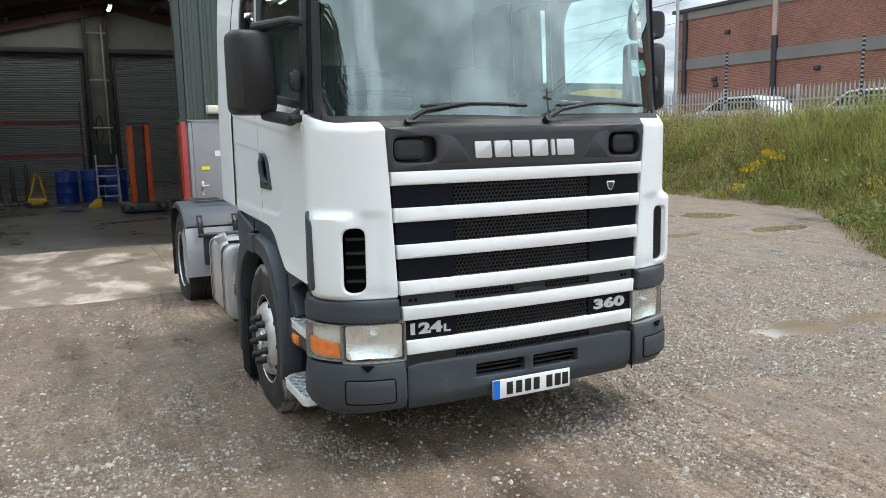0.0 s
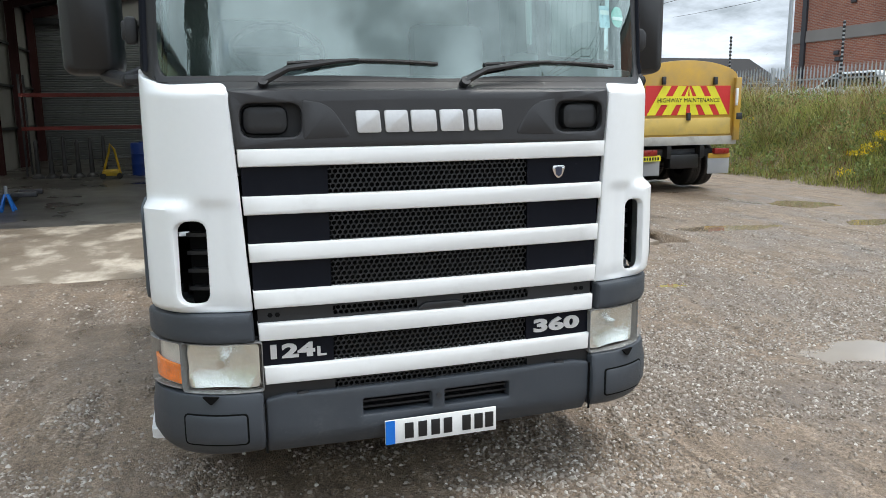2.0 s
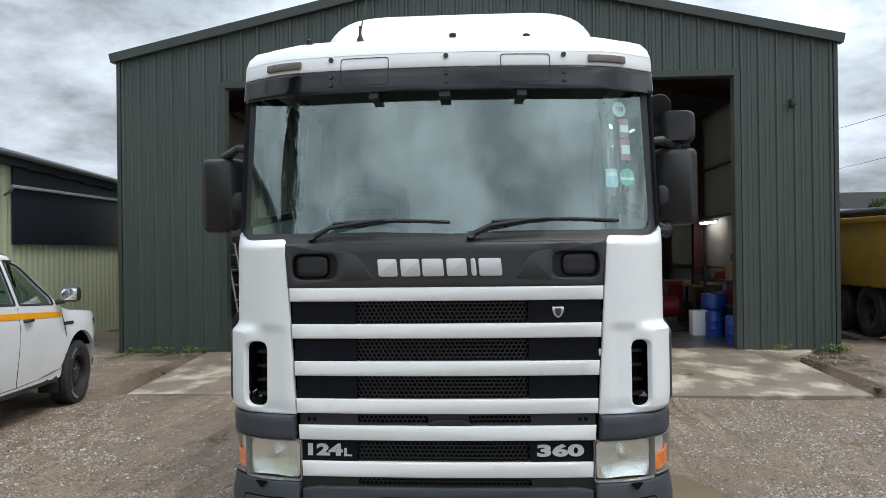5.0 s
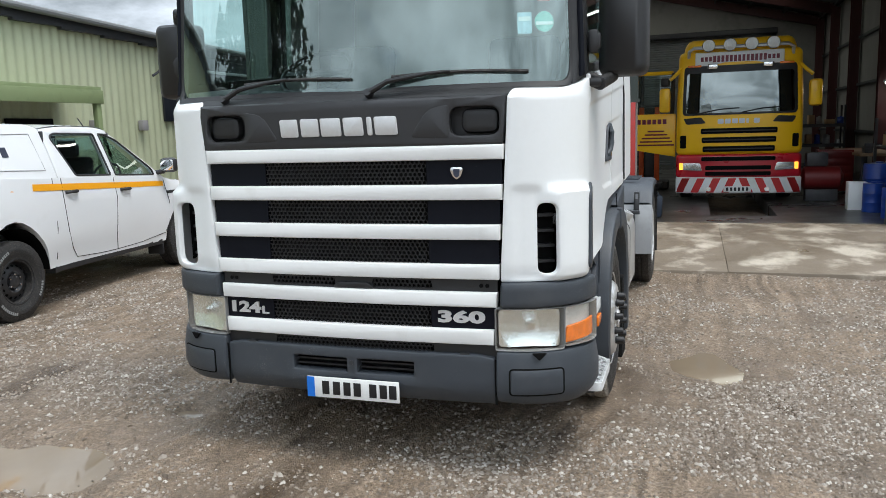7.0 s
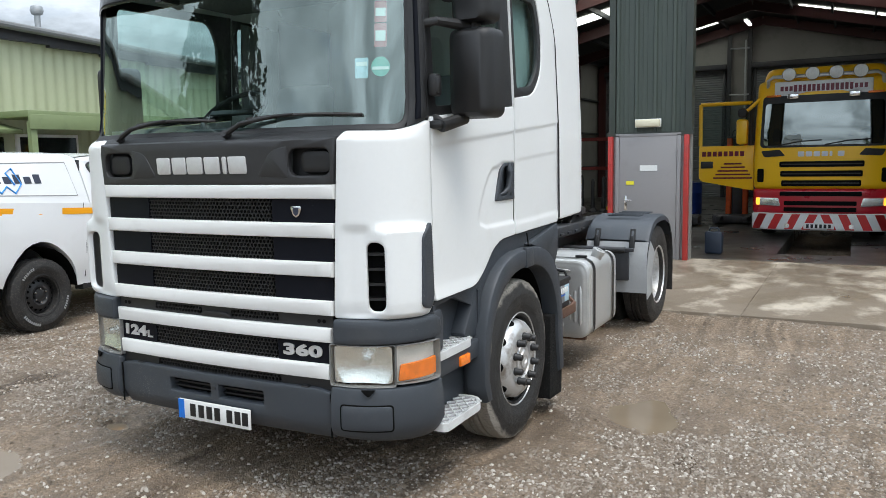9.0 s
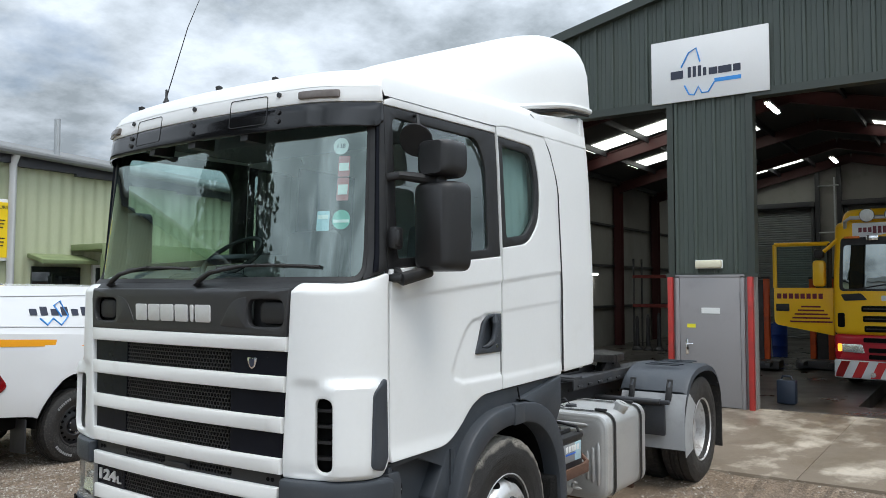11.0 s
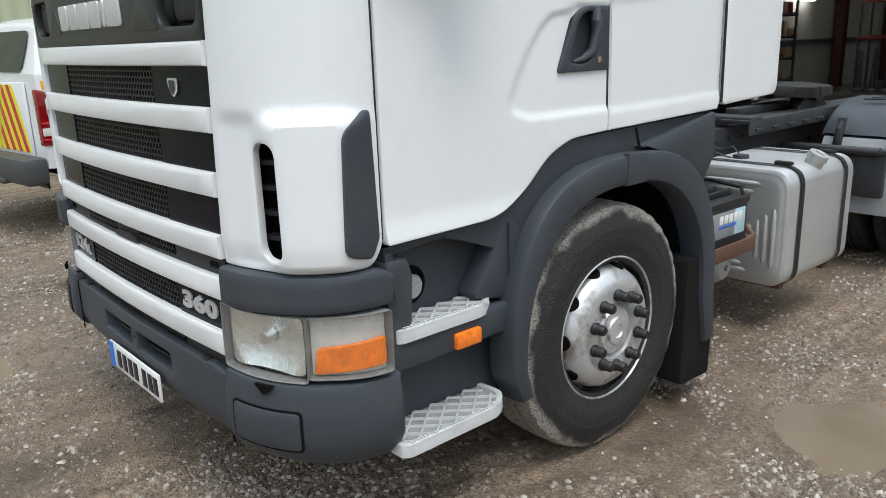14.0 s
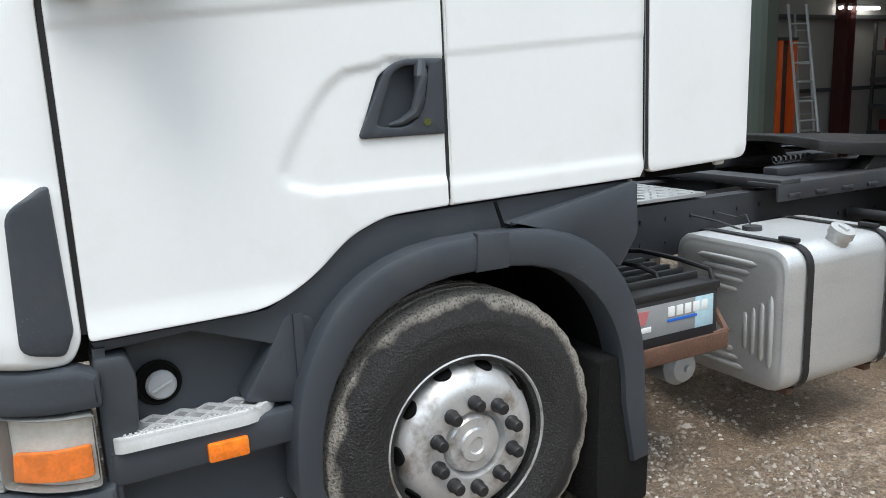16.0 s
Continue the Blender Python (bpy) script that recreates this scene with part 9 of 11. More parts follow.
for s in (-1, 1):
    tp("side_board", box(B(), (s * (TPW - 0.03), 2.9, 1.70), (0.06, 5.6, 1.36), 0.01), M_TIPYEL)
    tp("side_rail", box(B(), (s * (TPW + 0.01), 2.9, 2.32), (0.10, 5.6, 0.12), 0.015), M_TIPYEL)
    tp("corner_post", box(B(), (s * (TPW - 0.02), -0.03, 1.70), (0.14, 0.10, 1.30), 0.012), M_TIPYEL)
    tp("hinge_block", box(B(), (s * (TPW + 0.02), -0.06, 1.55), (0.14, 0.10, 0.14), 0.02), M_STEEL)
    tp("post_lamp", box(B(), (s * 1.13, -0.09, 1.95), (0.05, 0.05, 0.36), 0.01), M_STICKW)
    tp("rear_lamp", box(B(), (s * 0.88, 0.02, 0.82), (0.36, 0.10, 0.12), 0.015), surf("tipper_lamp_red", (0.25, 0.02, 0.015), 0.3, var=0.2, vs=15) if s < 0 else bpy.data.materials["tipper_lamp_red"])
    tp("mud_flap", box(B(), (s * 0.86, 0.06, 0.52), (0.54, 0.03, 0.36), 0.01), surf("grey_flap", (0.34, 0.34, 0.34), 0.7) if s < 0 else bpy.data.materials["grey_flap"], None, "grey mud flap")
    tp("flap_panel", box(B(), (s * 0.86, 0.05, 0.72), (0.54, 0.04, 0.10), 0.01), M_TIPYEL)
    for cy in (1.05, 2.45):
        for k, xo in enumerate((0.0, -0.34)):
            C = Vector((s * (1.02 + xo), cy, 0.52))
            ty = tp("tyre", put(wheel_bm(0.52, 0.29, 0.285), s, C), M_RUBBER)
            if k == 0:
                tp("rim", put(lathe(B(), [(0.29, 0.12), (0.27, 0.05), (0.24, -0.06), (0.12, -0.06), (0.1, 0.05), (0, 0.06)], RX, 24), s, C), M_STEEL, ty)
tp("rear_plate", box(B(), (-0.88, -0.04, 0.70), (0.50, 0.01, 0.10)), M_REFYEL)
for k in range(7):
    tp("plate_mark", box(B(), (-1.07 + 0.063 * k, -0.047, 0.70), (0.04, 0.004, 0.065)), M_INK)
tp("cross_beam", box(B(), (0, 0.25, 0.80), (1.6, 0.16, 0.16), 0.02), M_STEEL)
tp("drawbar", box(B(), (0, 0.15, 0.62), (0.7, 0.25, 0.30), 0.03), M_GREASE)
for s in (-1, 1):
    tp("chassis_rail", box(B(), (s * 0.40, 3.0, 0.82), (0.10, 6.0, 0.26), 0.01), M_GREASE)
    tp("axle", cyl(B(), (-1.0, 1.05 if s < 0 else 2.45, 0.52), (1.0, 1.05 if s < 0 else 2.45, 0.52), 0.11), M_GREASE)
tp("tipper_floor", box(B(), (0, 2.9, 1.04), (2.3, 5.6, 0.10)), M_TIPYEL)
tp("sheet_roll", tube(B(), [(-1.12, 0.1, 2.46), (-1.12, 3.0, 2.50), (-1.12, 5.6, 2.50)], 0.09, 12), M_RUBBER, None, "rolled black load sheet")
tp("front_wall", box(B(), (0, 5.65, 1.9), (2.4, 0.06, 1.7), 0.01), M_TIPYEL)
tcab = tp("cab", box(B(), (0, 7.2, 1.75), (2.3, 1.9, 2.1), 0.12), surf("blue_cab_paint", (0.02, 0.05, 0.28), 0.35), None, "dark blue cab")
tp("light_bar", box(B(), (0, 7.0, 2.90), (1.5, 0.3, 0.14), 0.04), surf("orange_light_bar", (0.75, 0.15, 0.02), 0.3), tcab, "orange roof light bar")
for s in (-1, 1):
    C = Vector((s * 1.0, 7.4, 0.52))
    tp("tyre", put(wheel_bm(0.52, 0.29, 0.285), s, C), M_RUBBER)

# ---- the pale green building ----
GX = -6.4


def corrugated(bm, a0, a1, z0, z1f, pitch=0.075, depth=0.018):
    """Round-wave sheeting in a plane facing -y, from a0 to a1."""
    o = B()
    n = int((a1 - a0) / pitch * 6)
    prev = None
    for k in range(n + 1):
        a = a0 + (a1 - a0) * k / n
        d = depth * 0.5 * (1 - math.cos(2 * math.pi * (a - a0) / pitch))
        cur = (o.verts.new((a, -d, z0)), o.verts.new((a, -d, z1f(a))))
        if prev:
            o.faces.new((prev[0], cur[0], cur[1], prev[1]))
        prev = cur
    bmesh.ops.recalc_face_normals(o, faces=o.faces)
    if o.faces[:][0].normal.y > 0:
        bmesh.ops.reverse_faces(o, faces=o.faces)
    return merge(bm, o)


def to_east(bm, x):
    """Turns a piece that faces -y so that it faces +x at x, its first axis running along y."""
    for v in bm.verts:
        a, d, z = v.co
        v.co = (x - d, a, z)
    return bm


EZ = lambda y: 4.0 - 0.04 * (y - 6.0)
GY0, GY1 = -6.0, 24.0
bm = B()
o = plate(B(), [(GY0, -0.2), (GY1, -0.2), (GY1, EZ(GY1) - 0.02), (GY0, EZ(GY0) - 0.02)], (), 0.15, 0, 0, lambda a, d, z: (GX - 0.01 - d, a, z))
bmesh.ops.recalc_face_normals(o, faces=o.faces)
solo("wall_office", o, M_PALE, "wall of the pale green building", "wall", kind="structure")
o = to_east(corrugated(B(), GY0, GY1, -0.05, lambda a: EZ(a) - 0.03, 0.19, 0.032), GX)
bmesh.ops.recalc_face_normals(o, faces=o.faces)
solo("office_cladding", o, M_PALE, "pale yellow-green corrugated steel wall sheeting", "cladding", kind="structure", angle=60)
o = B()
rings = []
for k in range(int((GY1 - GY0) / 0.035)):
    y = GY0 - 0.2 + 0.035 * k
    dz = 0.014 * math.cos(2 * math.pi * y / 0.14)
    rings.append([Vector((GX + 0.22, y, EZ(y) + 0.03 + dz)), Vector((GX - 4.5, y, EZ(y) + 1.05 + dz)), Vector((GX - 9, y, EZ(y) + 0.0 + dz))])
loft(o, rings, closed=False)
solo("office_roof", o, M_ROOFSH, "grey corrugated roof of the pale green building", "roof", kind="structure", angle=60)
bm = B()
for f in range(30):
    y0, y1 = GY0 + f, GY0 + f + 1
    box(bm, (GX + 0.10, (y0 + y1) / 2, EZ((y0 + y1) / 2) - 0.10), (0.10, 1.0, 0.22))
solo("trim_eaves", bm, M_STEEL, "dark eaves board", "trim", kind="structure")
gut = tube(B(), [(GX + 0.24, GY0, EZ(GY0) - 0.02), (GX + 0.24, GY1, EZ(GY1) - 0.02)], 0.06, 10)
solo("gutter", gut, surf("weathered_gutter", (0.15, 0.155, 0.155), 0.55, var=0.15, vs=3), "grey half-round eaves gutter", "gutter", kind="structure")
dp = tube(B(), [(GX + 0.22, 7.0, EZ(7.0) - 0.05), (GX + 0.12, 7.0, EZ(7.0) - 0.2), (GX + 0.10, 7.0, 0.0)], 0.055, 12)
solo("downpipe", dp, surf("pale_downpipe", (0.55, 0.56, 0.56), 0.45, var=0.06), "pale grey plastic downpipe on the green wall", "pipe", origin=(GX + 0.1, 7.0, 0.0))
# opening-hours sign
sg = thing("hours_sign", (GX + 0.06, 6.42, 2.30), "yellow opening hours sign with black writing", "sign", shift=(GX + 0.06, 6.42, 2.30))
part("sign_frame", box(B(), (GX + 0.06, 6.66, 2.74), (0.06, 0.72, 0.94), 0.01), M_SIGNW, sg)
part("sign_face", box(B(), (GX + 0.095, 6.66, 2.74), (0.012, 0.62, 0.84)), M_SIGNY, sg)
for words, z, size in (("OPENING HOURS", 3.08, 0.072), ("SUMMER", 2.95, 0.055), ("WINTER", 2.68, 0.055)):
    o = text_bm(words, size, 1.0, 0.001)
    o.transform(FACE_RIGHT)
    o.transform(Matrix.Translation((GX + 0.104, 6.66, z)))
    part("wording", o, M_INK, sg, "black sign lettering")
for z, ws in ((2.885, (0.2, 0.22)), (2.83, (0.18, 0.2)), (2.775, (0.12, 0.16)), (2.61, (0.2, 0.22)), (2.555, (0.18, 0.2)), (2.50, (0.16, 0.18))):
    for k, w in enumerate(ws):
        part("sign_bar", box(B(), (GX + 0.104, 6.52 + 0.28 * k, z), (0.003, w, 0.018)), M_INK, sg)
# black board, steel arm, canopies, boxes
solo("black_board", box(B(), (GX + 0.07, 15.95, 2.78), (0.05, 4.7, 1.5), 0.006), M_BLACKBRD, "large black board fixed to the green wall", "board", origin=(GX + 0.07, 16.2, 2.0))
arm = thing("steel_arm", (GX + 0.1, 13.6, 3.05), "pale steel gate rail reaching from the green wall", "rail", shift=(GX + 0.1, 13.6, 3.05))
part("bar", box(B(), (GX + 0.14, 15.7, 3.10), (0.06, 4.4, 0.06), 0.008), M_GALV, arm)
part("hook", tube(B(), [(GX + 0.14, 13.55, 3.10), (GX + 0.16, 13.4, 3.0), (GX + 0.10, 13.3, 2.92)], 0.025, 8), M_STEEL, arm)
for y0, y1 in ((8.0, 10.9),):
    cn = thing("porch_canopy", (GX + 0.3, (y0 + y1) / 2, 0.0), "green painted timber porch canopy", "canopy", shift=(GX + 0.3, (y0 + y1) / 2, 0.0))
    part("roof_board", box(B(), (GX + 0.45, (y0 + y1) / 2, 2.52), (0.95, y1 - y0, 0.10), 0.01), M_PALETRIM, cn)
    part("fascia", box(B(), (GX + 0.94, (y0 + y1) / 2, 2.40), (0.04, y1 - y0, 0.22), 0.006), M_PALETRIM, cn)
    for y in (y0 + 0.08, y1 - 0.08):
        part("post", box(B(), (GX + 0.88, y, 1.2), (0.10, 0.10, 2.4), 0.008), M_PALETRIM, cn)
    part("window_frame", box(B(), (GX + 0.06, 8.9, 1.75), (0.06, 1.1, 1.0), 0.01), M_SIGNW, cn)
    part("window_pane", box(B(), (GX + 0.095, 8.9, 1.75), (0.012, 1.0, 0.9)), M_PKGLASS, cn)
    # near-black slab on the uncut wall paints the doorway's dark inside
    part("doorway", box(B(), (GX + 0.06, 10.2, 1.05), (0.05, 0.95, 2.05), 0.01), M_DARK, cn)
cn = thing("window_hood", (GX + 0.2, 7.9, 2.2), "small green hood over a window", "canopy", shift=(GX + 0.2, 7.9, 2.2))
part("hood", box(B(), (GX + 0.25, 7.75, 2.32), (0.5, 0.9, 0.07), 0.01, Matrix.Rotation(radians(12), 4, "Y")), M_PALETRIM, cn)
part("window_pane", box(B(), (GX + 0.05, 7.75, 1.80), (0.04, 0.8, 0.8), 0.006), M_PKGLASS, cn)
for y in (11.6, 12.9):
    solo("wall_box", box(B(), (GX + 0.10, y, 1.95), (0.12, 0.16, 0.2), 0.015), M_DOORGREY, "small grey vent box on the green wall", "vent", "wall boxes", origin=(GX + 0.1, y, 1.85))
vent = lathe(B(), [(0, 0), (0.05, 0), (0.05, 0.28), (0.09, 0.30), (0.11, 0.36), (0.09, 0.43), (0, 0.46)], pose(GX - 0.6, 9.35, EZ(9) + 0.12), 16)
solo("roof_vent", vent, M_GALV, "round metal roof ventilator", "vent", origin=(GX - 0.6, 9.35, EZ(9)))
pipe = tube(B(), [(GX - 0.3, 7.9, EZ(8)), (GX - 0.3, 7.9, EZ(8) + 0.75)], 0.05, 10)
solo("flue_pipe", pipe, M_GALV, "grey flue pipe on the office roof", "pipe", origin=(GX - 0.3, 7.9, EZ(8)))

# ---- bank, grass and weeds ----


def leaf_mat(name, col, island=0.8, through_=0.35):
    m = surf(name, col, 0.6, var=0.5, vs=1.3, grain=0.25, gs=9, island=island, spec=0.3)
    n, l = m.node_tree.nodes, m.node_tree.links
    bs_ = n["Principled BSDF"]
    tr = n.new("ShaderNodeBsdfTranslucent")
    l.new(bs_.inputs["Base Color"].links[0].from_socket, tr.inputs["Color"])
    mx = n.new("ShaderNodeMixShader")
    mx.inputs["Fac"].default_value = through_
    l.new(bs_.outputs["BSDF"], mx.inputs[1])
    l.new(tr.outputs["BSDF"], mx.inputs[2])
    l.new(mx.outputs["Shader"], n["Material Output"].inputs["Surface"])
    return m


M_GRASS = leaf_mat("grass_blades", (0.265, 0.275, 0.075), 1.2)
M_STRAW = leaf_mat("dry_grass", (0.40, 0.32, 0.15), 0.7)
M_WEED = leaf_mat("weed_leaves", (0.180, 0.225, 0.070), 0.9)
M_FLOWER = leaf_mat("yellow_flowers", (0.75, 0.55, 0.02), 0.4)
M_LEAF = leaf_mat("tree_leaves", (0.045, 0.075, 0.020), 0.9)
M_NEEDLE = leaf_mat("conifer_needles", (0.018, 0.030, 0.014), 0.8)
M_BARK = surf("tree_bark", (0.09, 0.07, 0.05), 0.9, var=0.3, vs=5, bump=0.4, bs=30, stretch=(1, 1, 0.3))


def in_bank(rng):
    while True:
        x, y = rng.uniform(6.5, 22), rng.uniform(1.0, 30)
        d = foot_dist(x, y)
        if 0.02 < d < 8.5 and rng.uniform() < 1.25 - d / 8.5 and not (9.7 < x < 12.6 and 14 < y < 24):
            return x, y, d


def tall_spot(rng):
    x, y = rng.uniform(15.0, 19.0), rng.uniform(8.0, 14.5)
    return x, y, foot_dist(x, y)


def blades(name, count, seed, hmin, hmax, mat, label, width=0.010, lean=0.5, tuft=26, spread=0.16, heads=None, spot=in_bank):
    """Tufts of arching blades, each tuft leaning its own way; some carry seed heads."""
    rng = np.random.RandomState(seed)
    vs, fs, hv, hf = [], [], [], []
    for i in range(count // tuft):
        cx, cy, d = spot(rng)
        ta, tl, th = rng.uniform(0, 6.283), rng.uniform(0.1, 1.0), rng.uniform(0.55, 1.15)
        for j in range(tuft):
            x, y = cx + rng.normal() * spread, cy + rng.normal() * spread
            if foot_dist(x, y) < -0.12:
                continue
            h = rng.uniform(hmin, hmax) * th * (0.25 + 0.75 * min(1, max(0, d) / 1.3)) * (1.0 + 0.35 * smooth(1.0, 3.0, d)) * (0.7 + 0.7 * max(0, lump(x, y, 0.8, 2.0) + 0.3))
            a = rng.uniform(0, 6.283)
            b = ta + rng.normal() * 0.9
            ln = lean * h * (0.25 + 0.9 * tl * rng.uniform())
            w = width * rng.uniform(0.6, 1.3)
            wx, wy = math.cos(a) * w, math.sin(a) * w
            z = ground_z(x, y) - 0.02
            lx, ly = math.cos(b) * ln, math.sin(b) * ln
            droop = rng.uniform(0.75, 1.0)
            k = len(vs)
            vs += [(x - wx, y - wy, z), (x + wx, y + wy, z),
                   (x + wx * 0.9 + lx * 0.15, y + wy * 0.9 + ly * 0.15, z + h * 0.45), (x - wx * 0.9 + lx * 0.15, y - wy * 0.9 + ly * 0.15, z + h * 0.45),
                   (x + wx * 0.6 + lx * 0.55, y + wy * 0.6 + ly * 0.55, z + h * 0.85), (x - wx * 0.6 + lx * 0.55, y - wy * 0.6 + ly * 0.55, z + h * 0.85),
                   (x + lx * 1.15, y + ly * 1.15, z + h * droop)]
            fs += [(k, k + 1, k + 2, k + 3), (k + 3, k + 2, k + 4, k + 5), (k + 5, k + 4, k + 6)]
            if heads and rng.uniform() < 0.35:
                px, py, pz = x + lx * 1.15, y + ly * 1.15, z + h * droop
                q = len(hv)
                e = 0.011
                hv += [(px, py, pz + 0.06), (px + e, py, pz), (px - e * 0.5, py + e * 0.87, pz), (px - e * 0.5, py - e * 0.87, pz), (px - lx * 0.12, py - ly * 0.12, pz - 0.06)]
                hf += [(q, q + 1, q + 2), (q, q + 2, q + 3), (q, q + 3, q + 1), (q + 4, q + 2, q + 1), (q + 4, q + 3, q + 2), (q + 4, q + 1, q + 3)]
    me = bpy.data.meshes.new(name)
    me.from_pydata(vs, [], fs)
    me.materials.append(mat)
    tagged(new(name, me), label, "grass", kind="stuff")
    if heads:
        me = bpy.data.meshes.new("seed_heads")
        me.from_pydata(hv, [], hf)
        me.materials.append(heads)
        tagged(new("seed_heads", me), "rusty brown seed heads above the bank grass", "grass", kind="stuff")


M_SEED = leaf_mat("brown_seed_heads", (0.24, 0.12, 0.055), 0.7)
blades("bank_grass", 70000, 11, 0.26, 0.72, M_GRASS, "long uncut green grass on the bank", 0.009, 1.4)
blades("dry_grass", 26000, 12, 0.45, 1.05, M_STRAW, "dry straw-coloured seed grass on the bank", 0.005, 1.2, 16, 0.22, M_SEED)

blades("tall_grass", 9000, 14, 0.7, 1.25, M_GRASS, "tall rank grass on top of the bank", 0.008, 0.9, 20, 0.25, None, tall_spot)


def leaf_cloud(vs, fs, c, rad, count, size, rng, flat=0.7):
    for _ in range(count):
        v = rng.normal(size=3)
        v = v / np.linalg.norm(v) * rng.uniform(0.25, 1.0) ** 0.5
        p = np.array(c) + v * np.array(rad)
        a, b = rng.normal(size=3), rng.normal(size=3)
        a /= np.linalg.norm(a)
        b -= a * a.dot(b)
        b /= np.linalg.norm(b)
        s = size * rng.uniform(0.6, 1.4)
        k = len(vs)
        vs += [tuple(p - a * s), tuple(p + b * s * 0.5), tuple(p + a * s), tuple(p - b * s * 0.5)]
        fs.append((k, k + 1, k + 2, k + 3))


def mesh_stuff(name, vs, fs, mat, label, category, kind="stuff"):
    me = bpy.data.meshes.new(name)
    me.from_pydata(vs, [], fs)
    me.materials.append(mat)
    return tagged(new(name, me), label, category, kind=kind)


rng = np.random.RandomState(21)
vs, fs = [], []
for _ in range(1700):
    x, y, d = in_bank(rng)
    tall = rng.uniform(0.10, 0.50) * min(1.0, 0.35 + d)
    leaf_cloud(vs, fs, (x, y, ground_z(x, y) + tall), (0.26, 0.26, tall + 0.03), 46, rng.choice([0.022, 0.032, 0.048]), rng)
mesh_stuff("bank_weeds", vs, fs, M_WEED, "leafy green weeds among the bank grass", "weeds")
vs, fs = [], []
for _ in range(46):
    x, y, d = in_bank(rng)
    if d > 4:
        continue
    leaf_cloud(vs, fs, (x, y, ground_z(x, y) + rng.uniform(0.3, 0.75)), (0.20, 0.20, 0.12), 60, 0.020, rng)
for x, y, h in ((17.5, 10.8, 1.55), (17.8, 11.2, 1.45), (16.0, 13.8, 0.6), (15.7, 14.4, 0.55), (16.4, 14.1, 0.5), (18.3, 9.9, 1.2)):
    for j in range(5):
        leaf_cloud(vs, fs, (x + rng.normal() * 0.2, y + rng.normal() * 0.2, ground_z(x, y) + h + rng.normal() * 0.06), (0.18, 0.18, 0.07), 60, 0.022, rng)
mesh_stuff("yellow_flowers", vs, fs, M_FLOWER, "clumps of small yellow wild flowers", "flowers")
vs, fs = [], []
for _ in range(60):
    t = rng.uniform()
    x, y = (rng.uniform(-4.1, -2.4), 13.25) if t < 0.4 else ((rng.uniform(7.4, 8.6), 13.2) if t < 0.8 else (rng.uniform(8.5, 8.8), rng.uniform(13.2, 16)))
    leaf_cloud(vs, fs, (x, y, 0.08), (0.10, 0.06, 0.08), 9, 0.028, rng)
mesh_stuff("wall_weeds", vs, fs, M_WEED, "small weeds along the foot of the green wall", "weeds")

# ---- palisade fence, lamp posts, wires ----
FXX = 20.0
bm = B()
vsp = []
y = 3.0
fence = thing("palisade_fence", (FXX, 20, 1.0), "grey galvanised palisade fence on top of the bank", "fence", shift=(FXX, 20, 1.0))
o = B()
for k in range(290):
    y = 2.0 + 0.145 * k
    z = 0.95
    a = [o.verts.new(p) for p in ((FXX, y - 0.032, z), (FXX - 0.012, y, z), (FXX, y + 0.032, z))]
    b = [o.verts.new(p) for p in ((FXX, y - 0.032, z + 1.9), (FXX - 0.012, y, z + 1.95), (FXX, y + 0.032, z + 1.9))]
    c = o.verts.new((FXX, y, z + 2.05))
    o.faces.new((a[0], a[1], b[1], b[0]))
    o.faces.new((a[1], a[2], b[2], b[1]))
    o.faces.new((b[0], b[1], c))
    o.faces.new((b[1], b[2], c))
pl = part("pale", o, M_GALV, fence)
pl["kind"] = "stuff"
for z in (1.35, 2.55):
    part("rail", box(B(), (FXX + 0.03, 23, z), (0.04, 42, 0.05)), M_GALV, fence)
for k in range(15):
    part("post", box(B(), (FXX + 0.07, 2.2 + 2.9 * k, 1.9), (0.10, 0.06, 2.2), 0.006), M_GALV, fence)
for k, yy in enumerate((9.5, 14.2, 19.0, 24.0)):
    po = thing("electric_fence_post", (FXX - 0.5, yy, 1.0), "slim post with black insulators of an electric fence", "post", "electric fence posts", shift=(FXX - 0.5, yy, 1.0))
    part("pole", cyl(B(), (FXX - 0.5, yy, 0.8), (FXX - 0.5, yy, 4.15), 0.035, 0.03, 10), M_GALV, po)
    o = B()
    for j in range(14):
        lathe(o, [(0.03, 0), (0.046, 0.025), (0.046, 0.05), (0.03, 0.075)], pose(FXX - 0.5, yy, 2.5 + 0.12 * j), 10)
    pieces("insulator", o, M_BLACKP, po)


def street_lamp(x, y, z, h, arm):
    lp = thing("street_lamp", (x, y, z), "tall grey steel street lamp post", "street lamp", "street lamps", shift=(x, y, z))
    part("pole", cyl(B(), (x, y, z), (x, y, z + h), 0.09, 0.05, 12), M_GALV, lp)
    part("arm", tube(B(), [(x, y, z + h), (x - arm * 0.5, y, z + h + 0.1), (x - arm, y, z + h + 0.1)], 0.03, 8), M_GALV, lp)
    part("lamp_head", box(B(), (x - arm - 0.25, y, z + h + 0.1), (0.55, 0.2, 0.1), 0.04), M_GALV, lp)


street_lamp(22.5, 24.6, 0.5, 10.5, 1.0)
street_lamp(22.0, 46.0, 0.5, 8.5, 1.2)
for k, (a, b, dz) in enumerate((((19.5, -17.5, 8.6), (24, 60, 9.5), 0), ((19.9, -17.5, 8.5), (40, 58, 9.0), 0), ((19.2, -17.5, 8.4), (30, 70, 8.0), 0))):
    pts = []
    for i in range(17):
        t = i / 16
        pts.append((a[0] + (b[0] - a[0]) * t, a[1] + (b[1] - a[1]) * t, a[2] + (b[2] - a[2]) * t - 2.0 * 4 * t * (1 - t) * 0.5))
    solo("overhead_wire", tube(B(), pts, 0.014, 5), M_SEAL, "thin black overhead wire", "wire", "overhead wires")

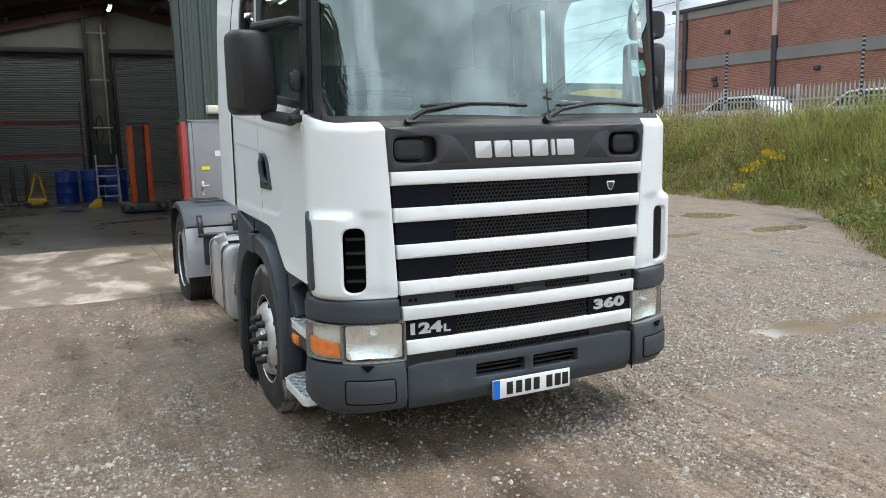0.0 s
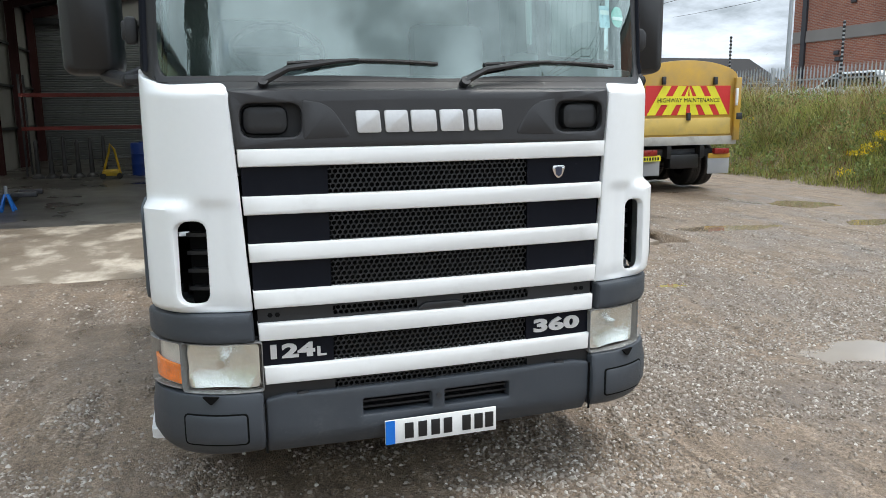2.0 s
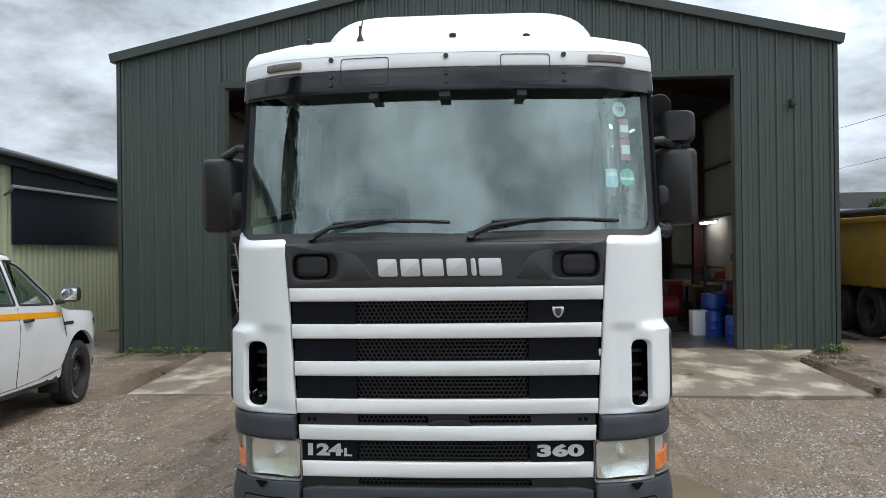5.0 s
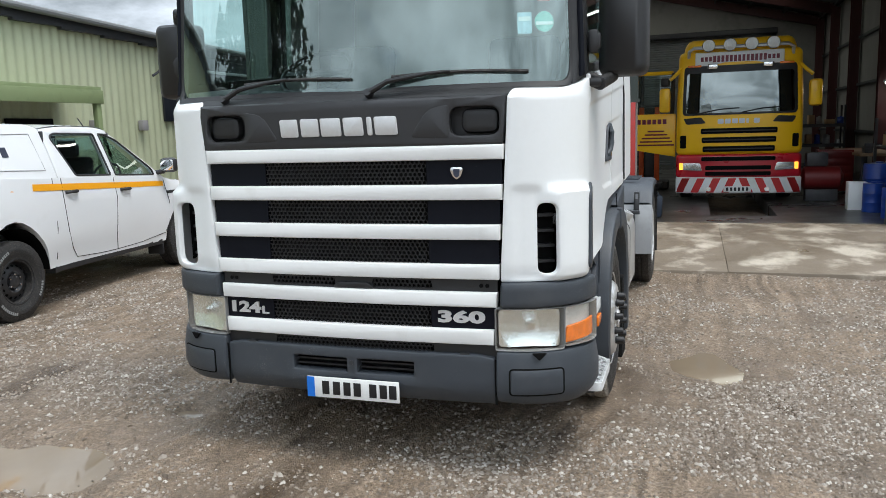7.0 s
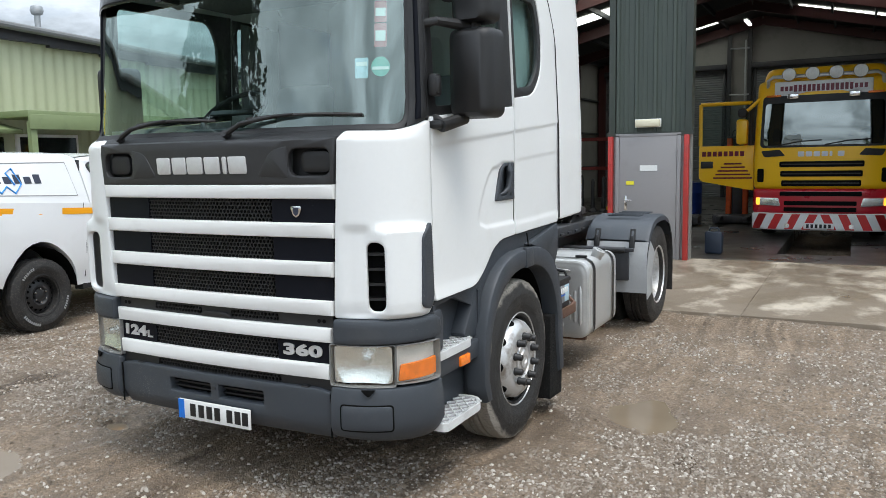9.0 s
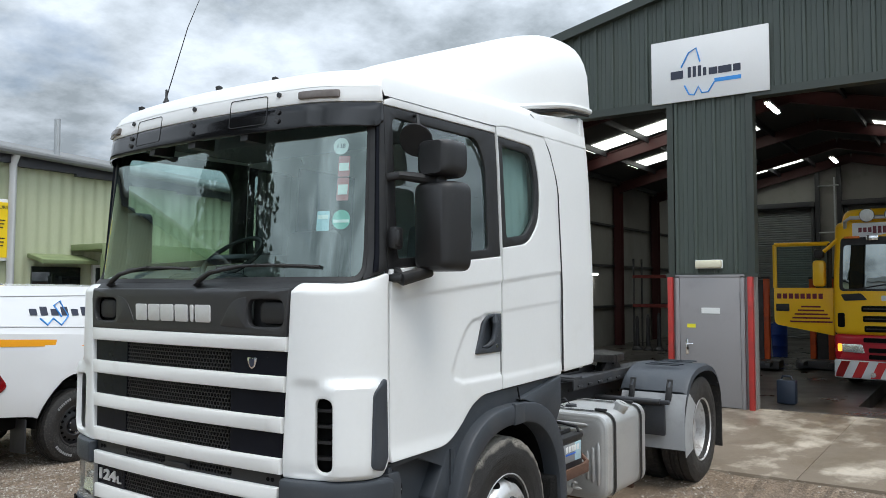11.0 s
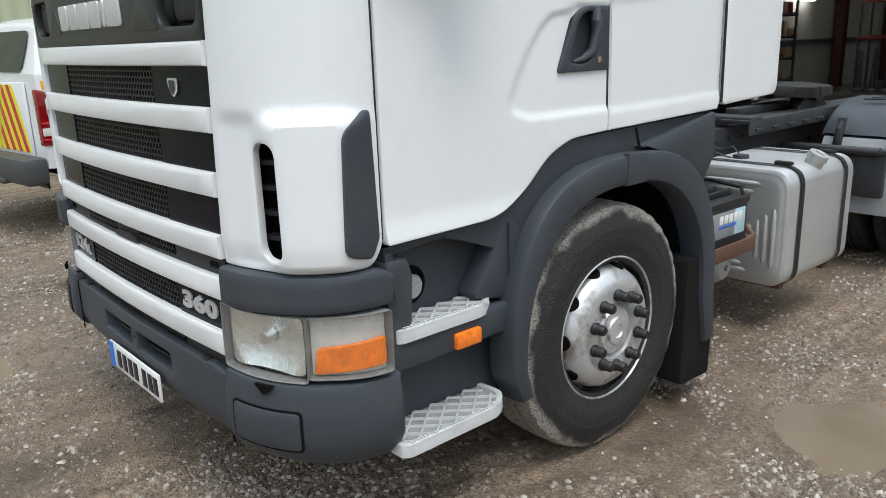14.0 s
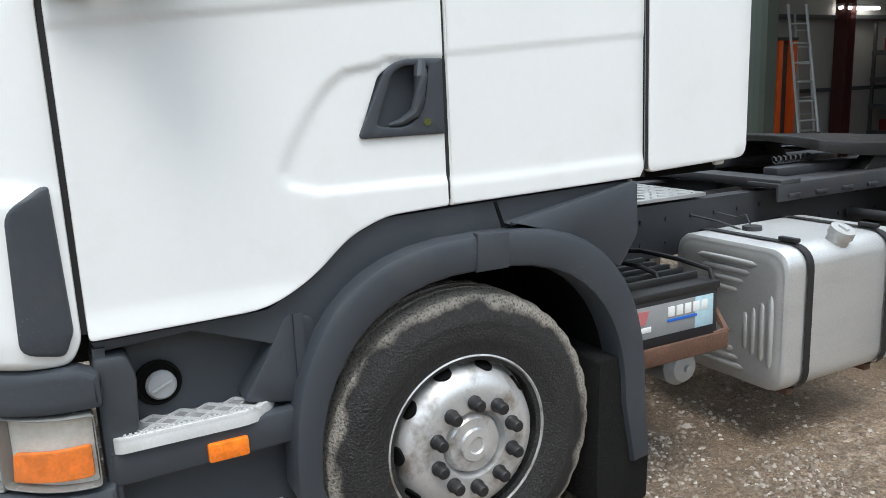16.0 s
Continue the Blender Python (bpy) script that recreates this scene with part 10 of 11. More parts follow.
# ---- brick building ----
def brick_material():
    m = bpy.data.materials.new("red_brickwork")
    m.use_nodes = True
    n, l = m.node_tree.nodes, m.node_tree.links
    bs_ = n["Principled BSDF"]
    co = n.new("ShaderNodeTexCoord")
    sp = n.new("ShaderNodeSeparateXYZ")
    cb_ = n.new("ShaderNodeCombineXYZ")
    ad = n.new("ShaderNodeMath")
    ad.operation = "ADD"
    br = n.new("ShaderNodeTexBrick")
    br.inputs["Scale"].default_value = 1.0
    br.inputs["Brick Width"].default_value = 0.225
    br.inputs["Row Height"].default_value = 0.075
    br.inputs["Mortar Size"].default_value = 0.008
    br.inputs["Color1"].default_value = (0.22, 0.075, 0.048, 1)
    br.inputs["Color2"].default_value = (0.30, 0.11, 0.065, 1)
    br.inputs["Mortar"].default_value = (0.28, 0.24, 0.20, 1)
    nz = n.new("ShaderNodeTexNoise")
    nz.inputs["Scale"].default_value = 0.6
    nz.inputs["Detail"].default_value = 6
    mr = n.new("ShaderNodeMapRange")
    mr.inputs["To Min"].default_value, mr.inputs["To Max"].default_value = 0.65, 1.35
    mx = n.new("ShaderNodeVectorMath")
    mx.operation = "SCALE"
    nz2 = n.new("ShaderNodeTexNoise")
    nz2.inputs["Scale"].default_value = 9.0
    nz2.inputs["Detail"].default_value = 3
    mr2 = n.new("ShaderNodeMapRange")
    mr2.inputs["From Min"].default_value, mr2.inputs["From Max"].default_value = 0.66, 0.72
    mr2.inputs["To Max"].default_value = 0.75
    pale = n.new("ShaderNodeMix")
    pale.data_type = "RGBA"
    pale.inputs["B"].default_value = (0.45, 0.33, 0.24, 1)
    l.new(co.outputs["Object"], sp.inputs[0])
    l.new(sp.outputs["X"], ad.inputs[0])
    l.new(sp.outputs["Y"], ad.inputs[1])
    l.new(ad.outputs[0], cb_.inputs["X"])
    l.new(sp.outputs["Z"], cb_.inputs["Y"])
    l.new(cb_.outputs[0], br.inputs["Vector"])
    l.new(co.outputs["Object"], nz.inputs["Vector"])
    l.new(co.outputs["Object"], nz2.inputs["Vector"])
    l.new(nz.outputs["Fac"], mr.inputs["Value"])
    l.new(br.outputs["Color"], mx.inputs[0])
    l.new(mr.outputs["Result"], mx.inputs["Scale"])
    l.new(nz2.outputs["Fac"], mr2.inputs["Value"])
    l.new(mr2.outputs["Result"], pale.inputs["Factor"])
    l.new(mx.outputs["Vector"], pale.inputs["A"])
    l.new(pale.outputs["Result"], bs_.inputs["Base Color"])
    bs_.inputs["Roughness"].default_value = 0.9
    bp = n.new("ShaderNodeBump")
    bp.inputs["Strength"].default_value = 0.4
    l.new(br.outputs["Fac"], bp.inputs["Height"])
    bp.invert = True
    l.new(bp.outputs["Normal"], bs_.inputs["Normal"])
    return m


M_BRICK = brick_material()
BX = 31.0
bb = thing("brick_building", (BX + 6, 18, 0), "large flat-roofed red brick building with concrete bands", "building", shift=(BX + 6, 18, 0))
part("wall", box(B(), (BX + 6, 17.75, 3.95), (12, 32.5, 7.9)), M_BRICK, bb)
part("coping", box(B(), (BX + 6, 17.75, 7.97), (12.3, 32.8, 0.16)), M_STEEL, bb, "dark metal coping")
M_CBAND = surf("stained_concrete_band", (0.20, 0.19, 0.175), 0.8, var=0.2, vs=0.6)
part("concrete_band", box(B(), (BX - 0.02, 17.75, 5.1), (0.08, 32.4, 0.55)), M_CBAND, bb, "grey concrete band")
part("roof_band", box(B(), (BX - 0.02, 17.75, 7.65), (0.08, 32.4, 0.4)), M_CBAND, bb)
for yy in (33.2, 27.2, 20.8, 14.6, 8.2):
    part("pier_lower", box(B(), (BX - 0.06, yy, 3.0 if yy < 33 else 3.9), (0.12, 0.28, 6.0 if yy < 33 else 7.8)), surf("black_pier_paint", (0.03, 0.03, 0.035), 0.6) if yy > 33 else bpy.data.materials["black_pier_paint"], bb)
    if yy < 33:
        part("pier_upper", box(B(), (BX - 0.06, yy, 6.93), (0.12, 0.26, 1.86)), surf("pale_pier", (0.45, 0.34, 0.27), 0.8) if yy > 27.1 else bpy.data.materials["pale_pier"], bb)
for yy, zz in ((31.0, 4.2), (30.2, 6.5), (24.8, 4.3), (17.5, 4.8), (17.0, 4.0), (30.9, 3.9)):
    part("wall_vent", box(B(), (BX - 0.05, yy, zz), (0.1, 0.3, 0.2), 0.02), M_STEEL, bb)
part("yellow_notice", box(B(), (FXX - 0.03, 13.2, 2.9), (0.02, 0.30, 0.22)), M_SIGNY, fence, "small yellow warning notice")
for yy in (27.0, 22.5, 16.0):
    wn_ = part("window", box(B(), (BX - 0.03, yy, 2.6), (0.08, 2.4, 1.0), 0.01), M_PKGLASS, bb)
    part("window_bars", box(B(), (BX - 0.08, yy, 2.6), (0.04, 0.08, 1.0)), M_GALV, wn_)

# far sheds, cars and trees
sh = thing("far_shed", (22, 62, 0), "long low shed with a dark grey roof", "building", shift=(22, 62, 0))
part("wall", box(B(), (28, 62, 1.8), (44, 10, 3.6)), M_FARWHITE, sh)
part("roof", prism(B(), [(56.5, 3.3), (67.5, 3.3), (62, 6.0)], 5, 51), surf("slate_grey_roof", (0.045, 0.043, 0.042), 0.95, var=0.2, vs=0.4, spec=0.1), sh)


def far_car(x, y, mat, label, rz):
    c = thing("parked_car", (x, y, 1.38), label, "car", "cars behind the fence", rz=rz)
    part("body", prism(B(), fillet([(-2.1, 0.25), (2.1, 0.25), (2.15, 0.6), (1.95, 0.85), (0.9, 0.95), (0.2, 1.42), (-1.3, 1.45), (-2.0, 0.95), (-2.15, 0.7)], 0.12), -0.85, 0.85, 0.05), mat, c)
    for s in (-1, 1):
        o = plate(B(), fillet([(-1.45, 0.95), (0.75, 0.95), (0.15, 1.36), (-1.2, 1.38)], 0.05), (), 0.01, 0, 0, lambda a, t, z: Vector((s * (0.856 - t), a, z)))
        part("side_window", o, M_PKGLASS, c)
        for cy in (-1.3, 1.3):
            part("tyre", cyl(B(), (s * 0.62, cy, 0.32), (s * 0.87, cy, 0.32), 0.32, 0.32, 20), M_RUBBER, c)


far_car(22.6, 21.5, M_PKWHITE, "white car parked behind the fence", 12)
far_car(22.4, 16.0, M_PKWHITE, "white car parked behind the fence", 5)
far_car(21.8, 31.0, surf("red_car_paint", (0.35, 0.03, 0.03), 0.3, coat=0.4), "red car parked behind the fence", 0)


def limb(bm, p, d, L, r, rng, depth, tips):
    n = 4
    pts, rad = [Vector(p)], [r]
    d = Vector(d).normalized()
    for k in range(n):
        d = (d + Vector(rng.normal(size=3)) * 0.14).normalized()
        pts.append(pts[-1] + d * L / n)
        rad.append(r * (1 - 0.6 * (k + 1) / n))
    tube(bm, pts, rad, 6)
    tips.append(pts[-1])
    tips.append(pts[-2])
    if depth > 0:
        for k in range(3):
            q = pts[2 + (k % 3)]
            dd = (d + Vector(rng.normal(size=3)) * 0.75 + Vector((0, 0, 0.25))).normalized()
            limb(bm, q, dd, L * 0.62, r * 0.45, rng, depth - 1, tips)


def broad_tree(x, y, z, h, seed, label):
    rng = np.random.RandomState(seed)
    t = thing("tree", (x, y, z), label, "tree")
    bm, tips = B(), []
    tube(bm, [(0, 0, 0), (0.05, 0.03, h * 0.2), (0.0, 0.1, h * 0.45)], [h * 0.025, h * 0.02, h * 0.014], 8)
    for k in range(6):
        a = k * 1.1
        limb(bm, (0, 0.05, h * (0.22 + 0.04 * k)), (math.cos(a), math.sin(a), 1.2), h * 0.34, h * 0.010, rng, 1, tips)
    part("trunk", bm, M_BARK, t)
    vs, fs = [], []
    for p in tips:
        leaf_cloud(vs, fs, tuple(p), (h * 0.10, h * 0.10, h * 0.08), 60, 0.018 * h, rng)
    me = bpy.data.meshes.new("crown")
    me.from_pydata(vs, [], fs)
    me.materials.append(M_LEAF)
    ob = new("crown", me)
    ob.parent = t


broad_tree(17.5, 43.0, 0.2, 6.0, 5, "young green broad-leaved tree behind the workshop")
broad_tree(20.5, 45.0, 0.2, 5.0, 6, "young green broad-leaved tree behind the workshop")
broad_tree(32.9, 60.0, 0.2, 7.2, 12, "green broad-leaved tree far behind the tipper")
broad_tree(14.5, -11.0, -0.1, 6.5, 7, "green broad-leaved tree across the yard")
broad_tree(-1.5, -17.0, -0.1, 6.0, 8, "green broad-leaved tree across the yard")
broad_tree(5.5, -19.0, -0.1, 5.5, 9, "green broad-leaved tree across the yard")


def conifer(x, y, z, h, seed):
    rng = np.random.RandomState(seed)
    t = thing("conifer_tree", (x, y, z), "tall dark drooping conifer across the yard", "tree")
    part("trunk", tube(B(), [(0, 0, 0), (0.15, 0.05, h * 0.5), (0.25, 0.05, h)], [0.22, 0.14, 0.02], 10), M_BARK, t)
    vs, fs = [], []
    for k in range(330):
        f = rng.uniform(0.2, 1.0)
        a = rng.uniform(0, 6.283)
        L = (1 - f) * h * 0.33 + 0.7 + 0.7 * rng.uniform()
        for j in range(24):
            s = rng.uniform(0.1, 1.0)
            px, py = math.cos(a) * L * s + 0.2 * f, math.sin(a) * L * s
            pz = f * h + 0.30 * s * L - 0.55 * s * s * L
            leaf_cloud(vs, fs, (px, py, pz - 0.16), (0.16, 0.16, 0.26), 9, 0.115, rng)
    me = bpy.data.meshes.new("crown")
    me.from_pydata(vs, [], fs)
    me.materials.append(M_NEEDLE)
    ob = new("crown", me)
    ob.parent = t


conifer(-10.3, -9.3, 0.0, 15.5, 31)
pole = thing("utility_pole", (19.5, -17.5, -0.15), "wooden utility pole carrying overhead wires", "pole", shift=(19.5, -17.5, -0.15))
part("shaft", cyl(B(), (19.5, -17.5, -0.15), (19.5, -17.5, 8.8), 0.14, 0.09, 12), M_TIMBER, pole)
part("cross_arm", box(B(), (19.5, -17.5, 8.4), (1.2, 0.1, 0.1)), M_TIMBER, pole)

# ---- inside the workshop ----
FZ = FLOOR_Z


def strip_light(x, y, z, lx, ly):
    t = thing("strip_light", (x, y, z), "lit fluorescent strip light in the workshop", "lamp", "strip lights", shift=(x, y, z))
    part("tube", box(B(), (x, y, z), (lx, ly, 0.05), 0.015), M_TUBE, t)
    part("housing", box(B(), (x, y, z + 0.05), (lx + 0.06, ly + 0.06, 0.05), 0.01), M_GALV, t)


for p in ((1.9, 20.5, 6.15, 0.10, 1.2), (1.9, 16.8, 6.1, 0.10, 1.2), (-3.85, 17.8, 2.75, 0.08, 1.1), (8.15, 20.0, 2.45, 0.08, 1.3), (1.85, 30.2, 6.25, 0.10, 1.2), (-3.85, 22.8, 2.3, 0.08, 1.1)):
    strip_light(*p)


def column_lift(x, y, h, rz, label="orange and grey mobile column vehicle lift"):
    t = thing("column_lift", (x, y, FZ), label, "vehicle lift", "column lifts", rz=rz)
    for s in (-1, 1):
        part("column", box(B(), (s * 0.19, 0, h / 2), (0.12, 0.20, h), 0.012), M_ORANGE, t)
    part("carriage", box(B(), (0, 0.03, h / 2), (0.24, 0.08, h - 0.05), 0.01), M_CLUTTER, t)
    part("base", box(B(), (0, -0.15, 0.12), (1.0, 0.75, 0.20), 0.04), M_CLUTTER, t)
    for s in (-1, 1):
        part("fork", box(B(), (s * 0.30, -0.55, 0.16), (0.12, 0.8, 0.10), 0.02), M_CLUTTER, t)
    part("top_cap", box(B(), (0, 0, h + 0.02), (0.52, 0.22, 0.05), 0.01), M_CLUTTER, t)


column_lift(1.62, 19.9, 2.05, 4)
column_lift(2.85, 20.6, 2.05, 0)
column_lift(-2.55, 17.6, 2.15, 90)
column_lift(-3.15, 14.9, 2.1, 95)


def ladder(x, y, h, lean, rz, label):
    t = thing("ladder", (x, y, FZ), label, "ladder", rz=rz)
    for s in (-1, 1):
        part("stile", tube(B(), [(s * 0.19, 0, 0), (s * 0.17, lean, h)], 0.022, 6), M_GALV, t)
    n = int(h / 0.27)
    for k in range(1, n):
        f = k / n
        part("rung", cyl(B(), (-0.19, lean * f, h * f), (0.19, lean * f, h * f), 0.014, seg=8), M_GALV, t)


ladder(-2.15, 14.45, 2.6, 0.5, 80, "aluminium ladder leaning inside the opening")
ladder(-3.55, 16.2, 2.6, 0.3, 90, "aluminium ladder leaning on the wall")


def axle_stand(x, y):
    t = thing("axle_stand", (x, y, FZ), "blue steel axle stand on the floor", "axle stand", "axle stands", shift=(x, y, FZ))
    for a in range(4):
        an = math.pi / 4 + a * math.pi / 2
        part("leg", tube(B(), [(x + 0.16 * math.cos(an), y + 0.16 * math.sin(an), FZ), (x + 0.03 * math.cos(an), y + 0.03 * math.sin(an), FZ + 0.30)], 0.025, 6), surf("blue_stand_paint", (0.02, 0.18, 0.62), 0.45) if "blue_stand_paint" not in bpy.data.materials else bpy.data.materials["blue_stand_paint"], t)
    part("post", cyl(B(), (x, y, FZ + 0.25), (x, y, FZ + 0.45), 0.03), M_GALV, t)


axle_stand(-2.05, 15.7)
axle_stand(-1.88, 16.0)


def tyre_wheel(x, y, lab, flat=False, r=0.48):
    t = thing("spare_wheel", (x, y, FZ), lab, "wheel", "spare wheels")
    m = Matrix.Translation((0, 0, r)) @ Matrix.Rotation(radians(100), 4, "Z")
    o = wheel_bm(r, 0.26, 0.28)
    o.transform(m)
    ty = part("tyre", o, M_RUBBER, t)
    o = lathe(B(), [(0.285, 0.1), (0.26, 0.03), (0.12, 0.04), (0, 0.05)], RX, 24)
    o.transform(m)
    part("rim", o, M_RIM, ty)


tyre_wheel(-2.0, 14.1, "lorry wheel standing just inside the opening", r=0.36)


def rack(x0, x1, y0, y1, levels, beam, seed, label, fill=True, big=1.0):
    cx, cy = (x0 + x1) / 2, (y0 + y1) / 2
    t = thing("storage_rack", (cx, cy, FZ), label, "rack", "storage racks", shift=(cx, cy, FZ))
    top = levels[-1] + 0.5
    for x in (x0, x1):
        for y in (y0, y1):
            part("upright", box(B(), (x, y, top / 2 + FZ), (0.05, 0.05, top)), M_CLUTTER, t)
    for z in levels:
        part("shelf", box(B(), (cx, cy, z), (x1 - x0, y1 - y0, 0.035), 0.004), M_CLUTTER, t)
        for y in (y0 - 0.03, y1 + 0.03):
            part("beam", box(B(), (cx, y, z - 0.01), (x1 - x0 + 0.05, 0.03, 0.09)), beam, t)
    if not fill:
        return
    rng = random.Random(seed)
    for z in levels:
        along_x = (x1 - x0) > (y1 - y0)
        p = (x0 if along_x else y0) + 0.15
        end = (x1 if along_x else y1) - 0.1
        while p < end:
            w = rng.uniform(0.14, 0.34) * big
            h = rng.uniform(0.10, 0.36) * big
            d = min(0.4, (y1 - y0 if along_x else x1 - x0) * 0.7)
            px, py = (p + w / 2, cy) if along_x else (cx, p + w / 2)
            kind = rng.choice(["carton", "tin", "drum", "toolbox"])
            if kind == "carton":
                solo("carton", box(B(), (px, py, z + 0.018 + h / 2), (w * 0.9 if along_x else d, d if along_x else w * 0.9, h), 0.004), M_CARD, "brown cardboard carton on a workshop shelf", "carton", "shelf cartons", origin=(px, py, z))
            elif kind == "toolbox":
                solo("toolbox", box(B(), (px, py, z + 0.018 + h * 0.35), (w * 0.9 if along_x else d, d if along_x else w * 0.9, h * 0.7), 0.015), M_REDTOOL, "red steel toolbox on a workshop shelf", "toolbox", "shelf toolboxes", origin=(px, py, z))
            else:
                r = min(w, 0.26 * big) * 0.42
                mt = M_BLUEDRUM if kind == "drum" else M_GALV
                solo("drum" if kind == "drum" else "tin", lathe(B(), [(0, 0), (r, 0), (r, h * 0.5), (r * 1.03, h * 0.52), (r, h * 0.55), (r, h), (r * 0.4, h), (r * 0.4, h + 0.02), (0, h + 0.02)], pose(px, py, z + 0.018), 18), mt,
                     "blue plastic drum on a workshop shelf" if kind == "drum" else "metal oil tin on a workshop shelf", "drum" if kind == "drum" else "tin", "shelf drums and tins", origin=(px, py, z))
            p += w + rng.uniform(0.02, 0.10)


rack(7.35, 7.95, 14.6, 17.4, [0.62, 1.12], M_CLUTTER, 5, "black steel rack with drums, tins and cartons", big=1.25)
rack(-3.0, 0.5, 24.2, 24.9, [1.35, 2.25], surf("dark_red_rack_paint", (0.17, 0.022, 0.018), 0.5, var=0.2, vs=3), 2, "tall rack with dark red beams before the shutter", fill=False)
rack(5.7, 7.9, 24.3, 24.9, [0.35, 0.95, 1.5], M_CLUTTER, 4, "crowded steel parts shelves on the workshop floor")
rack(-3.9, -3.4, 18.4, 21.5, [0.45, 0.95, 1.45, 1.95], M_CLUTTER, 6, "crowded steel parts shelves along the side wall")


def drum(x, y, r, h, mat, label):
    o = lathe(B(), [(0, 0), (r, 0), (r * 1.02, 0.03), (r, 0.06), (r, h * 0.32), (r * 1.03, h * 0.34), (r, h * 0.36), (r, h * 0.64), (r * 1.03, h * 0.66), (r, h * 0.68), (r, h - 0.03), (r * 0.95, h), (r * 0.25, h), (r * 0.25, h + 0.03), (0, h + 0.03)], pose(x, y, FZ), 24)
    solo("oil_drum", o, mat, label, "drum", "floor drums", origin=(x, y, FZ))


for x, y, r, h in ((7.05, 14.35, 0.16, 0.50), (6.95, 15.3, 0.17, 0.50), (7.15, 15.85, 0.16, 0.46), (7.2, 16.2, 0.26, 0.80), (0.0, 23.6, 0.29, 0.88), (0.65, 23.7, 0.29, 0.88), (1.25, 23.5, 0.29, 0.88)):
    drum(x, y, r, h, M_BLUEDRUM, "blue drum standing on the workshop floor")
for x, y, w, h in ((6.75, 15.7, 0.3, 0.5), (7.0, 16.6, 0.35, 0.4)):
    solo("carton", box(B(), (x, y, FZ + h / 2), (w, w, h), 0.005), M_STICKW, "white carton on the workshop floor", "carton", "floor cartons", origin=(x, y, FZ))
o = box(B(), (3.30, 14.25, FZ + 0.20), (0.28, 0.20, 0.38), 0.03)
tube(o, [(3.22, 14.25, FZ + 0.39), (3.24, 14.25, FZ + 0.44), (3.36, 14.25, FZ + 0.44), (3.38, 14.25, FZ + 0.39)], 0.015, 6)
solo("jerrycan", o, surf("dark_blue_jerrycan", (0.02, 0.03, 0.05), 0.45), "dark blue plastic jerrycan beside the opening", "jerrycan", origin=(3.3, 14.25, FZ))
# benches, red machine and trolleys
def bench(x0, x1, y0, y1, label):
    cx, cy = (x0 + x1) / 2, (y0 + y1) / 2
    t = thing("workbench", (cx, cy, FZ), label, "workbench", "workbenches", shift=(cx, cy, FZ))
    part("top", box(B(), (cx, cy, 0.92), (x1 - x0, y1 - y0, 0.06), 0.006), M_TIMBER, t)
    for x in (x0 + 0.06, x1 - 0.06):
        for y in (y0 + 0.06, y1 - 0.06):
            part("leg", box(B(), (x, y, 0.46), (0.06, 0.06, 0.86)), M_CLUTTER, t)
    part("under_shelf", box(B(), (cx, cy, 0.32), (x1 - x0 - 0.1, y1 - y0 - 0.1, 0.03)), M_CLUTTER, t)


bench(7.2, 8.0, 18.0, 21.5, "long workbench along the side wall")
solo("vice", box(box(B(), (7.4, 18.4, 1.02), (0.16, 0.3, 0.14), 0.02), (7.4, 18.25, 1.10), (0.18, 0.06, 0.10), 0.01), M_CLUTTER, "grey steel bench vice on the workbench", "vice", origin=(7.4, 18.4, 0.95))
tc = thing("tool_cabinet", (6.9, 19.2, FZ), "red roller tool cabinet with drawers", "cabinet", shift=(6.9, 19.2, FZ))
part("body", box(B(), (6.9, 19.2, 0.55), (0.7, 0.5, 0.9), 0.015), M_REDTOOL, tc)
for k in range(5):
    part("drawer", box(B(), (6.9, 18.945, 0.25 + 0.16 * k), (0.62, 0.02, 0.14), 0.006), M_REDTOOL, tc)
ac = thing("air_compressor", (6.4, 17.4, FZ), "red workshop air compressor", "compressor", shift=(6.4, 17.4, FZ))
part("tank", tube(B(), [(6.0, 17.4, 0.5), (6.08, 17.4, 0.5), (6.72, 17.4, 0.5), (6.8, 17.4, 0.5)], [0.1, 0.24, 0.24, 0.1], 16), M_REDTOOL, ac)
part("motor", box(B(), (6.3, 17.4, 0.88), (0.4, 0.3, 0.28), 0.04), M_CLUTTER, ac)
part("foot", box(B(), (6.4, 17.4, 0.16), (0.6, 0.3, 0.24), 0.02), M_CLUTTER, ac)
tr = thing("yellow_trolley", (-0.75, 22.6, FZ), "yellow wheeled jack trolley", "trolley", shift=(-0.75, 22.6, FZ))
part("frame", tube(B(), [(-0.95, 22.6, 0.12), (-0.75, 22.6, 0.75), (-0.72, 22.6, 0.95), (-0.62, 22.6, 0.8), (-0.50, 22.6, 0.12)], 0.03, 8), surf("yellow_jack_paint", (0.55, 0.36, 0.02), 0.45), tr)
part("body", box(B(), (-0.72, 22.6, 0.20), (0.42, 0.35, 0.16), 0.03), bpy.data.materials["yellow_jack_paint"], tr)
for x in (-0.92, -0.52):
    part("wheel", cyl(B(), (x, 22.4, 0.12), (x, 22.45, 0.12), 0.075), M_RUBBER, tr)
st = thing("step_ladder", (1.0, 22.2, FZ), "small aluminium step stool", "steps", shift=(1.0, 22.2, FZ))
for k in range(4):
    part("tread", box(B(), (1.0, 22.2 + 0.12 * k, 0.28 + 0.26 * k), (0.5, 0.16, 0.03)), M_GALV, st)
for x in (0.74, 1.26):
    part("stile", tube(B(), [(x, 22.1, FZ), (x, 22.62, 1.35)], 0.022, 6), M_GALV, st)
    part("back_leg", tube(B(), [(x, 23.0, FZ), (x, 22.64, 1.2)], 0.018, 6), M_GALV, st)
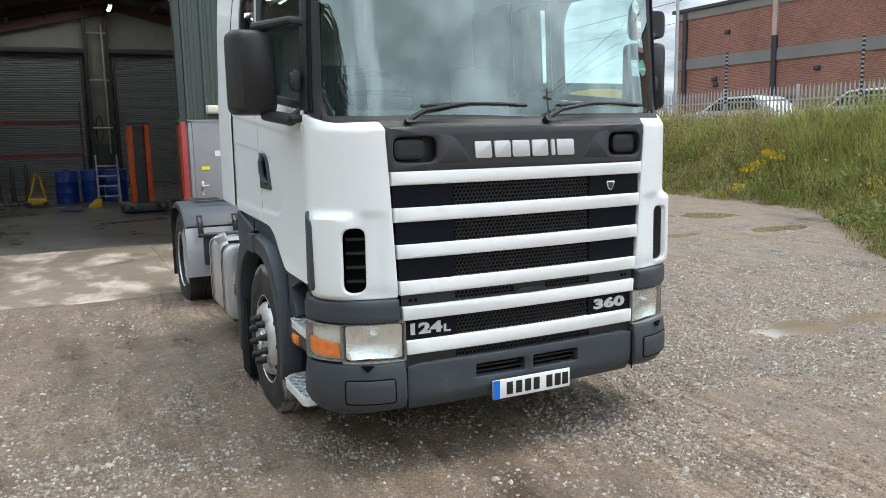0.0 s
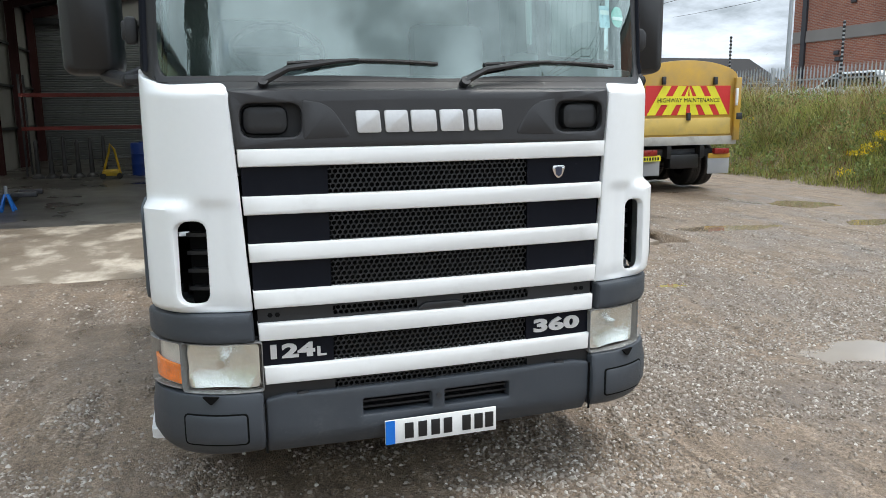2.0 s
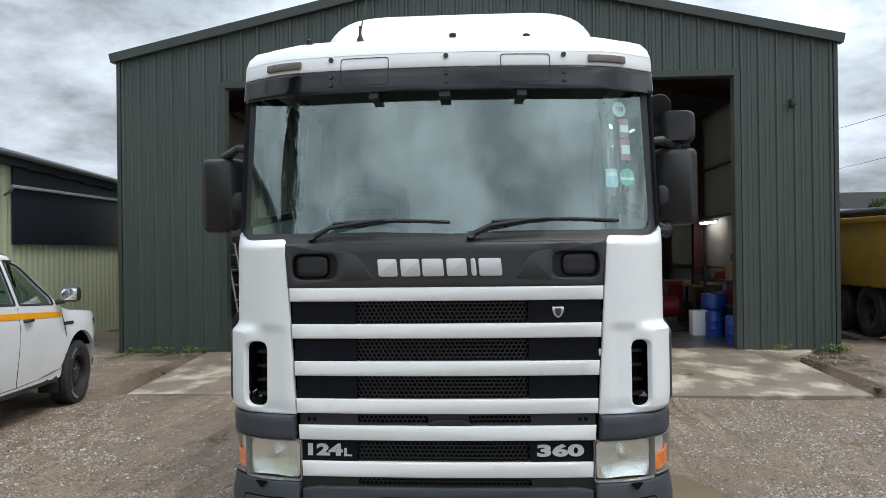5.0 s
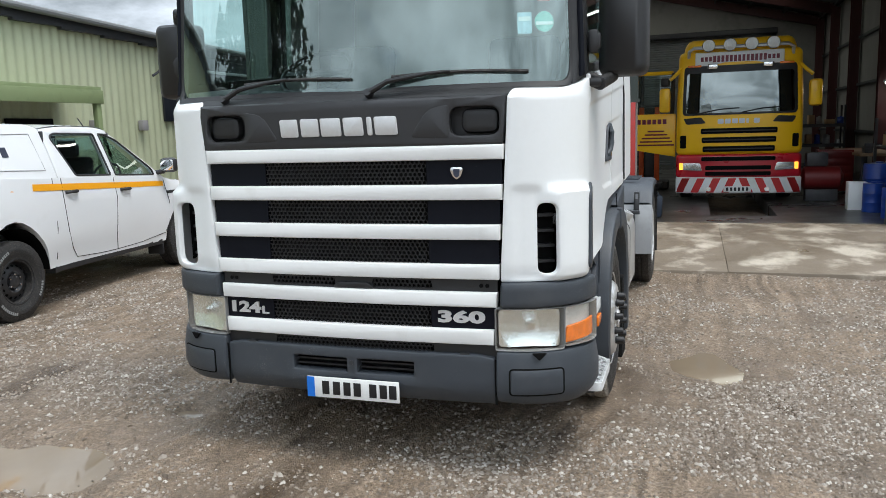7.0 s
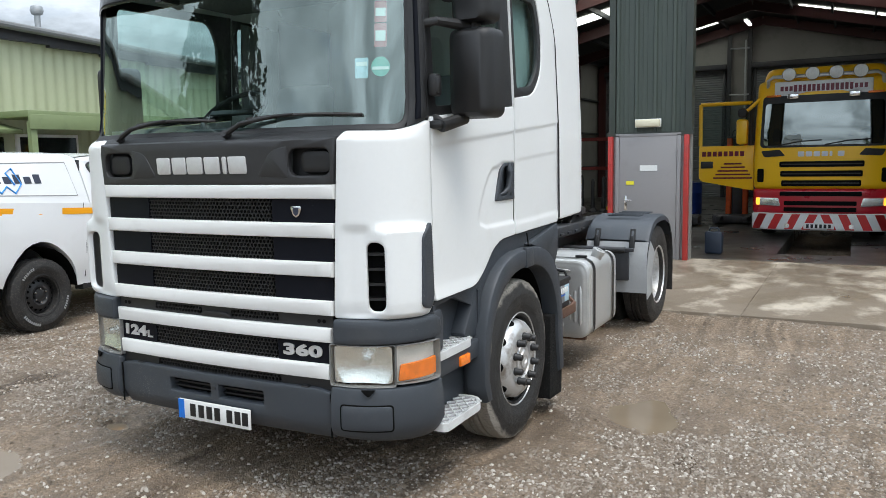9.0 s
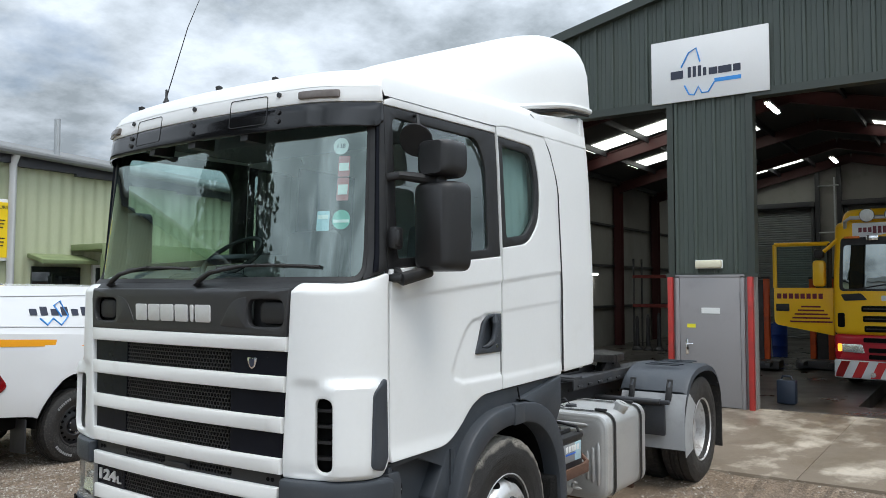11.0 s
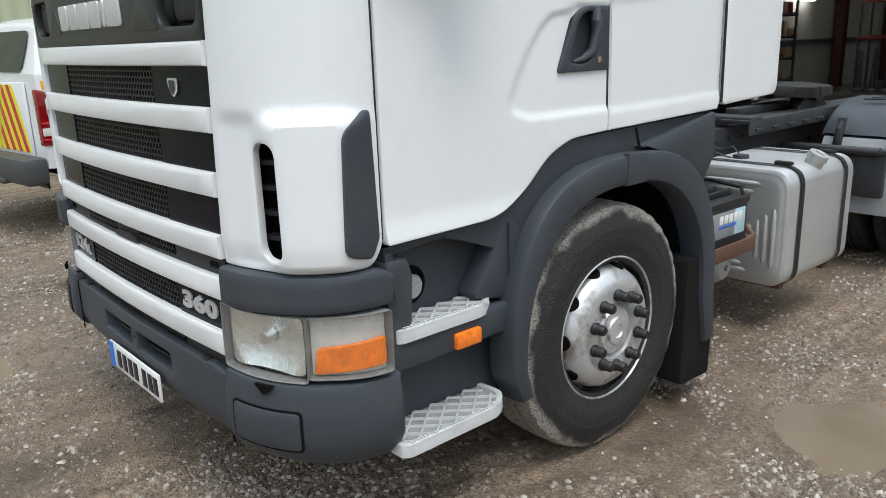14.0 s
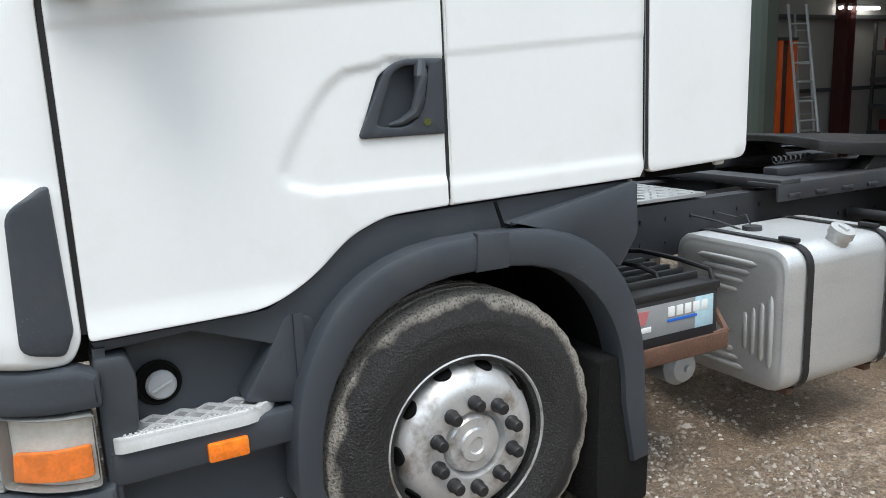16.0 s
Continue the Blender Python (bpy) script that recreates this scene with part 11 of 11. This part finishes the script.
for k in range(6):
    x = -2.6 + 0.33 * k
    o = lathe(B(), [(0, 0), (0.16, 0), (0.15, 0.05), (0.07, 0.12), (0.05, 0.7), (0.06, 0.9), (0.03, 1.0 + 0.05 * (k % 3)), (0, 1.02 + 0.05 * (k % 3))], pose(x, 23.4, FZ), 12)
    solo("support_stand", o, M_CLUTTER, "dark heavy support stand on the floor", "stand", "support stands", origin=(x, 23.4, FZ))
o = prism(B(), [(-0.16, 0), (0.16, 0), (0.16, 0.05), (-0.02, 0.22), (-0.16, 0.22)], -0.1, 0.1, 0.01)
wc = solo("wheel_chock", o, surf("yellow_chock", (0.60, 0.42, 0.02), 0.5), "yellow wheel chock on the floor", "chock")
wc.matrix_basis = pose(0.62, 21.6, FZ, 0, 0, 90)
# hose on the back wall, cage on the shutter, pipes
hz = tube(B(), [(1.28 + 0.12 * math.cos(k * 0.5), WY1 - 0.2 + 0.005 * k * 0.1, 2.1 + 0.5 * math.sin(k * 0.5)) for k in range(50)], 0.018, 6)
solo("air_hose", hz, M_SEAL, "coiled black air hose hung on the back wall", "hose", origin=(1.28, WY1 - 0.2, 1.5))
bm = B()
for z in (2.15, 3.9, 5.6):
    tube(bm, [(1.06, WY1 - 0.26, z), (1.74, WY1 - 0.26, z)], 0.03, 8)
tube(bm, [(1.60, WY1 - 0.26, 1.2), (1.60, WY1 - 0.26, 5.9)], 0.03, 8)
solo("wall_pipes", bm, M_GALV, "galvanised pipes on the back wall", "pipe")
solo("wall_panel", box(B(), (1.38, WY1 - 0.05, 0.8), (0.6, 0.06, 1.5), 0.01), M_CLUTTER, "dark lower panel on the back wall", "panel", origin=(1.38, WY1 - 0.05, 0.1))
# exhaust extraction and hanging chain hoist
ex = thing("exhaust_duct", (-3.3, 18.9, 2.2), "silver exhaust extraction duct and fan on the side wall", "duct", shift=(-3.3, 18.9, 2.2))
part("duct", tube(B(), [(-3.3, 18.9, 3.9), (-3.3, 18.9, 3.2), (-3.2, 18.9, 2.9), (-3.1, 18.8, 2.4)], 0.12, 12), M_GALV, ex)
part("fan", cyl(B(), (-3.55, 18.9, 3.4), (-3.2, 18.9, 3.4), 0.25), M_CLUTTER, ex)
part("bracket", box(B(), (-3.75, 18.9, 3.4), (0.6, 0.08, 0.08)), M_REDOX, ex)
